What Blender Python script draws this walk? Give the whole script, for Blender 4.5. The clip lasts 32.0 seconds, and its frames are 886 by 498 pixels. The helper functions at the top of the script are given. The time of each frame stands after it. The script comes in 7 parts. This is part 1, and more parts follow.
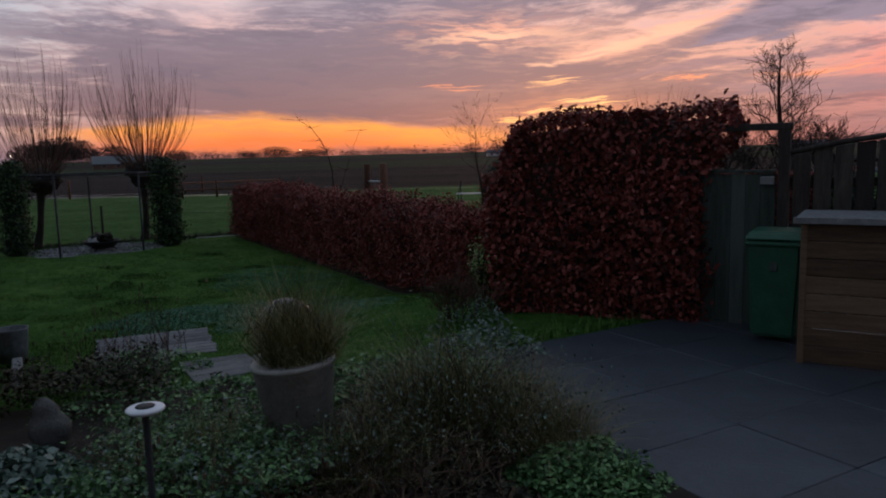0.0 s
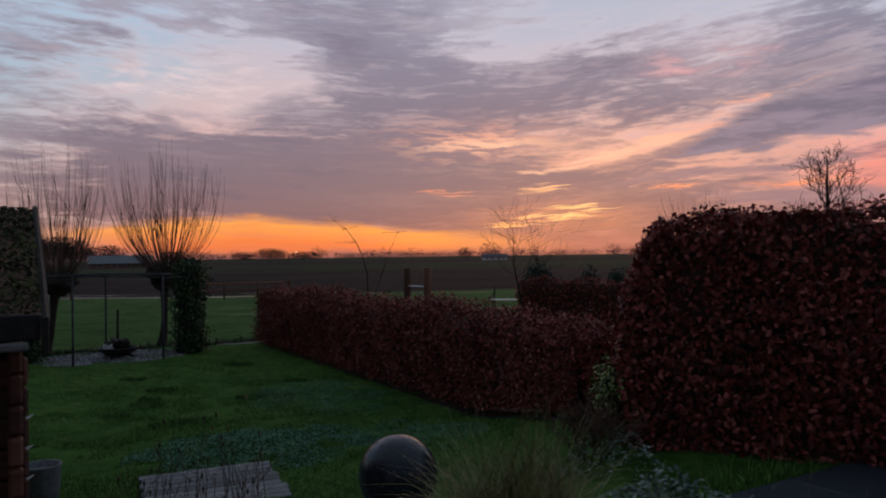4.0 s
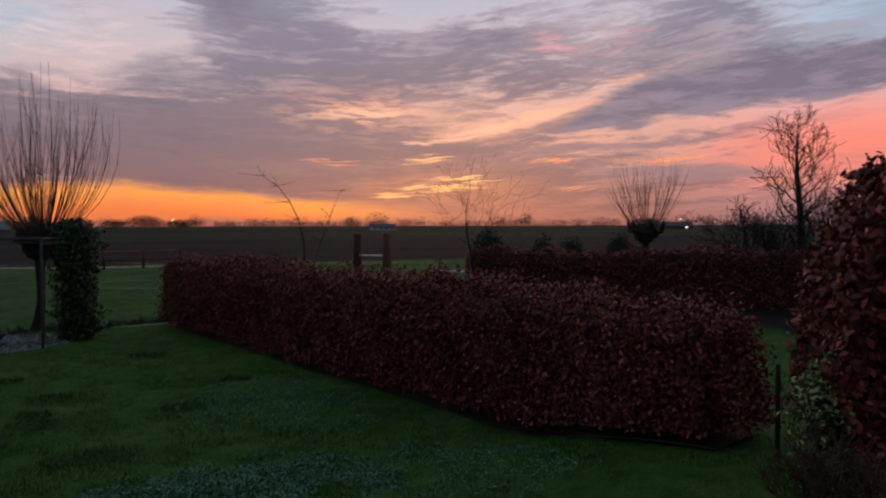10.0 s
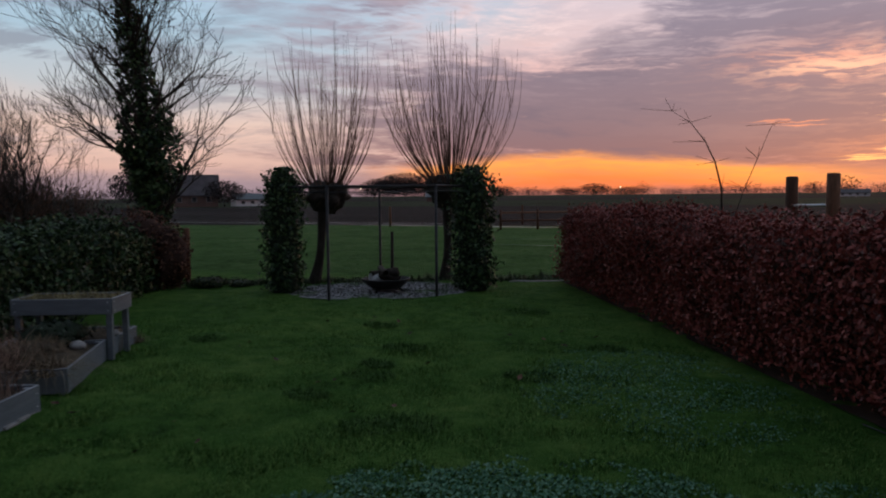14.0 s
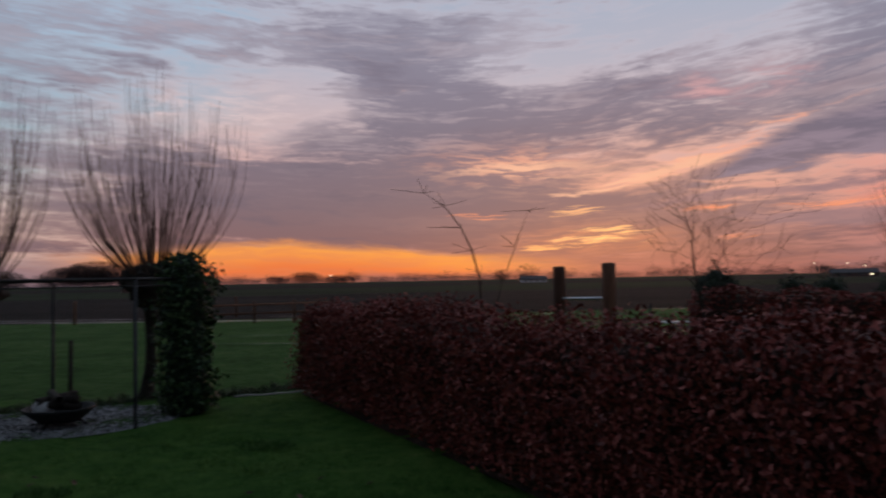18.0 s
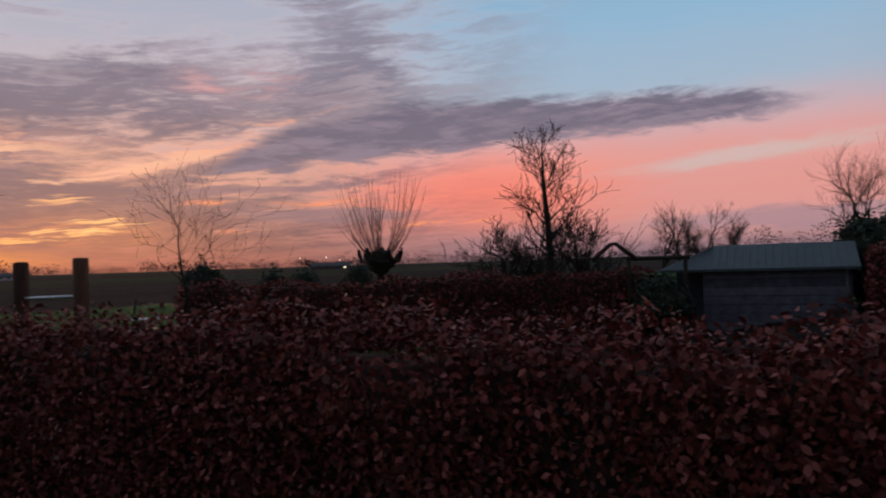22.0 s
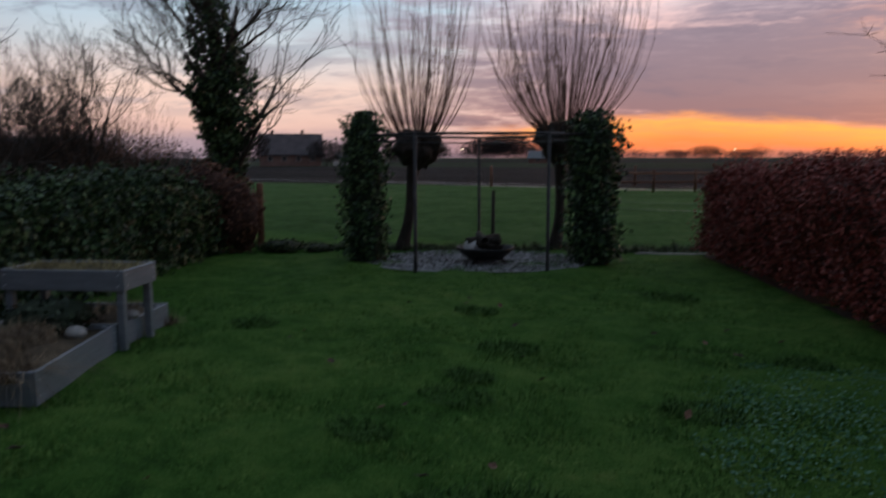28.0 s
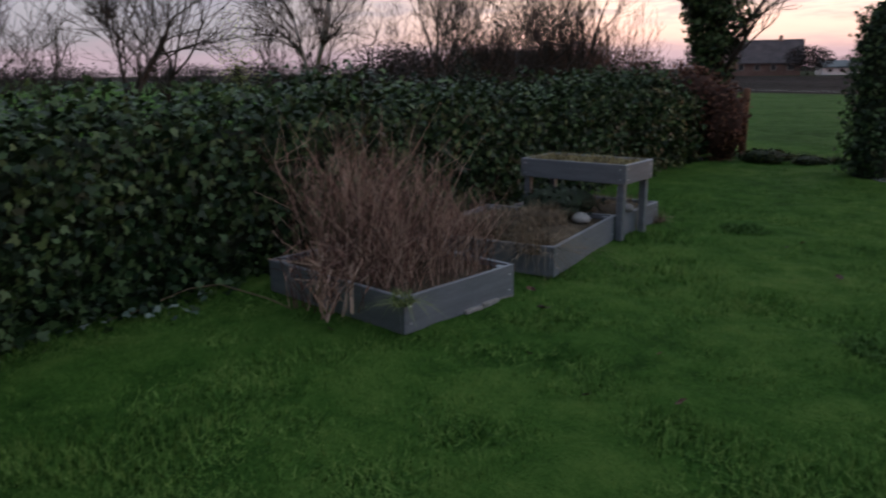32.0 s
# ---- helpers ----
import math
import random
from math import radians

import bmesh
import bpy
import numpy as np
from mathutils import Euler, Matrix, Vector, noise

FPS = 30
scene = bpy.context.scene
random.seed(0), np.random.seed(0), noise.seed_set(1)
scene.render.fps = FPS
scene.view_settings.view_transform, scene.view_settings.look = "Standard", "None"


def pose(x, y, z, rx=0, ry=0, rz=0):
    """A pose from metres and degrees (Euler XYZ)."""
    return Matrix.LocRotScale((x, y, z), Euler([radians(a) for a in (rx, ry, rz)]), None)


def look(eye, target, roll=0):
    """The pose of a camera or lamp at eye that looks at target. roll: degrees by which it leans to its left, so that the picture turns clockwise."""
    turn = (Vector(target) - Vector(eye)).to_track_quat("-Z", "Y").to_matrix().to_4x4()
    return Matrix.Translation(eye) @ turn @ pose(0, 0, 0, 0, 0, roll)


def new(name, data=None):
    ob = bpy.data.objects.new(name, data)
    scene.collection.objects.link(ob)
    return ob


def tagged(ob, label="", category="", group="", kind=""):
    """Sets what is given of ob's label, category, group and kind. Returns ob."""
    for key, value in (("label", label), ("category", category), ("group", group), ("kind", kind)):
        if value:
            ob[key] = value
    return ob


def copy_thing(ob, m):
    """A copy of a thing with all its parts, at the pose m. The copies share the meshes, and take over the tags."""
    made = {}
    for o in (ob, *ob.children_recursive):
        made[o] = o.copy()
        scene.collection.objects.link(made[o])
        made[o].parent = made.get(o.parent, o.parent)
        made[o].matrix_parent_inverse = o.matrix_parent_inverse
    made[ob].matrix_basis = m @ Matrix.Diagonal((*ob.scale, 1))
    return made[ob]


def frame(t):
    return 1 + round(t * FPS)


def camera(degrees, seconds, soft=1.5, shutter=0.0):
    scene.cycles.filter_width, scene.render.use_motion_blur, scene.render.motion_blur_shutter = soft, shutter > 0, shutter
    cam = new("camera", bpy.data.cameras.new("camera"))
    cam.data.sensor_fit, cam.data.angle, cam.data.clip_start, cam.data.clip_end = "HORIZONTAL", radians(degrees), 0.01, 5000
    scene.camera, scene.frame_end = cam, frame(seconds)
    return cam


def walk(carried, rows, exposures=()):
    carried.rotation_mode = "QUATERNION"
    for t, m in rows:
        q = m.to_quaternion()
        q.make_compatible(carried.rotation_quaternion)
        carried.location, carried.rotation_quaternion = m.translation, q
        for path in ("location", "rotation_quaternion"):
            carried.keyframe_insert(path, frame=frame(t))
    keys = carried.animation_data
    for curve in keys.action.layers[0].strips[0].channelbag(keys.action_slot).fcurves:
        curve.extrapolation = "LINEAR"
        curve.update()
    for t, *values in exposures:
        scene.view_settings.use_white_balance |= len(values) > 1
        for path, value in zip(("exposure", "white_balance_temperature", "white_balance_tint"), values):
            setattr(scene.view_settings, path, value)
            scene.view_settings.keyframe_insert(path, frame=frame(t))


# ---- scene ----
# ---------------------------------------------------------------- camera and its walk
cam = camera(62.1, 32.0, soft=2.0, shutter=0.5)
PATH = [
    (0.0, -0.000, 0.000, 1.812, 82.50, 1.44, 0.32),
    (0.5, 0.001, 0.001, 1.809, 82.44, 0.28, -0.18),
    (1.0, -0.032, 0.039, 1.809, 82.92, -1.39, -0.77),
    (1.5, -0.196, 0.177, 1.820, 83.79, -1.93, -0.61),
    (2.0, -0.401, 0.361, 1.839, 85.43, -1.81, 0.45),
    (2.5, -0.569, 0.628, 1.837, 87.70, -1.59, 1.13),
    (3.0, -0.734, 0.827, 1.844, 88.80, -1.71, 1.80),
    (3.5, -0.982, 1.025, 1.848, 90.91, -0.27, 0.84),
    (5.5, -1.875, 2.032, 1.788, 88.38, 0.68, -1.88),
    (6.0, -1.970, 2.269, 1.784, 88.43, -0.41, -1.75),
    (6.5, -2.119, 2.500, 1.783, 89.02, 0.73, -3.56),
    (7.0, -2.199, 2.758, 1.761, 89.32, 0.59, -5.09),
    (7.5, -2.256, 3.038, 1.763, 89.66, -0.14, -4.09),
    (8.0, -2.398, 3.277, 1.742, 90.01, 1.25, -5.84),
    (8.5, -2.541, 3.532, 1.725, 89.50, 1.65, -10.96),
    (9.0, -2.649, 3.788, 1.719, 89.36, 1.25, -12.60),
    (9.5, -2.723, 4.039, 1.723, 89.63, 1.81, -11.13),
    (10.0, -2.687, 4.216, 1.719, 88.14, 0.17, -9.24),
    (10.5, -2.555, 4.393, 1.671, 86.93, -1.15, -6.99),
    (11.0, -2.392, 4.608, 1.630, 87.98, -1.77, -4.68),
    (11.5, -2.213, 4.854, 1.607, 87.17, -1.19, 3.46),
    (12.0, -2.137, 5.148, 1.570, 86.72, -1.20, 8.96),
    (12.5, -2.130, 5.467, 1.529, 87.06, 0.00, 12.97),
    (13.0, -2.140, 5.761, 1.471, 86.98, -0.15, 19.93),
    (13.5, -2.137, 6.077, 1.401, 85.76, 0.52, 24.94),
    (15.5, -2.695, 7.950, 1.206, 87.24, 0.04, 22.06),
    (16.0, -2.892, 8.171, 1.217, 88.05, -1.74, 22.28),
    (16.5, -3.080, 8.357, 1.273, 88.26, -3.34, 19.15),
    (17.0, -3.173, 8.514, 1.328, 89.64, -2.51, 14.09),
    (17.5, -3.187, 8.633, 1.388, 92.25, 0.30, 9.44),
    (18.0, -3.201, 8.632, 1.413, 92.40, 1.10, 2.30),
    (18.5, -3.171, 8.618, 1.428, 91.52, 0.54, -4.61),
    (19.0, -3.139, 8.631, 1.443, 90.92, 0.34, -11.54),
    (19.5, -3.114, 8.639, 1.433, 90.52, 0.77, -18.23),
    (20.0, -3.072, 8.638, 1.425, 90.58, 0.66, -24.40),
    (20.5, -3.040, 8.637, 1.418, 90.82, 0.44, -30.43),
    (21.0, -3.011, 8.626, 1.413, 90.86, 0.83, -34.97),
    (21.5, -3.003, 8.610, 1.407, 90.89, 1.60, -36.90),
    (22.0, -3.026, 8.620, 1.409, 91.01, 1.79, -35.51),
    (22.5, -3.059, 8.645, 1.410, 91.33, 2.14, -30.80),
    (23.0, -3.103, 8.667, 1.405, 91.69, 1.60, -24.78),
    (23.5, -3.146, 8.695, 1.407, 92.00, 1.26, -17.40),
    (24.0, -3.185, 8.722, 1.407, 92.20, 1.49, -9.49),
    (24.5, -3.226, 8.726, 1.408, 91.89, 1.73, -2.42),
    (25.0, -3.277, 8.715, 1.410, 91.65, 1.57, 4.37),
    (25.5, -3.339, 8.699, 1.409, 91.88, 1.41, 10.73),
    (27.5, -3.322, 8.591, 1.240, 87.00, 0.26, 29.39),
    (28.0, -3.308, 8.560, 1.173, 82.91, 0.09, 32.40),
    (28.5, -3.361, 8.498, 1.147, 78.93, -0.26, 40.39),
    (29.0, -3.410, 8.437, 1.119, 77.58, 0.30, 50.54),
    (29.5, -3.447, 8.387, 1.099, 77.27, 0.86, 56.79),
    (30.0, -3.470, 8.360, 1.071, 77.44, 0.99, 59.72),
    (30.5, -3.466, 8.361, 1.093, 76.97, 1.32, 60.90),
    (31.0, -3.463, 8.348, 1.098, 76.76, 1.12, 61.60),
    (31.5, -3.467, 8.329, 1.093, 76.64, 1.08, 62.65),
    (32.0, -3.499, 8.257, 1.065, 76.45, 0.80, 66.85),
]
walk(cam, [(t, pose(x, y, z, rx, ry, rz)) for t, x, y, z, rx, ry, rz in PATH],
     exposures=[(0, 0.22, 6350, 10), (1.5, 0.2, 6350, 10), (3, 0.08, 6400, 10), (10, 0.05, 6450, 10), (12.2, 0.24, 6500, 10), (15, 0.28, 6600, 12), (16.2, 0.28, 6600, 12), (17.8, -0.1, 6450, 10), (26, -0.1, 6450, 10), (27.5, 0.2, 6400, 10), (28, 0.48, 6450, 10), (29, 1.15, 6800, 12), (30, 1.2, 6900, 13), (32, 1.2, 6900, 13)])

# ---------------------------------------------------------------- world: a cloudy sky just after the sun has gone under
world = bpy.data.worlds.new("world")
scene.world = world
world.use_nodes = True
WT = world.node_tree
WT.nodes.clear()


class Ex:
    """A value in a node tree, with arithmetic."""
    def __init__(self, tree, socket):
        self.t, self.s = tree, socket

    def op(self, kind, *others, clamp=False):
        n = self.t.nodes.new("ShaderNodeMath")
        n.operation, n.use_clamp = kind, clamp
        for slot, o in zip(n.inputs, (self, *others)):
            if isinstance(o, Ex):
                self.t.links.new(o.s, slot)
            else:
                slot.default_value = o
        return Ex(self.t, n.outputs[0])

    def __add__(self, o): return self.op("ADD", o)
    def __radd__(self, o): return self.op("ADD", o)
    def __mul__(self, o): return self.op("MULTIPLY", o)
    def __rmul__(self, o): return self.op("MULTIPLY", o)
    def __sub__(self, o): return self.op("SUBTRACT", o)
    def __rsub__(self, o): return (self * -1.0) + o
    def __truediv__(self, o): return self.op("DIVIDE", o)
    def __rtruediv__(self, o): return self.op("POWER", -1.0) * o
    def step(self, a, b):
        """Smooth step from 0 at a to 1 at b."""
        n = self.t.nodes.new("ShaderNodeMapRange")
        n.interpolation_type = "SMOOTHSTEP"
        if b < a:
            n.inputs[1].default_value, n.inputs[2].default_value = b, a
            n.inputs[3].default_value, n.inputs[4].default_value = 1, 0
        else:
            n.inputs[1].default_value, n.inputs[2].default_value = a, b
        self.t.links.new(self.s, n.inputs[0])
        return Ex(self.t, n.outputs[0])


def xyz(tree, x, y, z):
    n = tree.nodes.new("ShaderNodeCombineXYZ")
    for slot, o in zip(n.inputs, (x, y, z)):
        if isinstance(o, Ex):
            tree.links.new(o.s, slot)
        else:
            slot.default_value = o
    return n.outputs[0]


def fbm(tree, vec, scale, detail=4, rough=0.55, distort=0.0):
    n = tree.nodes.new("ShaderNodeTexNoise")
    n.inputs["Scale"].default_value, n.inputs["Detail"].default_value = scale, detail
    n.inputs["Roughness"].default_value, n.inputs["Distortion"].default_value = rough, distort
    tree.links.new(vec, n.inputs["Vector"])
    return Ex(tree, n.outputs["Fac"])


def ramp(tree, fac, stops, mode="LINEAR"):
    n = tree.nodes.new("ShaderNodeValToRGB")
    n.color_ramp.interpolation = mode
    e = n.color_ramp.elements
    while len(e) < len(stops):
        e.new(0.5)
    for el, (p, c) in zip(e, stops):
        el.position, el.color = p, (*c, 1)
    tree.links.new(fac.s, n.inputs[0])
    return n.outputs[0]


def blend(tree, fac, a, b, kind="MIX"):
    n = tree.nodes.new("ShaderNodeMix")
    n.data_type, n.blend_type = "RGBA", kind
    if isinstance(fac, Ex):
        tree.links.new(fac.s, n.inputs[0])
    else:
        n.inputs[0].default_value = fac
    for slot, o in ((n.inputs[6], a), (n.inputs[7], b)):
        if isinstance(o, tuple):
            slot.default_value = (*o, 1)
        else:
            tree.links.new(o, slot)
    return n.outputs[2]


def make_sky():
    T = WT
    coord = T.nodes.new("ShaderNodeTexCoord")
    sep = T.nodes.new("ShaderNodeSeparateXYZ")
    T.links.new(coord.outputs["Generated"], sep.inputs[0])
    dx, dy, dz = (Ex(T, sep.outputs[i]) for i in range(3))
    az = dx.op("ARCTAN2", dy) * 57.2958
    el = dz.op("ARCSINE") * 57.2958
    # cloud sheet seen from below: rows run towards the sunken sun, with ripples across them
    k = 1.0 / (dz.op("MAXIMUM", 0.0) + 0.075)
    px, py = dx * k, dy * k
    fine = fbm(T, xyz(T, px * 1.3, py * 1.8, 3.0), 2.7, 10, 0.68, 0.5)
    broad = fbm(T, xyz(T, px * 1.5, py * 0.9, 7.0), 1.05, 9, 0.60, 0.5)
    tilt = el - (az - 8).op("MAXIMUM", 0.0) * 0.10 + (az + 6).op("MINIMUM", 0.0) * 0.05
    wave = fbm(T, xyz(T, az * 0.12, el * 0.35, 5.0), 1.0, 4, 0.5)
    ele = (el + (wave - 0.5) * 2.0) / 90.0
    g = lambda stops: ramp(T, ele, [(e / 90.0, c) for e, c in stops])
    mid = g([(0, (.34, .135, .12)), (2.2, (.40, .165, .15)), (4, (.48, .21, .18)), (5.6, (.66, .30, .24)), (8, (.76, .41, .35)), (11.5, (.64, .47, .47)), (16, (.50, .48, .56)), (22, (.40, .46, .58)), (40, (.26, .32, .42)), (90, (.19, .235, .305))])
    right = g([(0, (.27, .175, .21)), (1.6, (.40, .21, .235)), (3.0, (.74, .245, .21)), (4.8, (.94, .245, .18)), (7, (.92, .33, .27)), (9.5, (.68, .43, .45)), (12.5, (.40, .50, .62)), (18, (.29, .49, .68)), (26, (.25, .39, .54)), (40, (.24, .32, .43)), (90, (.19, .235, .305))])
    left = g([(0, (.34, .25, .29)), (2.0, (.62, .39, .33)), (5, (.68, .49, .42)), (8, (.46, .49, .52)), (12, (.34, .47, .57)), (18, (.34, .50, .66)), (26, (.30, .43, .57)), (40, (.25, .32, .43)), (90, (.19, .235, .305))])
    back = g([(0, (.16, .155, .18)), (4, (.20, .20, .235)), (9, (.22, .235, .285)), (16, (.23, .275, .355)), (30, (.23, .285, .375)), (60, (.205, .255, .335)), (90, (.19, .235, .305))])
    col = blend(T, (az + (broad - 0.5) * 14).step(22, 38), mid, right)
    col = blend(T, (az - (el - 9).op("MAXIMUM", 0.0) * 0.8 + (broad - 0.5) * 16 + (fine - 0.5) * 10).step(-19, -34), col, left)
    col = blend(T, (az.op("ABSOLUTE") - az.step(0, 1) * 8).step(54, 84), col, back)

    # the night side, away from the dawn
    dark = az.op("ABSOLUTE").step(88, 140) * el.step(75, 35)
    col = blend(T, dark * 0.66, col, (.045, .05, .07))

    # wisps drawn out along the rows, at three sizes, and a warp that frays every shape
    w1 = fbm(T, xyz(T, az * 0.09, el * 0.2, 2.0), 1.0, 4, 0.6)
    w2 = fbm(T, xyz(T, az * 0.09, el * 0.2, 8.0), 1.0, 4, 0.6)
    azw, elw = az + (w1 - 0.5) * 9.0, el + (w2 - 0.5) * 2.2
    rows = tilt + (w2 - 0.5) * 1.8
    long_wisp = fbm(T, xyz(T, azw * 0.05, rows * 0.36, 1.0), 1.0, 6, 0.6)
    wisp = fbm(T, xyz(T, azw * 0.13, rows * 1.0, 4.0), 1.0, 6, 0.62)
    hair = fbm(T, xyz(T, azw * 0.34, rows * 2.9, 9.0), 1.0, 5, 0.6)

    def blob(a0, e0, ra, re, lean=0.0):
        u, v = (azw - a0) / ra, (elw - e0 - (azw - a0) * lean) / re
        return (u * u + v * v).op("MULTIPLY", -1.0).op("EXPONENT")

    def total(table):
        out = None
        for k, *b in table:
            out = blob(*b) * k if out is None else out + blob(*b) * k
        return out

    def curve(x0, x1, top, stops):
        """A value along the azimuth, straight between the given (azimuth, value) pairs."""
        return Ex(T, ramp(T, (az - x0) / (x1 - x0), [((x - x0) / (x1 - x0), (v / top,) * 3) for x, v in stops])) * top

    grain = (wisp - 0.5) * 1.6 + (hair - 0.5) * 2.2
    dash = fbm(T, xyz(T, azw * 0.2, rows * 7.0, 21.0), 1.0, 5, 0.68)

    def row(a0, e0, ra, re, lean=0.0):
        """A streak torn into slivers."""
        b = blob(a0, e0, ra, re * 1.7, lean)
        return (b * 0.75 + (dash - 0.5) * 3.2 + (hair - 0.5) * 1.6).step(0.36, 0.95) * b.step(0.10, 0.45)

    warm = blob(11, 6.5, 15, 5.0, 0.1)
    cover = total([(1.15, -11, 5.2, 16, 2.7), (0.55, 14, 2.6, 12, 1.3), (0.75, -2, 9.5, 7, 3.6), (0.62, -4, 15, 6, 5.0, -0.3), (0.45, -21, 8, 7, 2.0), (0.5, 13, 12.2, 11, 3.0, 0.1),
                   (0.62, 29, 16, 4.2, 4.5, -0.2), (0.55, 1, 5.6, 7, 1.9), (0.5, 8, 5.6, 6, 0.8, 0.1), (0.55, 15, 3.7, 9, 0.6),
                   (-0.55, -18, 12.8, 8, 2.2), (-0.45, 4, 8.6, 6.5, 1.3), (-0.4, 15, 8.2, 11, 0.8, 0.26), (-0.5, 16, 18, 9, 3)])
    dens = cover + 0.30 + (long_wisp - 0.5) * 1.7 + (wisp - 0.5) * 1.7 + (hair - 0.5) * 0.7 + (fine - 0.5) * 1.25 + (broad - 0.5) * 1.3
    edge = (az + (wisp - 0.5) * 16).step(-46, -24) * (az - el * 0.25 + (wisp - 0.5) * 16).step(44, 27) * el.step(70, 35)
    thin = dens.step(-0.30, 0.30) * edge
    body = dens.step(-0.02, 0.72) * edge
    mauve = ramp(T, el / 30.0, [(0, (.27, .12, .11)), (.09, (.215, .118, .136)), (.2, (.180, .130, .168)), (.34, (.176, .148, .202)), (.5, (.222, .200, .268)), (.75, (.32, .31, .395)), (1, (.36, .375, .47))])
    rim = blend(T, warm, blend(T, el.step(5, 15), (.56, .38, .39), (.64, .55, .61)), (.98, .46, .29))
    col = blend(T, thin * (0.40 + warm * 0.18) * (el * 1.0).step(-1.0, 6.0), col, rim)
    col = blend(T, body * 0.92, col, mauve)
    # light showing through the mass, and its darker undersides
    rip = (wisp * 0.45 + hair * 0.3 + fine * 0.25 + (long_wisp - 0.5) * 0.5).step(0.49, 0.62)
    col = blend(T, body * rip * (el.step(5, 12) * 0.34 + warm * 0.16), col, rim)
    col = blend(T, body * (broad * 0.5 + wisp * 0.5).step(0.50, 0.64) * 0.42 * (1.0 - warm), col, (.135, .108, .155))
    # pale heap of lit cloud to the left, pink one high up
    lit = (wisp * 0.5 + fine * 0.5).step(0.45, 0.62)
    col = blend(T, blob(-18, 12.6, 8, 2.0) * lit * 0.8, col, (.86, .66, .64))
    col = blend(T, blob(20, 13.6, 4.5, 1.2, 0.05) * lit * 0.7, col, (.86, .42, .41))
    # peach ripples over the sun and the long slanting gap beside the wedge
    comb = (hair * 0.55 + wisp * 0.45).step(0.44, 0.56)
    peach = blend(T, (wisp - 0.5 + (9.0 - el) * 0.06).step(-0.1, 0.14), (.98, .42, .28), (1.0, .53, .35))
    col = blend(T, blob(3.5, 8.7, 6.0, 1.25) * (0.10 + comb * 0.85), col, peach)
    slant = blob(16, 8.5, 10, 0.62, 0.27)
    col = blend(T, (slant + grain * 0.7).step(0.34, 0.95) * (0.45 + comb * 0.4), col, peach)
    col = blend(T, row(8.2, 5.0, 2.2, 0.26) * 0.9, col, (1.05, .52, .25))
    col = blend(T, row(0.6, 4.9, 2.4, 0.17, -0.05) * 0.7, col, (1.0, .33, .17))
    # gold where the sun went down
    sunny = blob(8.6, 2.8, 7.0, 1.1)
    col = blend(T, sunny * (0.12 + comb * 0.3), col, (.98, .34, .15))
    col = blend(T, row(10.0, 3.5, 2.7, 0.24), col, (1.12, .60, .25))
    col = blend(T, row(9.2, 2.75, 3.4, 0.23), col, (1.18, .64, .26))
    col = blend(T, row(5.5, 2.3, 4.2, 0.18, 0.04), col, (1.12, .54, .20))
    # coral glow, paler to the right, with a cream streak and a low mauve bank
    col = blend(T, blob(37, 5.6, 7.0, 2.2, 0.05) * 0.6, col, (1.0, .225, .165))
    col = blend(T, (az + (wisp - 0.5) * 14).step(41, 55) * el.step(11, 6) * el.step(0.5, 2.5) * 0.75, col, (.74, .36, .34))
    col = blend(T, (blob(58, 7.0, 10, 0.7, 0.06) + grain * 0.3).step(0.2, 0.9) * 0.6, col, (.62, .56, .53))
    col = blend(T, (blob(62, 2.4, 11, 0.9, 0.02) + grain * 0.4).step(0.2, 0.8) * 0.7, col, (.36, .24, .29))
    lens = lambda *b: (blob(*b) + grain * 0.5).step(0.26, 0.80)
    bars = (lens(20, 5.8, 10.5, 0.42, 0.075) + lens(27, 4.0, 7.5, 0.60, 0.0)).op("MINIMUM", 1.0)
    col = blend(T, bars * 0.78, col, (.30, .185, .215))
    for e in ((17.5, 4.75, 2.8, 0.20), (26, 5.0, 3.4, 0.20, 0.05), (36, 3.05, 5.0, 0.15), (20.5, 2.75, 2.0, 0.12)):
        col = blend(T, row(*e) * 0.85, col, (1.0, .33, .17))
    # the dark wedge of cloud on the right, with ragged under-edges
    mid_line = curve(15, 65, 20, [(15, 6.4), (20.8, 8.2), (25, 9.1), (31.7, 10.1), (38, 10.5), (46, 10.7), (55, 10.8), (65, 10.3)])
    half = curve(15, 65, 3, [(15, 0), (18, 0.3), (20.8, 1.2), (25, 1.8), (31.7, 2.05), (38, 2.1), (46, 1.6), (55, 1.35), (62, 0.5), (65, 0)])
    core = el - mid_line + (fine - 0.5) * 2.4 + (wisp - 0.5) * 2.4 + (broad - 0.5) * 1.6
    wedge = (half - core.op("ABSOLUTE")).step(-0.35, 0.75) * az.step(15, 19) * az.step(65, 58)
    wcol = blend(T, (fine * 0.4 + wisp * 0.6).step(0.44, 0.60), (.160, .138, .198), (.275, .215, .28))
    col = blend(T, wedge * 0.95, col, wcol)
    # orange band low over the fields, under the bank
    top = 3.15 - (az + 14).op("MAXIMUM", 0.0) * 0.088 + (az + 14).op("MINIMUM", 0.0) * 0.07 + (wave - 0.5) * 0.8 + (wisp - 0.5) * 1.4
    band = (el - top).step(0.40, -0.45) * (el + (wisp - 0.5) * 1.6).step(-0.2, 0.9) * az.step(-36, -23) * az.step(13, -3)
    lines = (hair * 0.6 + wisp * 0.4).step(0.43, 0.60)
    bandcol = blend(T, (el - top + (wisp - 0.5) * 1.6).step(-2.0, -0.2), (.90, .20, .055), (1.02, .37, .075))
    bandcol = blend(T, lines * 0.4, bandcol, (.80, .24, .10))
    col = blend(T, band * 0.94, col, bandcol)
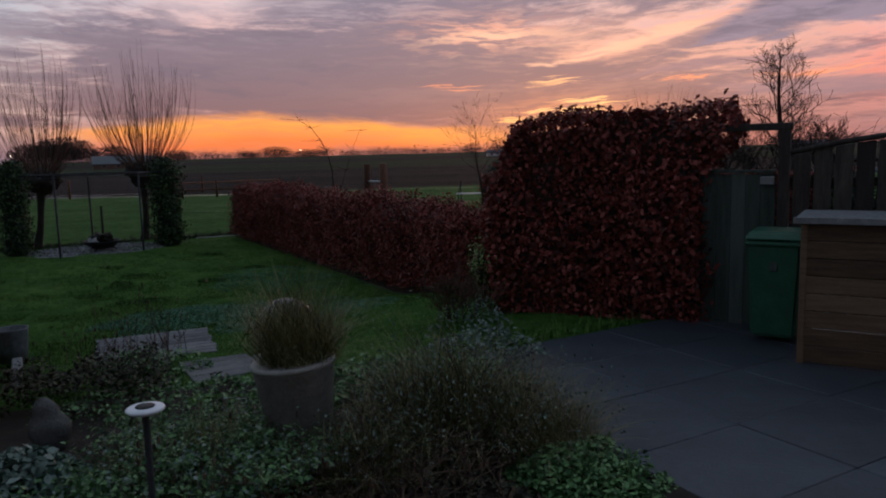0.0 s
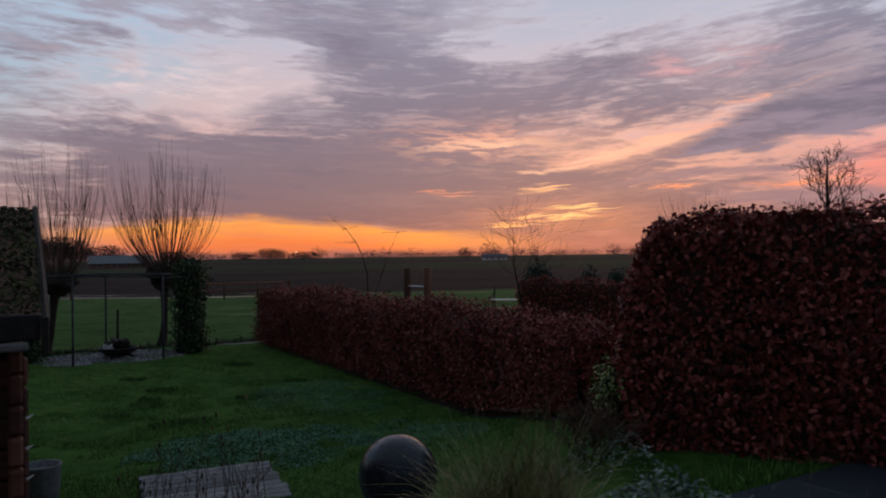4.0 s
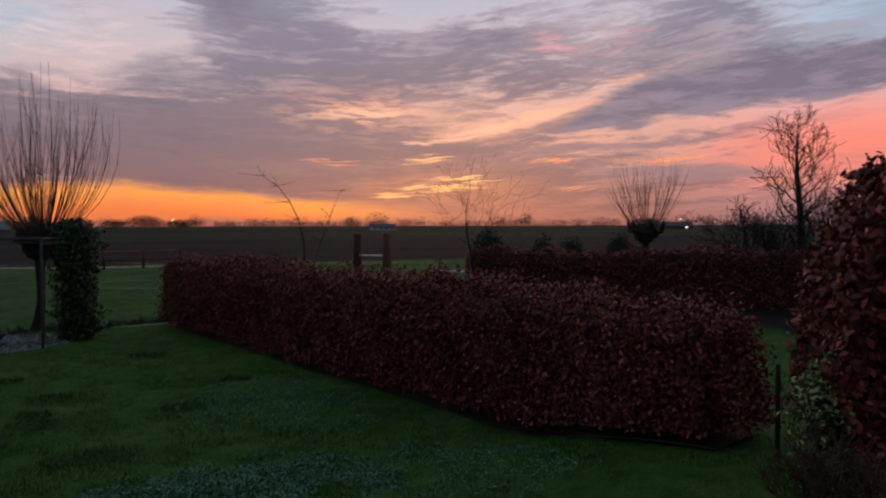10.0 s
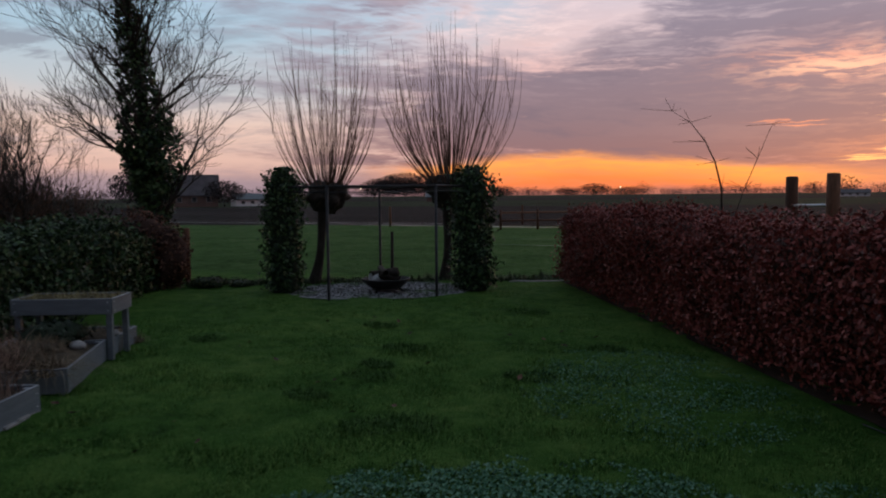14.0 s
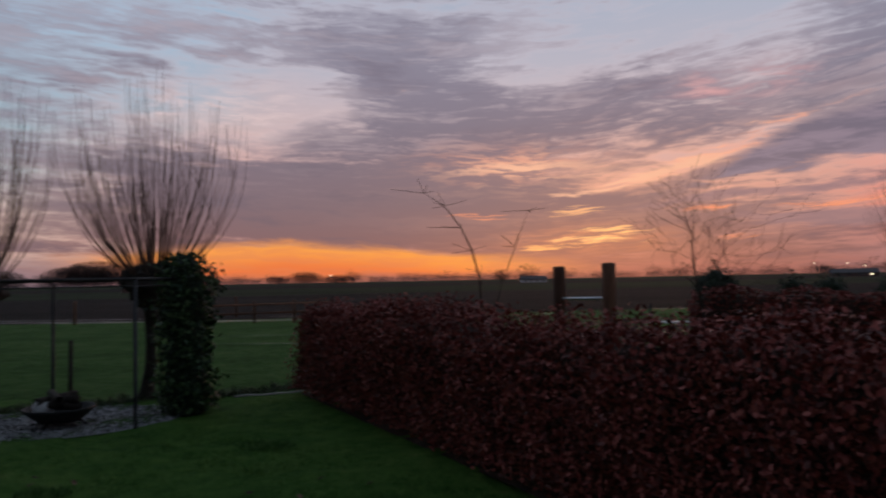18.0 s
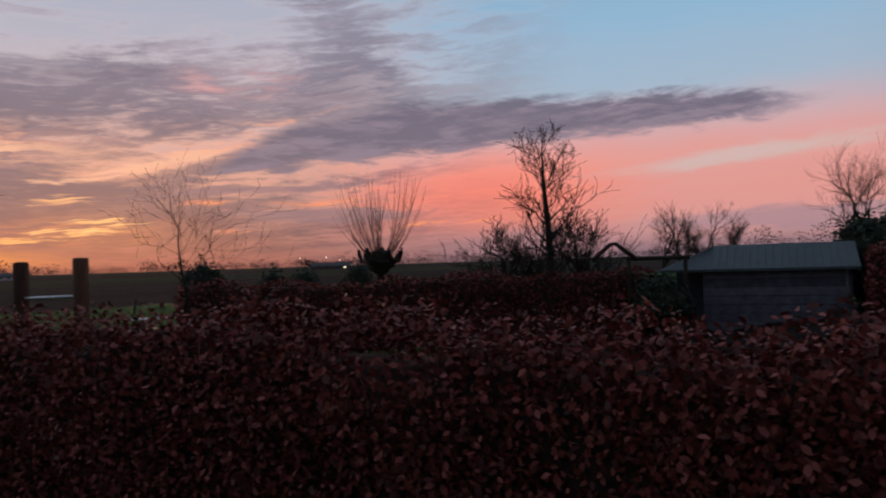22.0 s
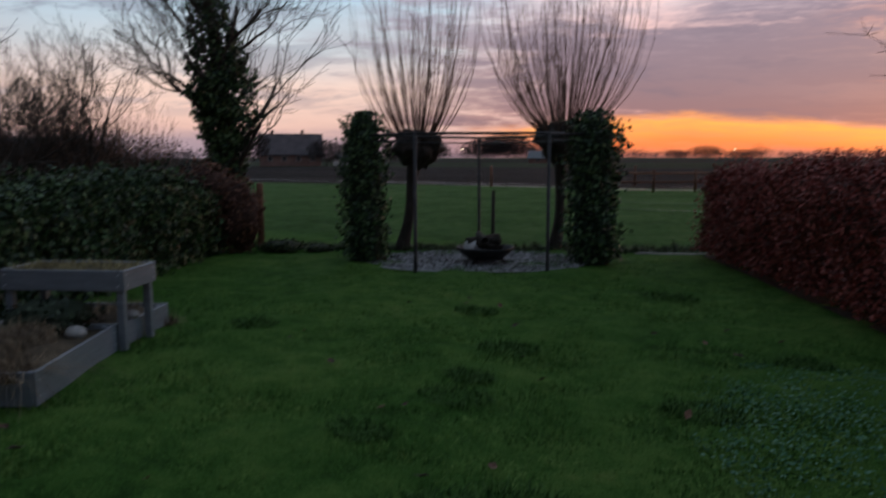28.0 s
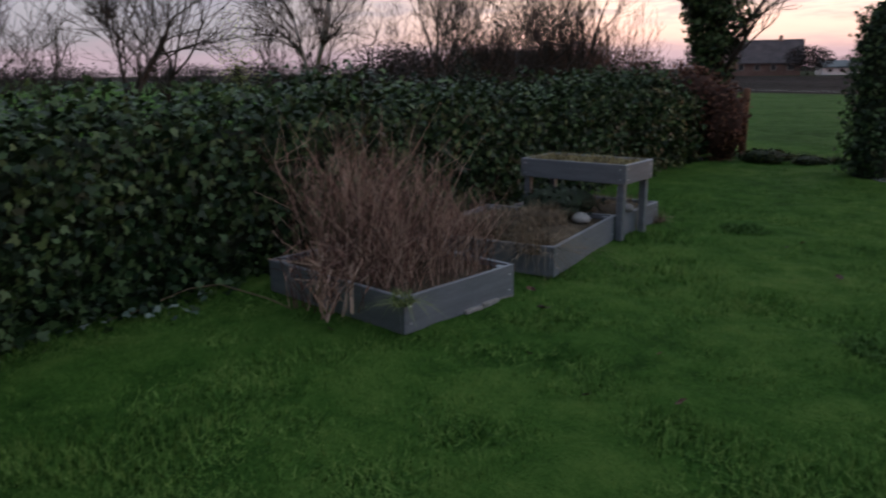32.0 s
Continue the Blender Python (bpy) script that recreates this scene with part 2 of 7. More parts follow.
    # grey cloud streets to the left and behind
    street = (fbm(T, xyz(T, px * 0.7, py * 1.1, 11.0), 1.7, 8, 0.64, 0.3) + (wisp - 0.5) * 0.3).step(0.47, 0.60) * az.step(-28, -50) * el.step(50, 20)
    low = (el + (wisp - 0.5) * 2.4 + (wave - 0.5) * 2.0).step(2.6, 1.0) * az.step(-18, -34)
    col = blend(T, street * 0.55 * el.step(2.0, 5.0), col, (.17, .17, .22))
    col = blend(T, low * 0.75, col, (.26, .20, .245))
    clear = T.nodes.new("ShaderNodeTexSky")
    clear.sky_type, clear.sun_disc = "NISHITA", False
    clear.sun_elevation, clear.sun_rotation = radians(1.0), radians(10.0)
    sky2 = T.nodes.new("ShaderNodeVectorMath")
    sky2.operation = "SCALE"
    T.links.new(clear.outputs[0], sky2.inputs[0])
    sky2.inputs["Scale"].default_value = 0.01
    final = blend(T, 1.0, col, sky2.outputs[0], "ADD")
    bg = T.nodes.new("ShaderNodeBackground")
    bg.inputs["Strength"].default_value = SKY
    T.links.new(final, bg.inputs["Color"])
    out = T.nodes.new("ShaderNodeOutputWorld")
    T.links.new(bg.outputs[0], out.inputs[0])


SKY = 1.0
make_sky()
sun_data = bpy.data.lights.new("sun", "SUN")
sun_data.energy, sun_data.angle, sun_data.color = 0.22, radians(25), (1.0, 0.55, 0.3)
sun = new("sun", sun_data)
sun.matrix_world = look((0, 0, 30), (-math.sin(radians(10)) * 100, -math.cos(radians(10)) * 100, 30 - 9))

# ---------------------------------------------------------------- materials
def material(name, stops, scale=6.0, rough=0.8, metal=0.0, bump=0.3, fine=None, bscale=None, spec=0.3, island=0.0, objrand=0.0, stretch=(1, 1, 1), subsurf=0.0):
    """A grainy surface: colours over noise at two scales, with relief. island / objrand: how far pieces differ in brightness."""
    m = bpy.data.materials.new(name)
    m.use_nodes = True
    T = m.node_tree
    b = T.nodes["Principled BSDF"]
    coord = T.nodes.new("ShaderNodeTexCoord")
    mp = T.nodes.new("ShaderNodeMapping")
    mp.inputs["Scale"].default_value = stretch
    T.links.new(coord.outputs["Object"], mp.inputs[0])
    vec = mp.outputs[0]
    n1 = fbm(T, vec, scale, 5, 0.6)
    n2 = fbm(T, vec, fine or scale * 9, 4, 0.6)
    f = n1 * 0.65 + n2 * 0.45 - 0.05
    if island:
        gm = T.nodes.new("ShaderNodeNewGeometry")
        f = f + (Ex(T, gm.outputs["Random Per Island"]) - 0.5) * island
    if objrand:
        oi = T.nodes.new("ShaderNodeObjectInfo")
        f = f + (Ex(T, oi.outputs["Random"]) - 0.5) * objrand
    col = ramp(T, f, stops)
    T.links.new(col, b.inputs["Base Color"])
    b.inputs["Roughness"].default_value = rough
    b.inputs["Metallic"].default_value = metal
    b.inputs["Specular IOR Level"].default_value = spec
    if bump:
        bn = T.nodes.new("ShaderNodeBump")
        bn.inputs["Strength"].default_value = bump
        bn.inputs["Distance"].default_value = 0.02
        hb = fbm(T, vec, bscale or scale * 5, 5, 0.65)
        T.links.new(hb.s, bn.inputs["Height"])
        T.links.new(bn.outputs[0], b.inputs["Normal"])
    return m


def three(a, b, c, lo=0.32, hi=0.72):
    return [(lo, a), ((lo + hi) / 2, b), (hi, c)]


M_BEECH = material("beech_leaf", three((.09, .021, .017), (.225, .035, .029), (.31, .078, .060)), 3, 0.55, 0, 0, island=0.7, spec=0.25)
# core colour kept very dark: shade deep in the hedge, put into the material
M_BEECH_SHADE_CORE = material("beech_shade_core", three((.025, .013, .010), (.045, .022, .016), (.07, .036, .026)), 8, 0.9, 0, 0.5)
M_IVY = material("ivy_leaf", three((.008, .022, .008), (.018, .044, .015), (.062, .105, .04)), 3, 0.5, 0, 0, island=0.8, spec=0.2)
# near-black filler colour: the shade behind ivy and evergreen leaves is painted in
M_IVY_SHADE_CORE = material("ivy_shade_core", three((.008, .015, .007), (.015, .025, .012), (.03, .035, .02)), 8, 0.9, 0, 0.5)
M_BARK = material("bark", three((.014, .011, .009), (.032, .025, .020), (.075, .062, .05)), 12, 0.9, 0, 0.8, stretch=(1, 1, .3))
M_TWIG = material("twig_bark", three((.05, .025, .018), (.09, .05, .032), (.15, .09, .06)), 12, 0.8, 0, 0.3)
M_WOOD_GREY = material("weathered_wood", three((.07, .07, .072), (.13, .13, .132), (.22, .215, .21)), 5, 0.75, 0, 0.5, stretch=(1, 1, 6), objrand=0.3)
M_WOOD_BROWN = material("brown_wood", three((.06, .028, .018), (.13, .06, .035), (.22, .115, .07)), 5, 0.75, 0, 0.5, stretch=(4, 4, .6), objrand=0.3)
M_METAL_DARK = material("dark_metal", three((.02, .02, .022), (.04, .04, .042), (.08, .075, .07)), 9, 0.5, 0.6, 0.2)
M_STONE = material("grey_stone", three((.16, .155, .15), (.28, .27, .26), (.42, .41, .40)), 10, 0.85, 0, 0.6)


def ground_material():
    """Lawn, meadow, ploughed land and far fields, each with its own grain."""
    m = bpy.data.materials.new("garden_ground")
    m.use_nodes = True
    T = m.node_tree
    b = T.nodes["Principled BSDF"]
    coord = T.nodes.new("ShaderNodeTexCoord")
    sep = T.nodes.new("ShaderNodeSeparateXYZ")
    T.links.new(coord.outputs["Object"], sep.inputs[0])
    vec = coord.outputs["Object"]
    x, y = Ex(T, sep.outputs[0]), Ex(T, sep.outputs[1])
    big = fbm(T, vec, 0.55, 4, 0.55)
    midn = fbm(T, vec, 4.0, 5, 0.65)
    fine = fbm(T, vec, 46.0, 4, 0.7)
    f = big * 0.40 + midn * 0.55 + fine * 0.30 - 0.12
    lawn = ramp(T, f, [(.30, (.015, .046, .009)), (.45, (.046, .122, .021)), (.60, (.090, .175, .036)), (.74, (.16, .21, .06))])
    far = fbm(T, xyz(T, x * 0.02, y * 0.08, 0.0), 1.0, 5, 0.6)
    mead = ramp(T, f, [(.33, (.020, .052, .011)), (.5, (.050, .115, .025)), (.68, (.095, .15, .048))])
    plough = ramp(T, far * 0.6 + midn * 0.4, [(.35, (.013, .010, .009)), (.5, (.023, .018, .016)), (.66, (.038, .030, .026))])
    green = ramp(T, far, [(.35, (.015, .022, .009)), (.5, (.024, .034, .015)), (.65, (.036, .044, .021))])
    d = y * 0.985 - x * 0.17 + (far - 0.5) * 6
    edge = fbm(T, xyz(T, x * 0.15, y * 0.15, 4.0), 1.0, 3)
    col = blend(T, (d + (edge - 0.5) * 3).step(21.5, 22.5), lawn, mead)
    col = blend(T, (d + (edge - 0.5) * 4).step(47.0, 48.5), col, plough)
    col = blend(T, (x + (edge - 0.5) * 2).step(5.6, 6.6) * (x * 0.3 + y).step(24.6, 23.4), col, plough)
    col = blend(T, d.step(118, 122), col, green)
    col = blend(T, d.step(240, 250), col, plough)
    col = blend(T, d.step(420, 440), col, green)
    T.links.new(col, b.inputs["Base Color"])
    b.inputs["Specular IOR Level"].default_value = 0.2
    # standing water in the furrows
    wet = fbm(T, xyz(T, x * 0.035, y * 0.9, 9.0), 1.0, 3, 0.5)
    pud = wet.step(0.615, 0.64) * d.step(44, 46) * d.step(58, 52) + wet.step(0.62, 0.645) * d.step(30, 31) * d.step(36, 34)
    T.links.new((0.9 - pud * 0.6).s, b.inputs["Roughness"])
    T.links.new((pud * 0.3 + 0.04).s, b.inputs["Specular IOR Level"])
    bn = T.nodes.new("ShaderNodeBump")
    bn.inputs["Distance"].default_value = 0.12
    T.links.new(((1.0 - pud) * 0.9).s, bn.inputs["Strength"])
    T.links.new((fine * 0.5 + midn).s, bn.inputs["Height"])
    T.links.new(bn.outputs[0], b.inputs["Normal"])
    return m


# ---------------------------------------------------------------- mesh helpers
U = Vector((-0.5, 0.866, 0))     # along the garden
V = Vector((0.866, 0.5, 0))      # across it


def smooth(a, b, t):
    s = np.clip((np.asarray(t, float) - a) / (b - a), 0, 1)
    return s * s * (3 - 2 * s)


def height(x, y):
    """The lawn falls gently away from the terrace."""
    x, y = np.asarray(x, float), np.asarray(y, float)
    q, v = -0.5 * x + 0.866 * y, 0.866 * x + 0.5 * y
    q = q - 2.2 * smooth(2.6, 4.6, v) * smooth(12, 9, q)
    return -0.4 * smooth(4.6, 9.4, q)


def gz(x, y):
    return float(height(x, y))


def mesh_of(name, verts, faces, mat, shade=False):
    me = bpy.data.meshes.new(name)
    me.from_pydata([tuple(v) for v in verts], [], faces)
    me.materials.append(mat)
    if shade:
        me.polygons.foreach_set("use_smooth", [True] * len(me.polygons))
    me.update()
    return me


def soup(name, verts, n, mat):
    """A mesh of many separate n-cornered faces: verts is an array of shape (faces, n, 3)."""
    k = len(verts)
    me = bpy.data.meshes.new(name)
    me.vertices.add(k * n)
    me.vertices.foreach_set("co", np.ascontiguousarray(verts, dtype=np.float32).ravel())
    me.loops.add(k * n)
    me.loops.foreach_set("vertex_index", np.arange(k * n, dtype=np.int32))
    me.polygons.add(k)
    me.polygons.foreach_set("loop_start", np.arange(0, k * n, n, dtype=np.int32))
    me.materials.append(mat)
    me.update(calc_edges=True)
    me.validate()
    return me


def put(name, me, parent=None, label="", at=None):
    ob = new(name, me)
    if parent is not None:
        ob.parent = parent
    if at is not None:
        ob.matrix_basis = at
    if label:
        tagged(ob, label)
    return ob


def part(name, bm, mat, parent, label="", shade=False, at=None):
    me = bpy.data.meshes.new(name)
    bm.to_mesh(me)
    bm.free()
    me.materials.append(mat)
    if shade:
        me.polygons.foreach_set("use_smooth", [True] * len(me.polygons))
    return put(name, me, parent, label, at)


def thing(name, at, label, category, group="", kind=""):
    ob = new(name)
    ob.empty_display_size = 0.1
    ob.matrix_world = at
    return tagged(ob, label, category, group, kind)


def block(bm, x0, x1, y0, y1, z0, z1, bevel=0.006):
    r = bmesh.ops.create_cube(bm, size=1.0)
    bmesh.ops.scale(bm, vec=(x1 - x0, y1 - y0, z1 - z0), verts=r["verts"])
    bmesh.ops.translate(bm, vec=((x0 + x1) / 2, (y0 + y1) / 2, (z0 + z1) / 2), verts=r["verts"])
    if bevel:
        es = list({e for v in r["verts"] for e in v.link_edges})
        bmesh.ops.bevel(bm, geom=es, offset=bevel, segments=1, affect="EDGES")
    return bm


def lathe(profile, seg=24, mat=None, name="body"):
    """A turned shape from (radius, height) pairs."""
    vs, fs = [], []
    for r, z in profile:
        for i in range(seg):
            a = 2 * math.pi * i / seg
            vs.append((r * math.cos(a), r * math.sin(a), z))
    for j in range(len(profile) - 1):
        for i in range(seg):
            k = (i + 1) % seg
            fs.append((j * seg + i, j * seg + k, (j + 1) * seg + k, (j + 1) * seg + i))
    fs.append(tuple(range(seg))[::-1])
    fs.append(tuple(range((len(profile) - 1) * seg, len(profile) * seg)))
    return mesh_of(name, vs, fs, mat, True)


def tubes(name, lines, mat, sides=4):
    """Tapered tubes along polylines: each line is a list of (x, y, z, radius)."""
    vs, fs = [], []
    cs = [(math.cos(2 * math.pi * i / sides), math.sin(2 * math.pi * i / sides)) for i in range(sides)]
    for ln in lines:
        base = len(vs)
        n = len(ln)
        for i, (x, y, z, r) in enumerate(ln):
            a, b = ln[max(0, i - 1)], ln[min(n - 1, i + 1)]
            t = Vector((b[0] - a[0], b[1] - a[1], b[2] - a[2]))
            if t.length < 1e-9:
                t = Vector((0, 0, 1))
            t.normalize()
            s = t.orthogonal().normalized() if abs(t.z) > 0.95 else Vector((t.y, -t.x, 0)).normalized()
            w = t.cross(s)
            for c, d in cs:
                vs.append((x + r * (c * s.x + d * w.x), y + r * (c * s.y + d * w.y), z + r * (c * s.z + d * w.z)))
        for i in range(n - 1):
            for j in range(sides):
                k = (j + 1) % sides
                fs.append((base + i * sides + j, base + i * sides + k, base + (i + 1) * sides + k, base + (i + 1) * sides + j))
        fs.append(tuple(base + (n - 1) * sides + j for j in range(sides)))
    return mesh_of(name, vs, fs, mat, sides > 4)


KITE = ((-0.55, 0.0, 0.0), (0.0, 0.33, 0.10), (0.55, 0.0, -0.12), (0.0, -0.33, 0.10))
OVAL = ((-0.55, 0.0, 0.0), (-0.24, 0.25, 0.07), (0.14, 0.30, 0.08), (0.58, 0.0, -0.10), (0.14, -0.30, 0.08), (-0.24, -0.25, 0.07))
LOBED = ((-0.42, 0.0, 0.0), (-0.50, 0.26, 0.03), (-0.06, 0.52, 0.02), (0.04, 0.20, 0.06), (0.62, 0.0, -0.08), (0.04, -0.20, 0.06), (-0.06, -0.52, 0.02), (-0.50, -0.26, 0.03))


def leaf_quads(centres, normals, size, rng, spread=0.7, droop=0.0, shape=KITE):
    """Single leaves of the given outline (along, across, out), turned about the given normals."""
    n = len(centres)
    nn = normals + rng.normal(0, spread, (n, 3))
    nn /= np.linalg.norm(nn, axis=1)[:, None] + 1e-9
    t = rng.normal(0, 1, (n, 3))
    t[:, 2] -= droop
    t -= nn * np.sum(t * nn, 1)[:, None]
    t /= np.linalg.norm(t, axis=1)[:, None] + 1e-9
    w = np.cross(nn, t)
    s = (size * rng.uniform(0.6, 1.25, n))[:, None]
    return np.stack([centres + (t * a + w * b + nn * c) * s for a, b, c in shape], 1)


def hedge(name, p0, p1, thick, top, label, mat, core, leaf, per, seed, bulge=0.05, base=None, category="hedge", ragged=0.05, clear=0.0, flare=0.0, tip=0.09, shape=OVAL, brow=0.0):
    """A clipped hedge between p0 and p1 (front face), thick to the side of V: a solid core coloured as its shaded
    inside, and a skin of leaves.
    """
    rng = np.random.default_rng(seed)
    a, b = Vector((*p0, 0)), Vector((*p1, 0))
    d = b - a
    L = d.length
    d.normalize()
    nrm = Vector((-d.y, d.x, 0))
    if nrm.dot(V) < 0:
        nrm = -nrm
    if thick < 0:
        nrm, thick = -nrm, -thick
    g = thing(name, Matrix.Translation((a.x, a.y, gz(a.x, a.y))), label, category, kind="structure")
    z0 = g.location.z
    fz = lambda s, w: height(a.x + d.x * s + nrm.x * w, a.y + d.y * s + nrm.y * w) - z0

    # inner mass: a solid hull whose dark colour stands in for shade between leaves
    def lump(s, w, z):
        return 0.06 * (noise.noise(Vector((s * 1.7 + seed, w * 2, z * 1.9))) + 0.5 * noise.noise(Vector((s * 4 + seed, w * 4, z * 4))))

    def sway(s):
        fall = np.clip((np.abs(s - L / 2) - (L / 2 - 0.7)) / 0.7, 0, 1) ** 2
        return 0.035 * np.sin(s * 1.3 + seed) + 0.028 * np.sin(s * 3.1 + 2 * seed) + 0.015 * np.sin(s * 7.7 + seed) - tip * fall

    ns, nz, nw = max(3, int(L / 0.3)), 5, 4
    vs, fs = [], []
    inn = 0.09
    ring = [(inn, z) for z in np.linspace(clear, 1, nz)] + [(w, 1) for w in np.linspace(inn, thick - inn, nw)[1:-1]] + [(thick - inn, z) for z in np.linspace(1, clear, nz)]
    for i in range(ns + 1):
        s = inn + (L - 2 * inn) * i / ns
        for w, u in ring:
            zt = top - z0 - inn
            zb = float(fz(s, w)) - (0.02 if not clear else 0)
            z = zb + (zt - zb) * u
            e = lump(s, w, z)
            sh = flare * math.sin(math.pi * min(1, u * 0.92 + 0.12)) * max(0, 1 - s / 0.9)
            sh -= brow * float(smooth(0.62, 0.95, u)) * max(0, 1 - (L - s) / 0.6)
            z += u * sway(s)
            vs.append((d.x * (s - sh) + nrm.x * (w + e * (1 if w > thick / 2 else -1)), d.y * (s - sh) + nrm.y * (w + e * (1 if w > thick / 2 else -1)), z + (e if u == 1 else 0)))
    m = len(ring)
    for i in range(ns):
        for j in range(m - 1):
            fs.append((i * m + j, i * m + j + 1, (i + 1) * m + j + 1, (i + 1) * m + j))
    fs += [tuple(range(m)), tuple(range(ns * m, ns * m + m))[::-1]]
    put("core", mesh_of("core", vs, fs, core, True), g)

    # leaves on every face
    H = top - z0 + 0.4
    areas = [L * H, L * H, L * thick, thick * H, thick * H]
    rows, nor = [], []
    for face, ar in enumerate(areas):
        n = int(ar * per * (0.55 if face == 1 else 1))
        s, z, w = rng.uniform(0, L, n), rng.uniform(0, 1, n), rng.uniform(0, thick, n)
        N = np.zeros((n, 3))
        if face == 0:
            w = np.zeros(n); N[:] = -np.array(nrm)
        elif face == 1:
            w = np.full(n, thick); N[:] = np.array(nrm)
        elif face == 2:
            z = np.ones(n); N[:] = (0, 0, 1)
        else:
            s = np.full(n, 0.0 if face == 3 else L); N[:] = np.array(d) * (-1 if face == 3 else 1)
        zb = fz(s, w) + clear * (top - z0)
        zz = zb + (top - z0 - zb) * z + z * sway(s)
        inward = np.abs(rng.normal(0, 0.055, n)) - ragged * rng.uniform(0, 1, n) ** 3 - bulge * 0.5
        und = 0.06 * np.sin(s * 2.1 + seed) * np.sin(zz * 3.3 + s) + 0.045 * np.sin(s * 5.3 + zz * 4 + seed) + 0.03 * np.sin(w * 7 + s * 3)
        s = s - flare * np.sin(np.pi * np.minimum(1, z * 0.92 + 0.12)) * np.maximum(0, 1 - s / 0.9)
        s = s + brow * smooth(0.62, 0.95, z) * np.maximum(0, 1 - (L - s) / 0.6)
        P = np.stack([d.x * s + nrm.x * w, d.y * s + nrm.y * w, zz], 1) - N * (inward + und)[:, None]
        c = np.clip((zz - (top - z0 - 0.22)) / 0.22, 0, 1) ** 2 * 0.11
        if face != 2:
            P += N * -c[:, None]
        rows.append(P); nor.append(N)
    P, N = np.concatenate(rows), np.concatenate(nor)
    tagged(put("leaf_mass", soup("leaf_mass", leaf_quads(P, N, leaf, rng, 0.75, 0.5, shape), len(shape), mat), g), kind="stuff")
    return g, d, nrm, L


# ---------------------------------------------------------------- ground
def build_ground():
    xs = np.concatenate([[-2600, -1500, -900, -500, -280, -150, -90, -60, -40, -30], np.arange(-24, -10, 0.4), np.arange(-10, 3, 0.2), np.arange(3, 20.1, 0.4), [26, 34, 46, 70, 110, 180, 300, 520, 900, 1500, 2600]])
    ys = np.concatenate([[-400, -150, -60, -25, -12], np.arange(-7, 4, 0.4), np.arange(4, 18, 0.2), np.arange(18, 30.1, 0.4), [33, 37, 42, 48, 56, 66, 80, 100, 130, 170, 230, 310, 430, 600, 850, 1300, 2000, 3000]])
    X, Y = np.meshgrid(xs, ys)
    Z = height(X, Y)
    near = (np.abs(X + 2) < 22) & (Y > -7) & (Y < 30)
    bump = np.zeros_like(Z)
    for i in range(X.shape[0]):
        for j in range(X.shape[1]):
            if near[i, j]:
                bump[i, j] = 0.025 * noise.noise(Vector((X[i, j] * 0.9, Y[i, j] * 0.9, 0))) + 0.046 * noise.noise(Vector((X[i, j] * 2.6, Y[i, j] * 2.6, 5)))
    Z = Z + bump * smooth(3, 8, -0.5 * X + 0.866 * Y)
    nx = len(xs)
    vs = np.stack([X.ravel(), Y.ravel(), Z.ravel()], 1)
    fs = [(j * nx + i, j * nx + i + 1, (j + 1) * nx + i + 1, (j + 1) * nx + i) for j in range(len(ys) - 1) for i in range(nx - 1)]
    ob = put("ground", mesh_of("ground", vs, fs, ground_material(), True))
    tagged(ob, "green lawn running out to meadow and dark ploughed fields", "ground", kind="structure")


build_ground()

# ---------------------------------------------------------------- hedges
low = hedge("beech_hedge", (-6.05, 20.64), (0.32, 9.6), 0.7, 0.96, "low clipped beech hedge with dry red-brown leaves", M_BEECH, M_BEECH_SHADE_CORE, 0.045, 2000, 3, clear=0.09, ragged=0.2)
tall = hedge("beech_hedge", (0.70, 8.10), (2.53, 7.42), 0.85, 2.15, "tall clipped beech hedge with dry red-brown leaves by the terrace", M_BEECH, M_BEECH_SHADE_CORE, 0.062, 1300, 5, bulge=0.06, flare=0.32, tip=0.02, ragged=0.10, brow=0.34)
second = hedge("beech_hedge", (1.05, 23.1), (11.3, 19.9), 0.6, 1.05, "long clipped beech hedge of the neighbouring garden", M_BEECH, M_BEECH_SHADE_CORE, 0.07, 350, 7)
ivyh = hedge("ivy_hedge", (-12.95, 16.7), (-6.6, 4.7), -1.0, 0.75, "thick dark green ivy hedge along the garden edge", M_IVY, M_IVY_SHADE_CORE, 0.064, 950, 11, bulge=0.08, ragged=0.24, shape=LOBED)

# ---------------------------------------------------------------- trees
def grow(rng, p, d, length, r, depth, out, bend=0.25, lift=0.05, kids=3, spread=0.6, taper=0.55, ratio=0.62, rmin=0.0035):
    """Adds a branch and its side branches to out as (depth, polyline)."""
    n = 5 if depth > 0 else 4
    pts = [(p.x, p.y, p.z, r)]
    q, v = p.copy(), d.normalized()
    for i in range(n):
        v = (v + Vector(rng.normal(0, bend / 2, 3)) + Vector((0, 0, lift))).normalized()
        q = q + v * (length / n)
        pts.append((q.x, q.y, q.z, max(rmin, r * (1 - (1 - taper) * (i + 1) / n))))
    out.append((depth, pts))
    if depth <= 0:
        return
    for i in range(kids):
        f = rng.uniform(0.35, 1.0) if i else 1.0
        a = pts[min(n, max(1, int(round(f * n))))]
        side = Vector(rng.normal(0, 1, 3))
        side = (side - v * side.dot(v)).normalized()
        grow(rng, Vector(a[:3]), (v + side * spread * rng.uniform(0.5, 1.4)), length * ratio * rng.uniform(0.75, 1.2), a[3] * (0.8 if i == 0 else 0.6), depth - 1, out, bend, lift, kids, spread, taper, ratio, rmin)


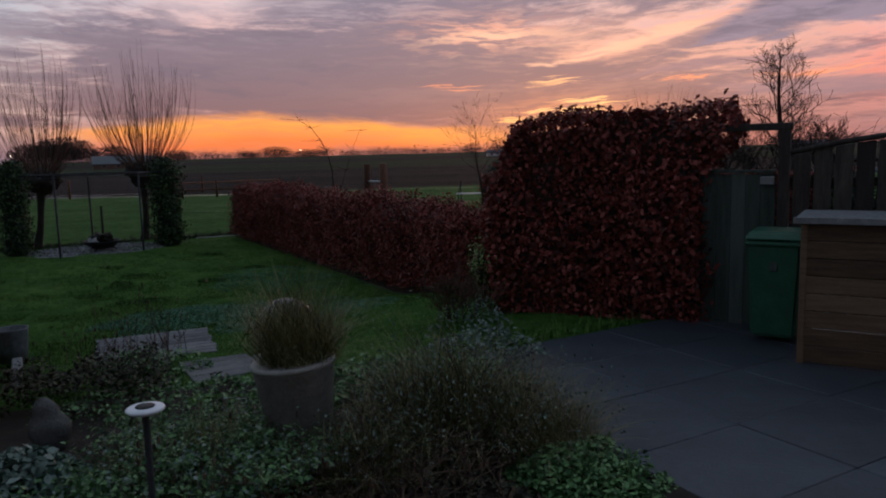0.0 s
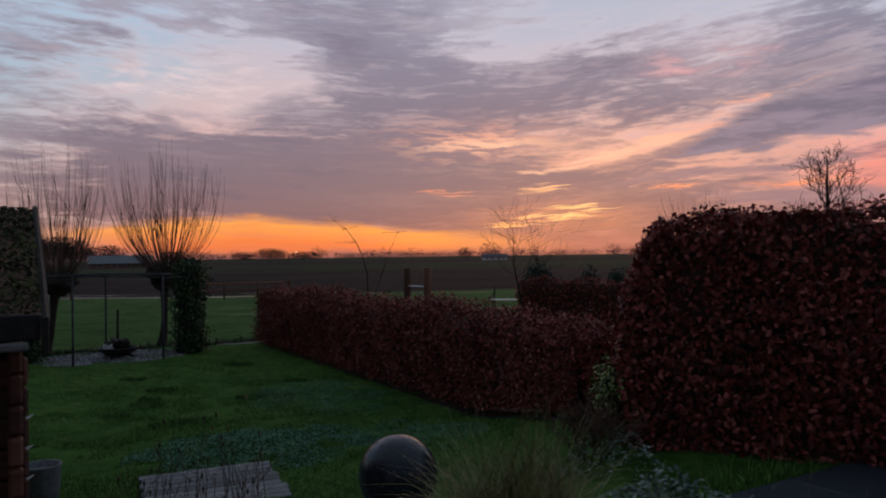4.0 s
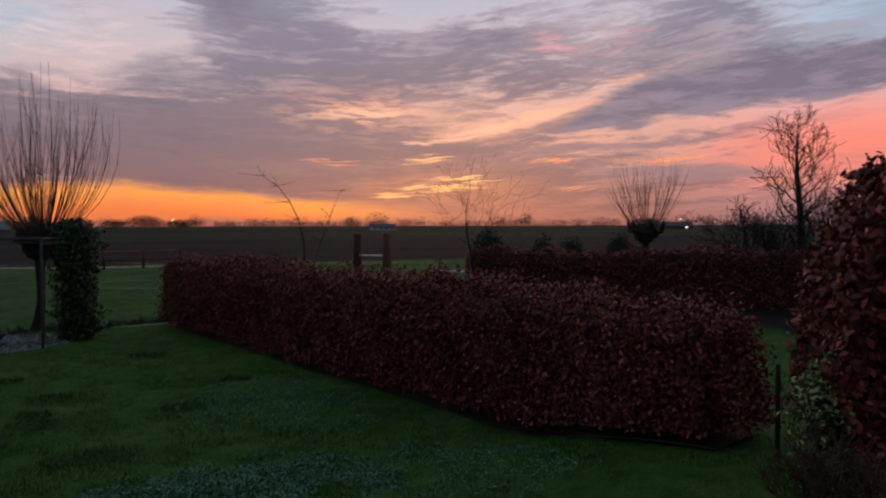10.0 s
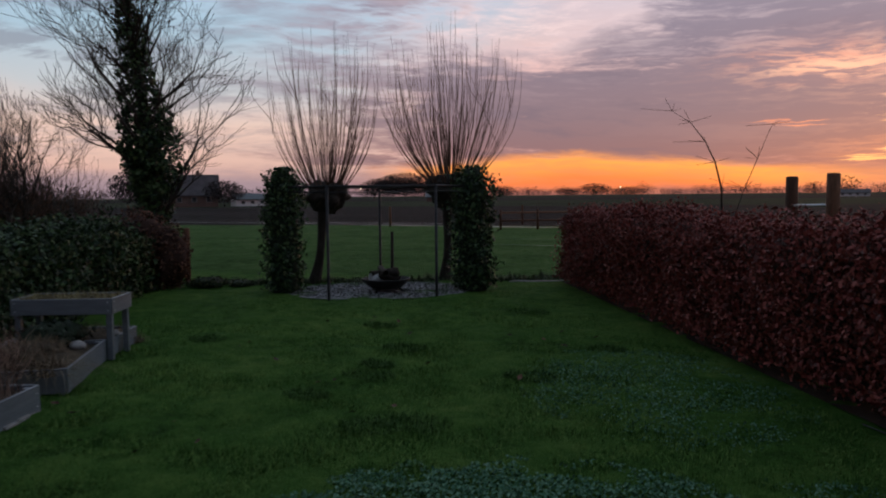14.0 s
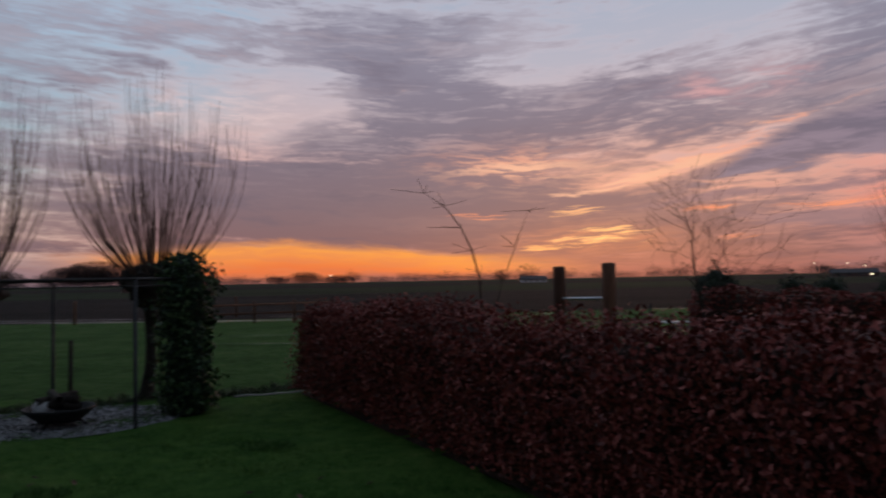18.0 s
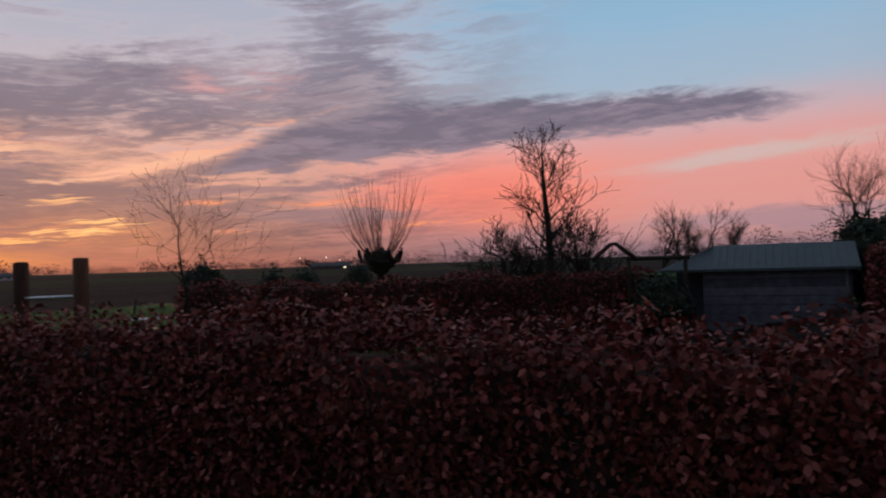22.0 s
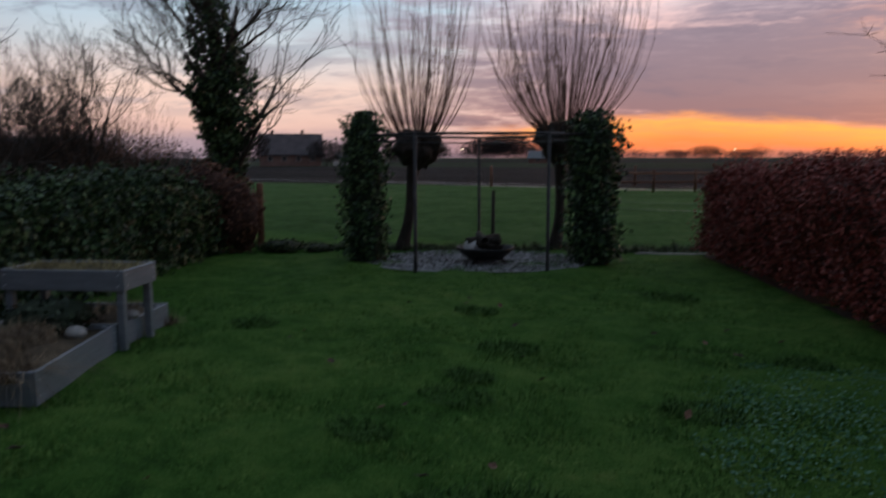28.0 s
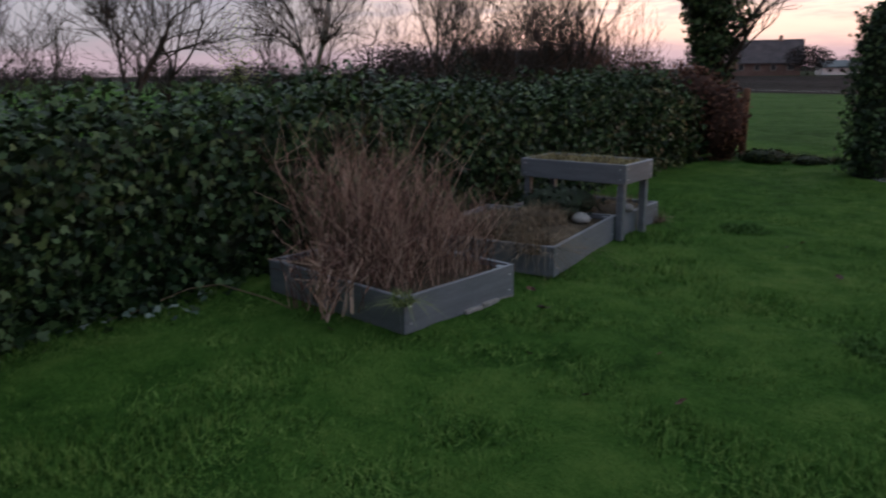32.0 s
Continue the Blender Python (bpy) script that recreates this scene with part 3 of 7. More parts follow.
def tree(x, y, label, seed, length=1.3, r=0.1, depth=4, kids=3, lean=(0, 0), bend=0.25, lift=0.06, spread=0.6, ratio=0.66, bark=None, name="bare_tree", multi=1, group="", base=None):
    rng = np.random.default_rng(seed)
    z = gz(x, y) if base is None else base
    t = thing(name, Matrix.Translation((x, y, z)), label, "tree" if "tree" in name else "shrub", group)
    out = []
    for i in range(multi):
        a = 2 * math.pi * i / multi + rng.uniform(0, 1)
        k = 0.0 if multi == 1 else 0.35
        grow(rng, Vector((math.cos(a) * k * 0.3, math.sin(a) * k * 0.3, -0.05)), Vector((lean[0] + k * math.cos(a), lean[1] + k * math.sin(a), 1)), length, r, depth, out, bend, lift, kids, spread, 0.6, ratio)
    put("trunk", tubes("trunk", [p for dd, p in out if dd == depth], bark or M_BARK, 7), t)
    for p in [p for dd, p in out if dd == depth - 1][:14]:
        put("limb", tubes("limb", [p], bark or M_BARK, 6), t)
    tw = [p for dd, p in out if dd == depth - 1][14:] + [p for dd, p in out if dd < depth - 1]
    tagged(put("twig_mass", tubes("twig_mass", tw, M_TWIG if depth < 4 else M_BARK, 4 if depth > 4 else 3), t), kind="stuff")
    return t, out


def pollard(x, y, head, shoots, length, width, lean, label, seed, knob=0.36, arms=False, thick=1.0, fan=2.2):
    """A pollarded willow: a leaning trunk, a knobbly head and long upright shoots."""
    rng = np.random.default_rng(seed)
    z0 = gz(x, y)
    t = thing("pollard_willow", Matrix.Translation((x, y, z0)), label, "tree", "pollarded willows")
    h = head - z0
    line = []
    for i in range(9):
        u = i / 8
        line.append((lean[0] * u ** 0.8 + 0.03 * math.sin(u * 5), lean[1] * u + 0.03 * math.cos(u * 4), h * u - 0.05 * (u == 0), 0.10 - 0.025 * math.sin(u * math.pi) + 0.045 * (1 - u) ** 6 + 0.05 * u ** 4))
    put("trunk", tubes("trunk", [line], M_BARK, 10), t)
    bm = bmesh.new()
    bmesh.ops.create_icosphere(bm, subdivisions=4, radius=1)
    for v in bm.verts:
        n = noise.noise(v.co * 2.3 + Vector((seed, 0, 0))) * 0.35 + noise.noise(v.co * 6 + Vector((seed, 0, 0))) * 0.18
        v.co = v.co * (1 + n)
        v.co = Vector((v.co.x * knob * 1.15, v.co.y * knob * 1.15, v.co.z * knob * 0.9))
        if v.co.z < 0:
            v.co.x *= 1 + v.co.z / knob * 0.45
            v.co.y *= 1 + v.co.z / knob * 0.45
    bmesh.ops.translate(bm, vec=(lean[0], lean[1], h + 0.05), verts=bm.verts)
    part("knob", bm, M_BARK, t, shade=True)
    for i in range(shoots):
        a, rr = rng.uniform(0, 2 * math.pi), math.sqrt(rng.uniform(0, 1))
        s = Vector((math.cos(a) * rr, math.sin(a) * rr, 0))
        L = length * rng.uniform(0.6, 1.05) * (1.0 - 0.25 * rr)
        q = Vector((lean[0], lean[1], h + knob * 0.45)) + s * knob * 0.9
        out = width / 2 * (0.15 + 0.95 * rr)
        ln = []
        wob = rng.normal(0, 0.05, 2)
        for j in range(7):
            u = j / 6
            o = out * (1 - (1 - u) ** fan)
            ln.append((q.x + s.x / max(rr, 0.05) * o + wob[0] * math.sin(u * 4), q.y + s.y / max(rr, 0.05) * o + wob[1] * math.sin(u * 3.4), q.z + L * u * (0.72 + 0.28 * u), (0.0105 * (1 - u) + 0.0028) * thick))
        lines = [ln]
        if rng.uniform() < 0.45:
            k = rng.integers(2, 5)
            b = ln[k]
            dv = Vector(rng.normal(0, 1, 3)) * 0.14
            lines.append([b[:3] + (0.006,), (b[0] + dv.x, b[1] + dv.y, b[2] + 0.35 * L * 0.5, 0.005), (b[0] + dv.x * 1.3, b[1] + dv.y * 1.3, b[2] + L * 0.33, 0.003)])
        put("shoot", tubes("shoot", lines, M_TWIG, 3), t)
    if arms:
        ar, rng2 = [], np.random.default_rng(seed + 1)
        for i in range(7):
            a = 2 * math.pi * i / 7 + rng2.uniform(-0.3, 0.3)
            k, up = rng2.uniform(0.4, 0.9), rng2.uniform(0.05, 0.4)
            ar.append([(lean[0], lean[1], h - 0.1, 0.08), (lean[0] + 0.4 * k * math.cos(a), lean[1] + 0.4 * k * math.sin(a), h + 0.02 + rng2.uniform(-0.05, 0.1), 0.042), (lean[0] + 0.75 * k * math.cos(a + 0.2), lean[1] + 0.75 * k * math.sin(a + 0.2), h + 0.3 * up, 0.045), (lean[0] + 0.92 * k * math.cos(a), lean[1] + 0.92 * k * math.sin(a), h + up, 0.062), (lean[0] + 0.96 * k * math.cos(a), lean[1] + 0.96 * k * math.sin(a), h + up + 0.12, 0.05)])
        for q in ar:
            put("arm", tubes("arm", [q], M_BARK, 6), t)
    return t


pollard(-10.72, 18.85, 1.25, 95, 3.55, 1.6, (0.30, 0.12), "pollarded willow with leaning dark trunk and long bare shoots", 21, thick=0.78, fan=1.8)
pollard(-8.44, 20.19, 1.35, 120, 3.5, 2.15, (0.14, 0.06), "pollarded willow with a broad fan of bare shoots", 22, knob=0.42, thick=0.78, fan=1.8)
pollard(7.4, 26.2, 1.40, 70, 2.7, 1.9, (0, 0), "knobbly pollarded willow behind the far hedge", 23, knob=0.36, arms=True, thick=0.75, fan=1.15)


def ivy_on(t, name, centres, radii, per, seed, leaf=0.09):
    """Ivy leaves round a stem given by centres (n, 3) and radii."""
    rng = np.random.default_rng(seed)
    P, N = [], []
    for i in range(len(centres) - 1):
        a, b = np.array(centres[i]), np.array(centres[i + 1])
        L = np.linalg.norm(b - a)
        r0, r1 = radii[i], radii[i + 1]
        n = int(per * L * math.pi * (r0 + r1))
        u, th = rng.uniform(0, 1, n), rng.uniform(0, 2 * math.pi, n)
        lob = 1 + 0.16 * np.sin(th * 3 + u * 5 + i) + 0.12 * np.sin(th * 5 - u * 9 + 2 * i)
        rr = (r0 + (r1 - r0) * u) * lob + rng.normal(0, 0.035, n) + 0.12 * rng.uniform(0, 1, n) ** 10
        nn = np.stack([np.cos(th), np.sin(th), np.zeros(n) + 0.15], 1)
        P.append(a + (b - a) * u[:, None] + nn * rr[:, None])
        N.append(nn)
    put(name, soup(name, leaf_quads(np.concatenate(P), np.concatenate(N), leaf, rng, 0.7, 0.8, LOBED), 8, M_IVY), t)


def ivy_tree():
    """A tall leader wrapped in ivy, with a wide crown of fine rising twigs."""
    rng = np.random.default_rng(35)
    x, y = -14.4, 18.2
    t = thing("ivy_clad_tree", Matrix.Translation((x, y, gz(x, y))), "tall bare tree with its trunk wrapped in dark ivy", "tree")
    main = []
    for i in range(14):
        u = i / 13
        main.append((0.16 * math.sin(u * 5) - 0.25 * u, 0.1 * math.cos(u * 4), 7.4 * u - 0.05, 0.19 * (1 - u) ** 0.75 + 0.012))
    put("trunk", tubes("trunk", [main], M_BARK, 9), t)
    out = []
    for i in range(34):
        u = 0.22 + 0.74 * i / 33
        p = main[min(13, int(u * 13))]
        a = i * 2.4 + rng.uniform(-0.4, 0.4)
        L = (1.0 + 0.6 * (1 - u)) * rng.uniform(0.8, 1.2)
        grow(rng, Vector(p[:3]), Vector((math.cos(a), math.sin(a), 0.55 + 0.9 * u)), L, 0.06 * (1.2 - u), 3, out, 0.35, 0.10, 4, 0.65, 0.5, 0.70, 0.005)
    for dd, p in out:
        if dd == 3:
            put("limb", tubes("limb", [p], M_BARK, 6), t)
    tagged(put("twig_mass", tubes("twig_mass", [p for dd, p in out if dd < 3], M_BARK, 3), t), kind="stuff")
    hs = [main[k][:3] for k in (0, 1, 2, 4, 5, 6, 7, 8, 10, 11)]
    ivy_on(t, "ivy", hs, [0.22, 0.22, 0.26, 0.46, 0.54, 0.46, 0.34, 0.28, 0.22, 0.10], 480, 36, 0.085)
    iv = [p for dd, p in out if dd == 3][2:9]
    for k, p in enumerate(iv):
        ivy_on(t, "ivy", [q[:3] for q in p[:4]], [0.26, 0.24, 0.16, 0.05], 220, 37 + k, 0.1)
    return t


ivy_tree()


def leader_tree(x, y, h, label, seed, name="fruit_tree", r0=0.13, limbs=30, reach=1.0, rmin=0.006):
    """A tree with an upright leader and crooked side limbs all the way up."""
    rng = np.random.default_rng(seed)
    t = thing(name, Matrix.Translation((x, y, gz(x, y))), label, "tree")
    main = []
    for i in range(12):
        u = i / 11
        main.append((0.10 * math.sin(u * 6), 0.08 * math.cos(u * 5), h * u * 0.97 - 0.03, r0 * (1 - u) ** 0.8 + rmin * 1.3))
    put("trunk", tubes("trunk", [main], M_BARK, 8), t)
    out = []
    for i in range(limbs):
        u = 0.18 + 0.8 * i / (limbs - 1)
        u = 0.42 + 0.56 * (u - 0.18) / 0.8 if r0 < 0.1 else u
        p = main[min(11, int(u * 11))]
        a = i * 2.4 + rng.uniform(-0.4, 0.4)
        L = (0.55 + 0.55 * math.sin(min(1, (1 - u) * 1.25) * math.pi / 2)) * rng.uniform(0.8, 1.2) * reach
        grow(rng, Vector(p[:3]), Vector((math.cos(a), math.sin(a), 0.35 + 0.9 * u)), L, r0 * 0.35 * (1.15 - u), 2, out, 0.5, 0.10, 5 if r0 > 0.1 else 3, 0.8, 0.5, 0.66, rmin)
    for dd, p in out:
        if dd == 2:
            put("limb", tubes("limb", [p], M_BARK, 5), t)
    tagged(put("twig_mass", tubes("twig_mass", [p for dd, p in out if dd < 2], M_BARK, 3), t), kind="stuff")


leader_tree(9.9, 22.2, 5.0, "old bare pear tree with a dense twiggy crown", 41)
leader_tree(11.4, 22.6, 2.35, "low bare fruit tree beside the pear tree", 42)
leader_tree(8.3, 21.9, 1.95, "low bare fruit tree beside the pear tree", 44)
leader_tree(0.95, 22.4, 3.0, "young bare tree with thin spreading branches", 43, "young_tree", 0.035, 16, 1.35, 0.003)


def sapling():
    t = thing("sapling_tree", Matrix.Translation((-3.09, 19.8, gz(-3.09, 19.8))), "thin bare sapling with two bowed stems", "tree")
    rng = np.random.default_rng(6)
    a = [(0, 0, 0, 0.026), (0.02, 0, 1.1, 0.022), (0.0, 0.02, 1.8, 0.018), (-0.11, 0.02, 2.25, 0.014), (-0.27, 0.03, 2.6, 0.011), (-0.52, 0.05, 2.94, 0.007), (-0.83, 0.08, 3.15, 0.004)]
    b = [(0.02, 0, 0.6, 0.014), (0.2, 0.05, 1.3, 0.011), (0.36, 0.06, 1.8, 0.008), (0.55, 0.08, 2.3, 0.006), (0.76, 0.1, 2.85, 0.003)]
    put("stem", tubes("stem", [a], M_BARK, 6), t)
    put("stem", tubes("stem", [b], M_BARK, 6), t)
    tw = []
    for ln in (a, b):
        for p in ln[2:]:
            for k in range(4):
                v = Vector((rng.normal(-0.1, 0.25), rng.normal(0, 0.2), rng.uniform(-0.05, 0.25)))
                tw.append([p[:3] + (0.005,), (p[0] + v.x, p[1] + v.y, p[2] + v.z, 0.003)])
    tagged(put("twig_mass", tubes("twig_mass", tw, M_TWIG, 3), t), kind="stuff")


sapling()
# the thicket behind the ivy hedge
M_BIRCH = material("birch_bark", three((.10, .09, .085), (.36, .34, .32), (.55, .53, .50)), 9, 0.8, 0, 0.4, stretch=(1, 1, 2.5))
tree(-15.1, 11.3, "bare birch with a pale trunk behind the ivy hedge", 51, length=1.7, r=0.085, depth=4, kids=5, spread=0.8, lift=0.05, name="birch_tree", bark=M_BIRCH)
for i, (x, y, L, m, lab) in enumerate([(-13.2, 8.2, 1.5, 1, "bare spreading tree beside the ivy hedge"), (-14.5, 13.4, 1.6, 2, "slender bare tree behind the ivy hedge"), (-15.6, 15.6, 1.5, 3, "bare multi-stemmed tree behind the ivy hedge"),
                                       (-12.2, 6.0, 1.6, 1, "bare spreading tree beside the ivy hedge"), (-17.5, 14.0, 1.7, 2, "slender bare tree behind the ivy hedge"), (-18.5, 9.0, 1.8, 1, "bare spreading tree beside the ivy hedge"),
                                       (-16.8, 11.0, 1.5, 2, "slender bare tree behind the ivy hedge"), (-19.5, 12.0, 1.8, 2, "slender bare tree behind the ivy hedge"), (-16.2, 14.4, 1.3, 3, "bare multi-stemmed tree behind the ivy hedge"), (-14.2, 6.8, 1.4, 2, "slender bare tree behind the ivy hedge"), (-17.8, 16.4, 1.4, 3, "bare multi-stemmed tree behind the ivy hedge"),
                                       (-16.6, 16.9, 1.8, 1, "bare spreading tree beside the ivy hedge"), (-18.4, 14.6, 1.9, 1, "bare spreading tree beside the ivy hedge")]):
    tree(x, y, lab, 60 + i, length=L, r=0.036 if m > 1 else 0.062, depth=4, kids=5 if m == 1 else 4, spread=0.75, multi=m, lift=0.08, group="bare trees behind the hedge")
for i, (x, y) in enumerate([(-16.5, 17.9), (-20, 16.5), (-17.2, 16.9), (-18.2, 17.8), (-19.2, 15.6)]):
    tree(x, y, "dense bare shrub of many thin brown stems", 80 + i, length=0.95, r=0.026, depth=3, kids=4, spread=0.5, multi=7, lift=0.12, name="bare_shrub", ratio=0.8, group="bare shrubs behind the hedge")

# ---------------------------------------------------------------- rose arbour with ivy columns
def arbour():
    c = Vector((-8.67, 18.25, -0.4))
    t = thing("garden_arbour", Matrix.Translation(c), "dark metal garden arbour frame with two ivy-grown posts", "arbour")
    feet = {"a": (-10.32, 17.38), "b": (-9.04, 16.88), "c": (-7.49, 17.84), "d": (-7.28, 18.95), "e": (-9.55, 19.55)}
    H = 1.9
    for x, y in feet.values():
        put("post", tubes("post", [[(x - c.x, y - c.y, -0.05, 0.026), (x - c.x, y - c.y, H, 0.026)]], M_METAL_DARK, 8), t)
    ring = list(feet.values())
    for (x0, y0), (x1, y1) in zip(ring, ring[1:] + ring[:1]):
        put("beam", tubes("beam", [[(x0 - c.x, y0 - c.y, H, 0.022), (x1 - c.x, y1 - c.y, H, 0.022)]], M_METAL_DARK, 6), t)
        if (x0, y0) != feet["b"]:
            put("lower_rail", tubes("lower_rail", [[(x0 - c.x, y0 - c.y, H - 0.09, 0.012), (x1 - c.x, y1 - c.y, H - 0.09, 0.012)]], M_METAL_DARK, 5), t)
    for key, seed, r in (("a", 91, 0.30), ("d", 92, 0.34)):
        x, y = feet[key]
        iv = thing("ivy_column", Matrix.Translation((x, y, -0.4)), "dense column of dark green ivy grown over a post", "ivy", "ivy columns on the arbour")
        hs = [0.0, 0.4, 0.9, 1.4, 1.8, 2.08, 2.24]
        rs = [r * k for k in (0.95, 1.0, 0.92, 1.05, 1.02, 0.8, 0.3)]
        # one thick solid column, coloured as the shaded inside of the ivy
        put("stems", tubes("stems", [[(0, 0, z, q * 0.8) for z, q in zip(hs, rs)]], M_IVY_SHADE_CORE, 12), iv)
        ivy_on(iv, "leaves", [(0.03 * math.sin(i * 2), 0.03 * math.cos(i * 3), z) for i, z in enumerate(hs)], rs, 900, seed, 0.062)


arbour()
M_GRAVEL = material("gravel", three((.08, .08, .083), (.20, .20, .207), (.44, .44, .45)), 30, 0.8, 0, 0.6, island=0.9)


def gravel():
    rng = np.random.default_rng(5)
    c = Vector((-8.85, 18.3, -0.4))
    n = 60
    vs = [(0, 0, 0.012)] + [(1.75 * math.cos(a) * (1 + 0.05 * math.sin(5 * a)) * V.x * 1.0 + 1.2 * math.sin(a) * U.x, 1.75 * math.cos(a) * (1 + 0.05 * math.sin(5 * a)) * V.y + 1.2 * math.sin(a) * U.y, 0.004) for a in np.linspace(0, 2 * math.pi, n, endpoint=False)]
    fs = [(0, i + 1, (i + 1) % n + 1) for i in range(n)]
    g = thing("gravel_bed", Matrix.Translation(c), "pale grey gravel bed under the arbour with fallen leaves", "gravel", kind="stuff")
    put("bedding", mesh_of("bedding", vs, fs, M_GRAVEL), g)
    k = 5000
    a, r = rng.uniform(0, 2 * math.pi, k), np.sqrt(rng.uniform(0, 1, k))
    P = np.stack([1.72 * r * np.cos(a) * V.x + 1.18 * r * np.sin(a) * U.x, 1.72 * r * np.cos(a) * V.y + 1.18 * r * np.sin(a) * U.y, np.full(k, 0.018)], 1)
    put("pebbles", soup("pebbles", leaf_quads(P, np.tile([0, 0, 1.0], (k, 1)), 0.045, rng, 0.35), 4, M_GRAVEL), g)


gravel()
M_BLACK = material("black_iron", three((.010, .010, .011), (.022, .021, .021), (.05, .045, .04)), 14, 0.6, 0.3, 0.4)
M_WHITE = material("white_paint", three((.62, .63, .64), (.74, .75, .76), (.82, .82, .82)), 9, 0.5, 0, 0.1)
M_LEAD = material("pot_clay", three((.13, .13, .13), (.22, .215, .21), (.33, .32, .31)), 11, 0.7, 0, 0.3)


def fire_bowl():
    t = thing("fire_bowl", Matrix.Translation((-8.62, 18.1, -0.385)), "black iron fire bowl on three legs, filled with logs", "fire bowl")
    put("bowl", lathe([(0.05, 0.04), (0.25, 0.06), (0.37, 0.15), (0.42, 0.24), (0.435, 0.24), (0.43, 0.21), (0.36, 0.15), (0.2, 0.10), (0.02, 0.09)], 28, M_BLACK, "bowl"), t)
    for i in range(3):
        a = i * 2.094 + 0.4
        put("leg", tubes("leg", [[(0.22 * math.cos(a), 0.22 * math.sin(a), 0.08, 0.022), (0.33 * math.cos(a), 0.33 * math.sin(a), -0.01, 0.018)]], M_BLACK, 6), t)
    for i in range(5):
        a = i * 1.3
        put("log", tubes("log", [[(0.28 * math.cos(a), 0.28 * math.sin(a), 0.24 + 0.03 * i, 0.05), (-0.26 * math.cos(a + 0.4), -0.26 * math.sin(a + 0.4), 0.28 + 0.03 * i, 0.055)]], M_BARK, 8), t)
    b = thing("white_ball", Matrix.Translation((-8.80, 18.05, -0.255)), "white glazed ball lying in the fire bowl", "ornament")
    put("ball", lathe([(0.02, 0.24), (0.08, 0.228), (0.12, 0.184), (0.136, 0.12), (0.12, 0.056), (0.08, 0.016), (0.024, 0.0)][::-1], 20, M_WHITE, "ball"), b)
    s = thing("wooden_stake", Matrix.Translation((-9.2, 19.4, -0.4)), "dark broken wooden stake behind the fire bowl", "stake")
    put("stick", tubes("stick", [[(0, 0, 0, 0.035), (0.01, 0, 1.02, 0.03)]], M_BARK, 6), s)
    

fire_bowl()

# ---------------------------------------------------------------- gymnastics bar and bench beyond the hedge
def bar_posts():
    a, b = Vector((-2.03, 18.64, -0.4)), Vector((-1.54, 17.69, -0.4))
    t = thing("gymnastics_bar", Matrix.Translation(a), "two thick brown wooden posts with a steel turning bar", "climbing bar")
    for p, h in ((a, 1.96), (b, 1.98)):
        q = p - a
        put("post", lathe([(0.085, 0.0), (0.085, h - 0.02), (0.075, h), (0.02, h + 0.005)], 14, M_WOOD_BROWN, "post"), t, at=Matrix.Translation(q))
    d = b - a
    steel = material("bar_steel", three((.5, .5, .52), (.6, .6, .62), (.7, .7, .72)), 8, 0.3, 0.9, 0.0)
    put("bar", tubes("bar", [[(0, 0, 1.53, 0.02), (d.x, d.y, 1.55, 0.02)]], steel, 8), t)
    s = thing("wooden_stub", Matrix.Translation((-3.05, 19.6, -0.4)), "short brown wooden post behind the hedge", "post")
    put("post", lathe([(0.08, 0), (0.08, 1.32), (0.06, 1.36), (0.01, 1.36)], 12, M_WOOD_BROWN, "post"), s)


bar_posts()


def bench():
    t = thing("garden_bench", pose(0.78, 23.7, -0.4, 0, 0, -15), "white garden bench with dark arched metal frame", "bench")
    bm = bmesh.new()
    for i in range(4):
        block(bm, -0.5, 0.5, -0.2 + i * 0.1, -0.11 + i * 0.1, 0.86, 0.89, 0.005)
    part("seat", bm, M_WHITE, t)
    for x in (-0.42, 0.42):
        put("arch", tubes("arch", [[(x, -0.25, 0, 0.02), (x, -0.18, 0.85, 0.02), (x * 0.9, 0.0, 1.25, 0.02), (x, 0.18, 0.85, 0.02), (x, 0.25, 0, 0.02)]], M_METAL_DARK, 6), t)


bench()

# ---------------------------------------------------------------- shed, play frame and planting of the far garden
M_ROOF = material("sheet_roof", three((.045, .056, .062), (.07, .086, .094), (.11, .13, .138)), 4, 0.55, 0.1, 0.3, stretch=(1, 8, 1))
M_BRICKPAINT = material("dark_boards", three((.06, .056, .075), (.115, .108, .135), (.18, .17, .195)), 6, 0.8, 0, 0.5, objrand=0.3)


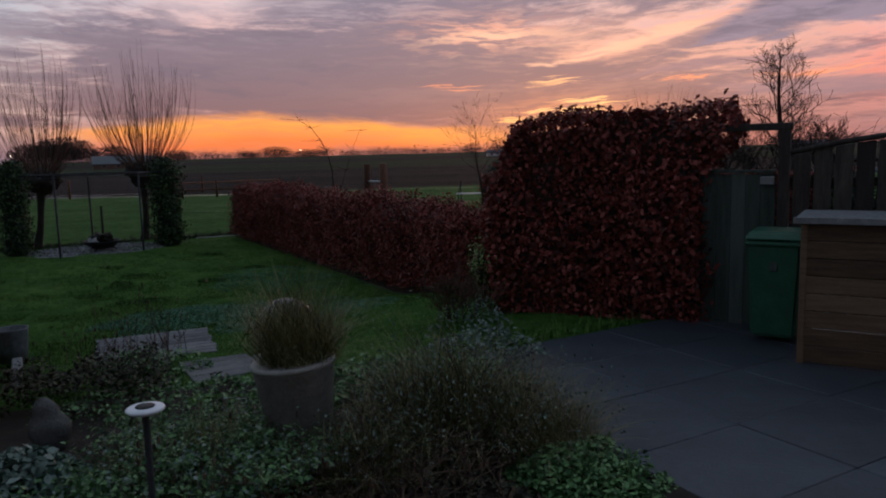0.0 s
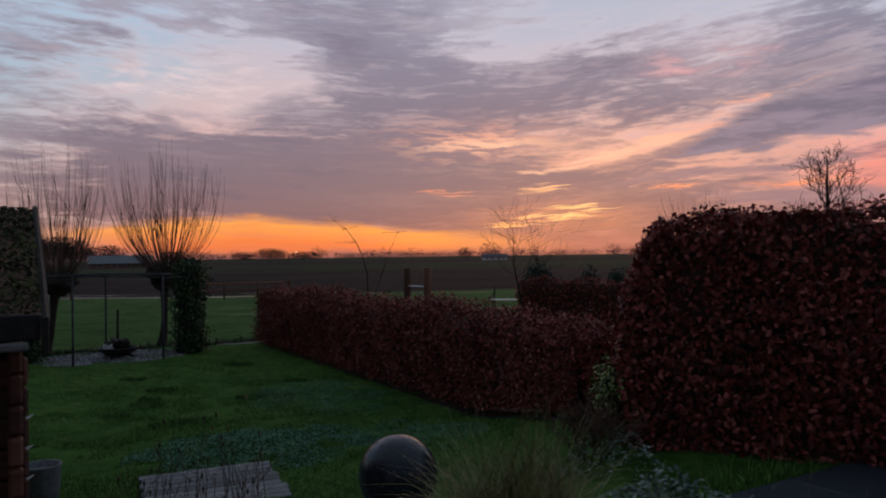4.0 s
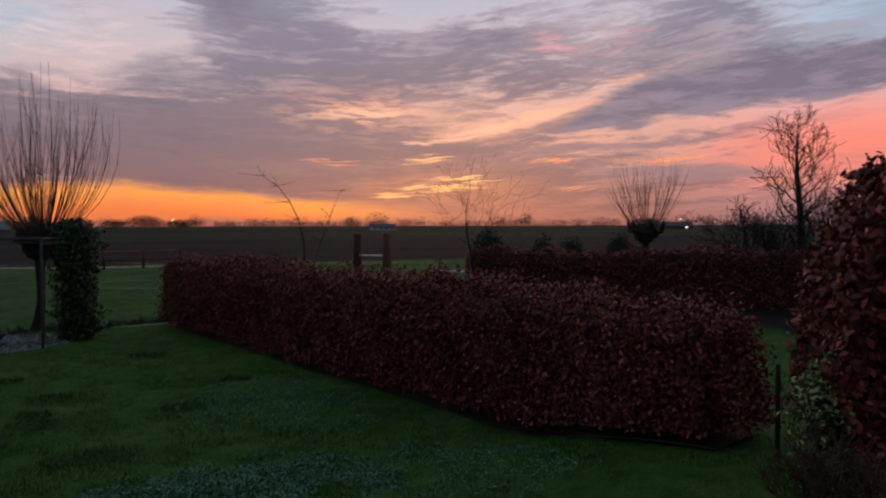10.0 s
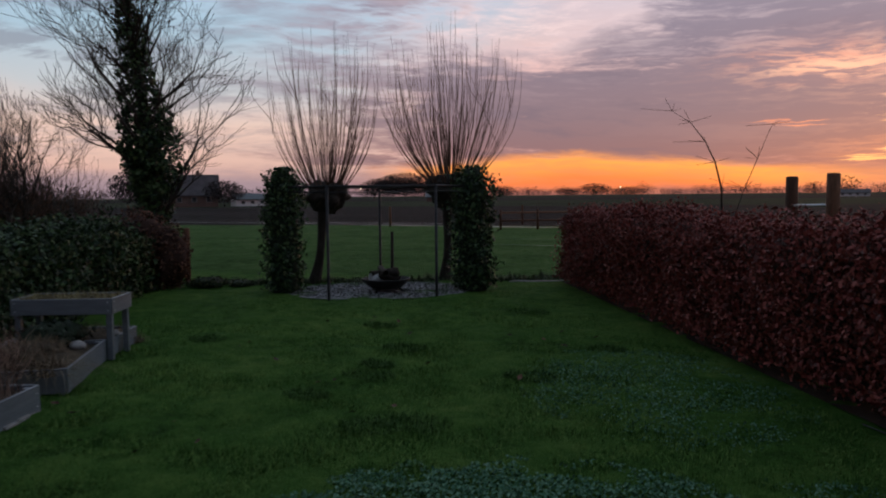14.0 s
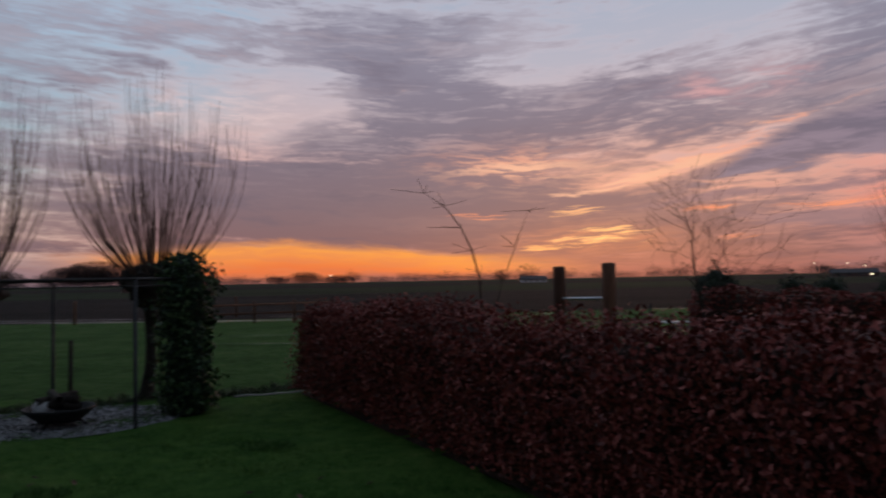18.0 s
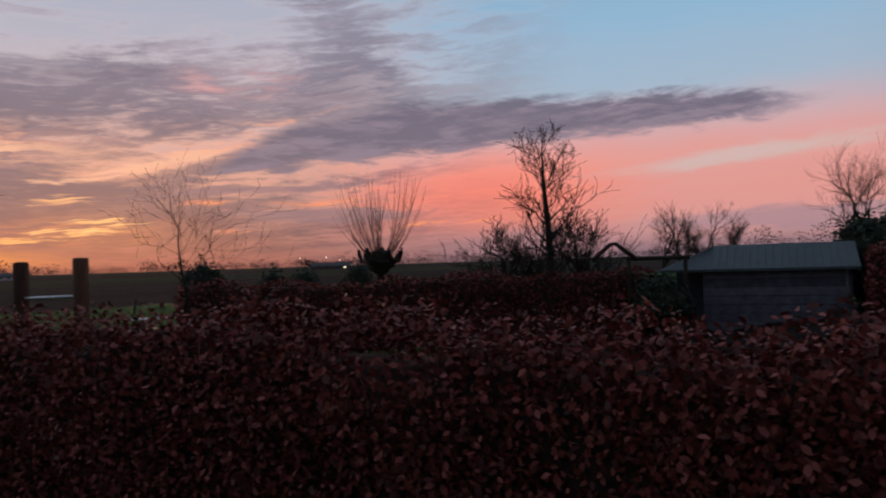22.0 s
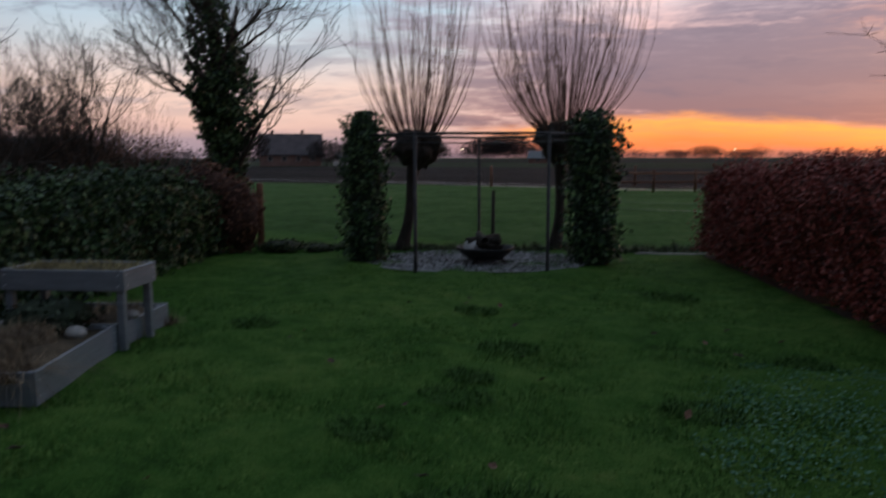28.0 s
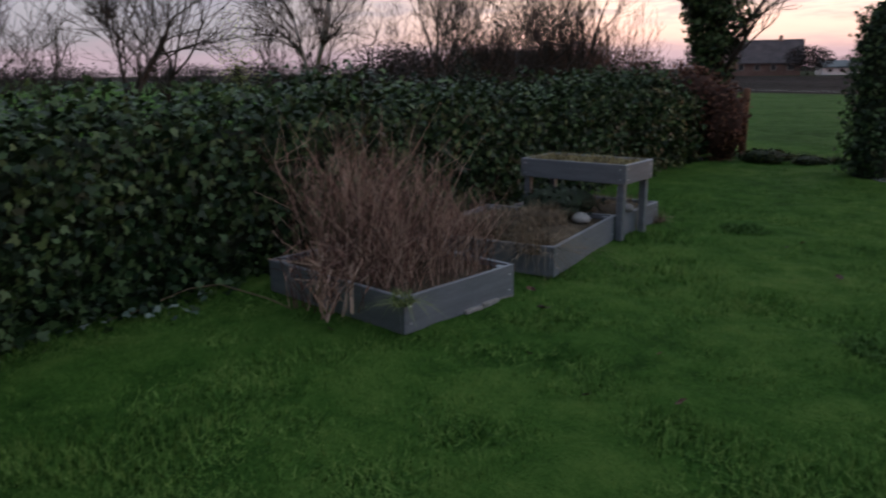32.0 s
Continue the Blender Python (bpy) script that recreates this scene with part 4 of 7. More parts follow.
def far_shed():
    t = thing("garden_shed", pose(11.15, 19.7, -0.4, 0, 0, math.degrees(math.atan2(-U.y, -U.x))), "low dark garden shed with a blue-grey hipped sheet roof", "shed")
    L, D = 4.1, 2.4          # local x along the front, local y to the left of it: the shed stands on the far side
    bm = bmesh.new()
    block(bm, 0.9, L - 0.15, 0.25, D, 0, 1.42, 0.01)
    part("wall", bm, M_BRICKPAINT, t)
    bm = bmesh.new()
    block(bm, 0.05, 0.89, D - 0.1, D, 0, 1.42, 0.01)
    part("back_wall", bm, M_BRICKPAINT, t)
    for k in range(7):
        bm = bmesh.new()
        block(bm, 0.9, L - 0.15, 0.232, 0.25, 0.03 + k * 0.2, 0.22 + k * 0.2, 0.005)
        part("board", bm, M_BRICKPAINT, t)
    e, r = 1.45, 2.0
    vs = [(-0.05, 0, e), (L, 0, e), (L, D + 0.2, e), (-0.05, D + 0.2, e), (1.1, 1.3, r), (L, 1.3, r), (-0.05, 0, e - 0.06), (L, 0, e - 0.06), (L, D + 0.2, e - 0.06), (-0.05, D + 0.2, e - 0.06)]
    fs = [(0, 1, 5, 4), (2, 3, 4, 5), (3, 0, 4), (1, 2, 5), (6, 7, 1, 0), (7, 8, 2, 1), (8, 9, 3, 2), (9, 6, 0, 3), (9, 8, 7, 6)]
    put("roof", mesh_of("roof", vs, fs, M_ROOF), t)
    for k in range(24):
        u = 0.1 + k * 0.165
        put("seam", tubes("seam", [[(u, 0.0, e + 0.004, 0.008), (max(u, 1.1), 1.29, r + 0.003, 0.008)]], M_ROOF, 4), t)
    put("downpipe", tubes("downpipe", [[(L - 0.25, 0.18, e - 0.05, 0.03), (L - 0.25, 0.18, 0.5, 0.03)]], M_LEAD, 8), t)
    b = thing("rain_barrel", Matrix.Translation(t.matrix_world @ Vector((L - 0.3, -0.05, 0))), "grey rain barrel under the downpipe of the shed", "barrel")
    put("barrel", lathe([(0.2, 0), (0.24, 0.2), (0.24, 0.42), (0.2, 0.58), (0.17, 0.59)], 20, M_METAL_DARK, "barrel"), b)


far_shed()


def play_frame():
    p = Vector((10.2, 20.3, -0.4))
    t = thing("play_frame", Matrix.Translation(p), "dark wooden play frame with a small gable and a long beam", "play frame")
    f = -U
    for s, nm in ((-0.35, "post"), (0.35, "post")):
        put(nm, tubes(nm, [[(f.x * s, f.y * s, 0, 0.05), (f.x * s, f.y * s, 1.8, 0.05)]], M_BARK, 6), t)
    put("gable", tubes("gable", [[(f.x * -0.5, f.y * -0.5, 1.72, 0.06), (f.x * -0.06, f.y * -0.06, 2.10, 0.05), (f.x * 0.06, f.y * 0.06, 2.11, 0.05), (f.x * 0.55, f.y * 0.55, 1.72, 0.06)]], M_BARK, 6), t)
    put("beam", tubes("beam", [[(f.x * 0.3, f.y * 0.3, 1.74, 0.05), (f.x * 1.7 , f.y * 1.7, 1.74, 0.05)]], M_BARK, 6), t)
    put("post", tubes("post", [[(f.x * 1.6, f.y * 1.6, 0, 0.05), (f.x * 1.6, f.y * 1.6, 1.74, 0.05)]], M_BARK, 6), t)


play_frame()


def bush(x, y, w, h, label, seed, mat, core, leaf=0.07, per=700, lift=0.0, group="", name="shrub", fill=0.86):
    """A rounded, uneven bush of single leaves round an inner mass darkened to stand in for shade."""
    rng = np.random.default_rng(seed)
    z = gz(x, y)
    t = thing(name, Matrix.Translation((x, y, z)), label, "shrub", group)
    bm = bmesh.new()
    bmesh.ops.create_icosphere(bm, subdivisions=3, radius=1)
    f = lambda c: 1 + 0.28 * noise.noise(c * 1.6 + Vector((seed, 0, 0))) + 0.16 * noise.noise(c * 4 + Vector((0, seed, 0)))
    for v in bm.verts:
        k = f(v.co) * fill
        v.co = Vector((v.co.x * k * w / 2, v.co.y * k * w / 2, lift + h / 2 + v.co.z * k * h / 2))
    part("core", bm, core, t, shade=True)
    n = int(per * w * h * 3)
    d = rng.normal(0, 1, (n, 3))
    d /= np.linalg.norm(d, axis=1)[:, None]
    k = np.array([f(Vector(c)) for c in d]) * rng.uniform(fill, 1.06, n)
    P = d * k[:, None] * np.array([w / 2, w / 2, h / 2]) + np.array([0, 0, lift + h / 2])
    P[:, 2] = np.maximum(P[:, 2], 0.01)
    tagged(put("leaf_mass", soup("leaf_mass", leaf_quads(P, d, leaf, rng, 0.8, 0.3, OVAL), 6, mat), t), kind="stuff")
    return t


M_YEW = material("evergreen_leaf", three((.009, .017, .010), (.018, .032, .018), (.036, .055, .03)), 3, 0.6, 0, 0, island=0.7)
M_BROWNLEAF = material("russet_leaf", three((.05, .02, .014), (.10, .042, .028), (.17, .08, .05)), 3, 0.7, 0, 0, island=0.7)
M_PRIVET = material("privet_leaf", three((.07, .105, .022), (.17, .225, .06), (.33, .38, .14)), 3, 0.5, 0, 0, island=0.8)
M_LIME = material("yellow_green_leaf", three((.05, .085, .02), (.11, .16, .045), (.24, .27, .11)), 3, 0.5, 0, 0, island=0.8)
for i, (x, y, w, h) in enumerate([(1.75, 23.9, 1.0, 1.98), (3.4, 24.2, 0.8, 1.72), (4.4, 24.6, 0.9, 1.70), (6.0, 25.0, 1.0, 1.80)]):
    bush(x, y, w, h, "small dark evergreen bush showing over the far hedge", 100 + i, M_YEW, M_IVY_SHADE_CORE, 0.06, 300, group="evergreen bushes behind the far hedge")
bush(-13.3, 16.9, 1.2, 1.5, "russet brown shrub at the end of the ivy hedge", 110, M_BROWNLEAF, M_BEECH_SHADE_CORE, 0.06, 450)
bush(-12.75, 17.1, 0.7, 1.2, "russet brown shrub at the end of the ivy hedge", 111, M_BROWNLEAF, M_BEECH_SHADE_CORE, 0.06, 450)
bush(0.42, 8.38, 0.46, 0.86, "yellow-green leafy shrub in the gap between two hedges", 113, M_PRIVET, M_IVY_SHADE_CORE, 0.036, 1300, fill=0.6)
bush(-14.9, 13.6, 0.75, 1.75, "thin dark evergreen bush behind the ivy hedge", 114, M_YEW, M_IVY_SHADE_CORE, 0.05, 700, fill=0.4)
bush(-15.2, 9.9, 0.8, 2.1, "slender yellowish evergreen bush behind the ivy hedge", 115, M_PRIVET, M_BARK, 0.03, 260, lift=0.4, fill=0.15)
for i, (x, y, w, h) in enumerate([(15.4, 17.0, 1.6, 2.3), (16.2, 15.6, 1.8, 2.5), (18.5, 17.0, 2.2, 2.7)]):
    bush(x, y, w, h, "dark evergreen bush beside the shed", 120 + i, M_YEW, M_IVY_SHADE_CORE, 0.12, 120, group="evergreens by the shed")
bush(10.35, 19.1, 1.3, 1.45, "dark evergreen bush beside the shed", 125, M_YEW, M_IVY_SHADE_CORE, 0.1, 160, group="evergreens by the shed")
bush(13.6, 15.1, 1.3, 0.6, "low dark evergreen bush beside the shed", 124, M_YEW, M_IVY_SHADE_CORE, 0.1, 120, group="evergreens by the shed")
hedge("beech_hedge", (12.75, 15.75), (14.9, 12.0), 0.8, 1.5, "tall clipped beech hedge beside the shed", M_BEECH, M_BEECH_SHADE_CORE, 0.08, 350, 9)
post = thing("fence_post", Matrix.Translation((-13.05, 17.85, -0.4)), "weathered brown fence post at the hedge's end", "post", "boundary posts")
put("post", lathe([(0.06, 0), (0.06, 1.1), (0.04, 1.13), (0.01, 1.13)], 10, M_WOOD_BROWN, "post"), post)
for x, y in ((-22.3, 43.3), (-16.0, 48.0)):
    copy_thing(post, Matrix.Translation((x, y, -0.4)))


def rail_fence():
    t = thing("rail_fence", Matrix.Translation((-14.8, 41, -0.4)), "low weathered wooden rail fence in the meadow", "fence")
    for i in range(4):
        put("post", lathe([(0.06, 0), (0.06, 1.0), (0.01, 1.02)], 8, M_WOOD_BROWN, "post"), t, at=Matrix.Translation((i * 1.6, i * 1.0, 0)))
    for z in (0.45, 0.85):
        put("rail", tubes("rail", [[(0, 0, z, 0.05), (4.8, 3.0, z, 0.05)]], M_WOOD_BROWN, 6), t)


rail_fence()

# ---------------------------------------------------------------- the distance
M_FAR = material("far_woods", three((.016, .014, .014), (.026, .022, .022), (.040, .034, .032)), 0.2, 0.9, 0, 0.0, island=0.6)


def far_trees():
    rng = np.random.default_rng(77)
    P, S, N = [], [], []
    def one(a, d, h, w, k, f=0.06):
        x, y = -2 + math.sin(a) * d, 6 + math.cos(a) * d
        n = rng.normal(0, 1, (k, 3)); n /= np.linalg.norm(n, axis=1)[:, None]
        q = n * rng.uniform(0.05, 1.0, (k, 1)) ** 0.45 * np.array([w / 2, w / 2, h * 0.42]) + np.array([x, y, h * 0.56 - 0.4])
        P.append(q); S.append(np.full(k, h * f))
        P.append(np.stack([np.full(8, x), np.full(8, y), np.linspace(0, h * 0.4, 8) - 0.4], 1)); S.append(np.full(8, h * 0.06))
    for i in range(700):
        a = radians(rng.uniform(-100, 85))
        one(a, rng.uniform(420, 700), rng.uniform(4.2, 8.2) * (1.35 if rng.uniform() < 0.15 else 1), rng.uniform(9, 20), 110)
    for deg, d, h, w in ((-27.5, 330, 12.5, 24), (-24.5, 340, 9, 18), (-29.5, 330, 10, 18), (-27, 320, 10, 20), (-28.4, 325, 11, 20), (-33, 300, 8, 14), (-13, 420, 8, 20), (-10.5, 430, 6, 16), (-15, 430, 6, 15), (-20, 400, 7, 16), (-36, 260, 7, 10), (-47, 130, 6.5, 9), (-41, 140, 5, 8)):
        one(radians(deg), d, h, w, 2600, 0.036)
    for k in range(230):
        a = rng.uniform(-118, -50)
        one(radians(a), rng.uniform(48, 75), rng.uniform(1.7, 2.7) * (1.4 if -70 < a < -52 else 1.0), rng.uniform(3, 7), 330, 0.03)
    for k in range(26):
        one(radians(-8 + k * 0.42), 560, rng.uniform(5, 6.5), 4.5, 90)
    for k in range(10):
        one(radians(-17 + k * 0.4 - 3), 600, rng.uniform(5, 6.5), 4, 90)
    for k in range(9):
        one(radians(56.5 + k * 1.3), 62 + 3 * (k % 3), rng.uniform(3.0, 4.2), rng.uniform(1.6, 2.6), 420, 0.022)
    P, S = np.concatenate(P), np.concatenate(S)
    q = leaf_quads(P, rng.normal(0, 1, P.shape), 1.0, rng, 0.2)
    q = P[:, None, :] + (q - P[:, None, :]) * S[:, None, None] * 1.6
    tagged(put("far_treeline", soup("far_treeline", q, 4, M_FAR)), "dim bare trees along the far edge of the fields", "trees", kind="stuff")


far_trees()
for i, (az, d, L, lab) in enumerate([(53.2, 45, 2.0, "round bare tree beyond the shed"), (54.8, 46, 2.1, "round bare tree beyond the shed"), (57.2, 45, 1.8, "round bare tree beyond the shed"), (52.0, 42, 1.9, "slender bare tree beyond the shed"), (65.4, 40, 2.9, "tall bare poplar beyond the shed"), (69, 38, 3.0, "tall bare poplar beyond the shed")]):
    tree(-3 + d * math.sin(radians(az)), 8.6 + d * math.cos(radians(az)), lab, 140 + i, length=L, r=0.12, depth=4, kids=5, spread=0.75, lift=0.07, group="bare trees beyond the shed")
M_ROOFTILE = material("roof_tile", three((.05, .045, .05), (.085, .075, .08), (.12, .105, .105)), 0.8, 0.8, 0, 0.3)
M_FARBRICK = material("far_brick", three((.10, .07, .06), (.16, .11, .095), (.22, .16, .14)), 0.6, 0.9, 0, 0.2)
M_LAMP = bpy.data.materials.new("lit_window")
M_LAMP.use_nodes = True
M_LAMP.node_tree.nodes["Principled BSDF"].inputs["Emission Color"].default_value = (1, 0.8, 0.5, 1)
M_LAMP.node_tree.nodes["Principled BSDF"].inputs["Emission Strength"].default_value = 2.2
M_GLASS = material("window_glass", three((.03, .035, .04), (.05, .055, .06), (.07, .075, .08)), 1, 0.1, 0, 0)


def house(x, y, turn, w, d, eave, ridge, label, wall, roof, name="farmhouse", chim=1, lit=True):
    t = thing(name, pose(x, y, -0.4, 0, 0, turn), label, "house")
    vs = [(0, 0, 0), (w, 0, 0), (w, d, 0), (0, d, 0), (0, 0, eave), (w, 0, eave), (w, d, eave), (0, d, eave), (0, d / 2, ridge - 0.15), (w, d / 2, ridge - 0.15)]
    put("wall", mesh_of("wall", vs, [(0, 1, 5, 4), (1, 2, 6, 9, 5), (2, 3, 7, 6), (3, 0, 4, 8, 7)], wall), t)
    o = 0.4
    s = (ridge - eave) / (d / 2)
    vs = [(-o, -o, eave - o * s), (w + o, -o, eave - o * s), (w + o, d / 2, ridge), (-o, d / 2, ridge), (-o, d + o, eave - o * s), (w + o, d + o, eave - o * s)]
    vs += [(a, b, c + 0.2) for a, b, c in vs]
    r = put("roof", mesh_of("roof", vs, [(0, 3, 2, 1), (3, 4, 5, 2), (6, 7, 8, 9), (9, 8, 11, 10), (0, 1, 7, 6), (4, 10, 11, 5), (0, 6, 9, 3), (3, 9, 10, 4), (1, 2, 8, 7), (2, 5, 11, 8)], roof), t)
    for k in range(chim):
        bm = bmesh.new()
        block(bm, w * (0.2 + 0.5 * k) - 0.3, w * (0.2 + 0.5 * k) + 0.3, d / 2 - 0.3, d / 2 + 0.3, ridge - 0.3, ridge + 0.9, 0.03)
        part("chimney", bm, wall, r)
    for k in range(4):
        bm = bmesh.new()
        block(bm, w * (0.12 + 0.23 * k), w * (0.12 + 0.23 * k) + w * 0.09, -0.06, 0.0, eave * 0.35, eave * 0.8, 0.02)
        wi = part("window", bm, M_LEAD, t)
        bm = bmesh.new()
        block(bm, w * (0.135 + 0.23 * k), w * (0.105 + 0.23 * k) + w * 0.09, -0.09, -0.06, eave * 0.4, eave * 0.75, 0.0)
        part("pane", bm, M_LAMP if (lit and k == 3) else M_GLASS, wi)
    return t


house(-107.8, 108.5, 44, 11.5, 7, 2.4, 6.0, "dark farmhouse with a tiled roof across the fields", M_FARBRICK, M_ROOFTILE, chim=2, lit=False)
house(-99.0, 121.0, 50, 8.0, 6, 1.3, 2.3, "pale barn beside the farmhouse across the fields", M_WHITE, M_ROOF, name="barn", chim=0, lit=False)
house(-92, 192, 24, 15, 9, 1.3, 3.2, "long brick barn with a pale roof across the fields", M_FARBRICK, M_ROOF, name="barn", chim=0, lit=False)
house(18, 330, 0, 11, 7, 1.3, 2.6, "low greenhouse far across the fields", M_WHITE, M_ROOFTILE, name="barn", chim=0, lit=False)
house(150, 330, -20, 18, 9, 1.5, 3.2, "low farm far across the fields", M_FARBRICK, M_ROOFTILE, chim=0)
house(-112, 62, 62, 13, 8, 1.8, 4.4, "brown-roofed house behind the thicket", M_FARBRICK, M_ROOFTILE, chim=1, lit=False)
# yard lamps across the fields
for az, d, h in ((24.5, 300, 5), (26.5, 310, 5), (30, 290, 3), (-31.0, 240, 4), (-11, 400, 5), (-55.5, 60, 2.2), (-72.5, 80, 4), (27.5, 320, 4)):
    la = thing("yard_lamp", Matrix.Translation((-3 + d * math.sin(radians(az)), 8.6 + d * math.cos(radians(az)), -0.4)), "lit yard lamp on a thin pole far off", "lamp", "yard lamps")
    put("pole", tubes("pole", [[(0, 0, 0, 0.06), (0, 0, h, 0.05)]], M_METAL_DARK, 5), la)
    put("lantern", lathe([(0.05, h), (0.0011 * d * 0.7, h + 0.05), (0.0011 * d * 0.7, h + 0.001 * d), (0.02, h + 0.0012 * d)], 8, M_LAMP, "lantern"), la)

# ---------------------------------------------------------------- terrace
def vu(v, u, z=0.0):
    """A point given across (v) and along (u) the garden."""
    return Vector((V.x * v + U.x * u, V.y * v + U.y * u, z))


GARDEN = Matrix(((V.x, U.x, 0, 0), (V.y, U.y, 0, 0), (0, 0, 1, 0), (0, 0, 0, 1)))     # local x across, y along


def on(v, u, z=None):
    p = vu(v, u)
    return Matrix.Translation((p.x, p.y, gz(p.x, p.y) if z is None else z)) @ GARDEN


M_SOIL = material("dark_soil", three((.012, .009, .007), (.028, .021, .015), (.055, .042, .03)), 9, 0.95, 0, 1.0)
M_SLAB = material("dark_paving", three((.024, .031, .039), (.041, .050, .062), (.066, .077, .092)), 2.2, 0.5, 0, 0.35, bscale=40, objrand=0.14, spec=0.5)
M_FENCE = material("fence_board", three((.038, .032, .028), (.076, .065, .054), (.13, .11, .092)), 4, 0.85, 0, 0.6, stretch=(5, 5, .5), objrand=0.45)
M_GATE = material("gate_board", three((.03, .042, .035), (.058, .074, .062), (.095, .115, .098)), 4, 0.85, 0, 0.6, stretch=(5, 5, .5), objrand=0.4)
M_LARCH = material("larch_board", three((.07, .042, .025), (.145, .088, .05), (.22, .14, .085)), 4, 0.75, 0, 0.5, stretch=(.6, 5, 8), objrand=0.35)
M_BIN = material("green_plastic", three((.010, .060, .030), (.016, .095, .048), (.03, .13, .07)), 5, 0.45, 0, 0.1, spec=0.5)
M_FELT = material("roofing_felt", three((.09, .095, .10), (.15, .155, .16), (.22, .225, .23)), 20, 0.85, 0, 0.6)


def soil_sheet(name, pts, label, z=0.006):
    bm = bmesh.new()
    bm.faces.new([bm.verts.new((p[0], p[1], 0)) for p in pts])
    bmesh.ops.triangulate(bm, faces=bm.faces[:])
    for _ in range(5):
        bmesh.ops.subdivide_edges(bm, edges=[e for e in bm.edges if e.calc_length() > 0.35], cuts=1)
        bmesh.ops.triangulate(bm, faces=[f for f in bm.faces if len(f.verts) > 3])
    for v in bm.verts:
        v.co.z = gz(v.co.x, v.co.y) + z + 0.02 * abs(noise.noise(v.co * 3))
    ob = part(name, bm, M_SOIL, None, shade=True)
    return tagged(ob, label, "soil", kind="structure")


soil_sheet("planting_bed", [tuple(vu(-2.1, 2.5)[:2]), tuple(vu(2.95, 2.5)[:2]), tuple(vu(2.95, 5.2)[:2]), tuple(vu(1.6, 6.2)[:2]), tuple(vu(-1.6, 6.9)[:2]), tuple(vu(-2.1, 6.0)[:2])], "dark bare soil of the planting bed")
h0, h1 = Vector((-6.05, 20.64, 0)), Vector((0.35, 9.55, 0))
soil_sheet("hedge_border", [tuple((h0 - V * 0.02)[:2]), tuple((h1 - V * 0.05)[:2]), tuple((h1 + V * 0.75)[:2]), tuple((h0 + V * 0.75)[:2])], "strip of dark soil under the low hedge", 0.012)


def gate_and_fence():
    a, b = Vector((2.46, 7.58, 0)), Vector((3.19, 7.15, 0))
    f = (b - a).normalized()
    turn = math.degrees(math.atan2(f.y, f.x))
    g = thing("garden_gate", pose(a.x, a.y, 0, 0, 0, turn), "grey-green boarded garden gate beside the tall hedge", "gate")
    w = (b - a).length
    for i in range(6):
        bm = bmesh.new()
        block(bm, 0.02 + i * (w - 0.04) / 6, 0.018 + (i + 1) * (w - 0.04) / 6, -0.012, 0.012, 0.018, 1.52 + 0.01 * (i % 2), 0.003)
        part("board", bm, M_GATE, g)
    for z in (0.35, 1.2):
        bm = bmesh.new()
        block(bm, 0.03, w - 0.04, 0.012, 0.05, z, z + 0.11, 0.004)
        part("ledge", bm, M_GATE, g)
    bm = bmesh.new()
    block(bm, 0.01, w - 0.02, -0.03, 0.03, 1.535, 1.565, 0.004)
    part("cap_rail", bm, M_GATE, g)
    bm = bmesh.new()
    block(bm, w - 0.16, w - 0.03, -0.045, -0.012, 1.42, 1.5, 0.008)
    part("latch", bm, M_LEAD, g, "pale metal latch")
    fr = thing("gate_frame", pose(a.x, a.y, 0, 0, 0, turn), "dark wooden gate frame with a lintel", "gate frame")
    bm = bmesh.new()
    block(bm, w, w + 0.1, -0.05, 0.05, 0, 1.94, 0.006)
    part("post", bm, M_FENCE, fr)
    bm = bmesh.new()
    block(bm, -0.12, -0.02, -0.05, 0.05, 0, 1.94, 0.006)
    part("post", bm, M_FENCE, fr)
    bm = bmesh.new()
    block(bm, -0.12, w + 0.12, -0.055, 0.055, 1.94, 2.01, 0.006)
    part("lintel", bm, M_FENCE, fr)
    fe = thing("board_fence", pose(b.x, b.y, 0, 0, 0, turn), "weathered board fence with an arched top", "fence")
    n = 17
    top = lambda s: 1.70 + 0.20 * math.sin(min(1, s / 3.0) * math.pi) ** 0.9
    for i in range(n):
        x = 0.13 + i * 0.175
        bm = bmesh.new()
        r = bmesh.ops.create_cube(bm, size=1.0)
        for v in r["verts"]:
            s = x + (v.co.x + 0.5) * 0.15
            v.co = Vector((s, (0.012 if i % 2 else -0.010) + v.co.y * 0.02, 0.05 if v.co.z < 0 else top(s) - 0.03))
        bmesh.ops.bevel(bm, geom=bm.edges[:], offset=0.003, segments=1, affect="EDGES")
        part("board", bm, M_FENCE, fe)
    put("cap", tubes("cap", [[(s, 0.0, top(s), 0.03) for s in np.linspace(0.1, 3.1, 25)]], M_FENCE, 6), fe)
    for z in (0.4, 1.4):
        bm = bmesh.new()
        block(bm, 0.1, 3.1, 0.03, 0.07, z, z + 0.09, 0.004)
        part("rail", bm, M_FENCE, fe)


gate_and_fence()


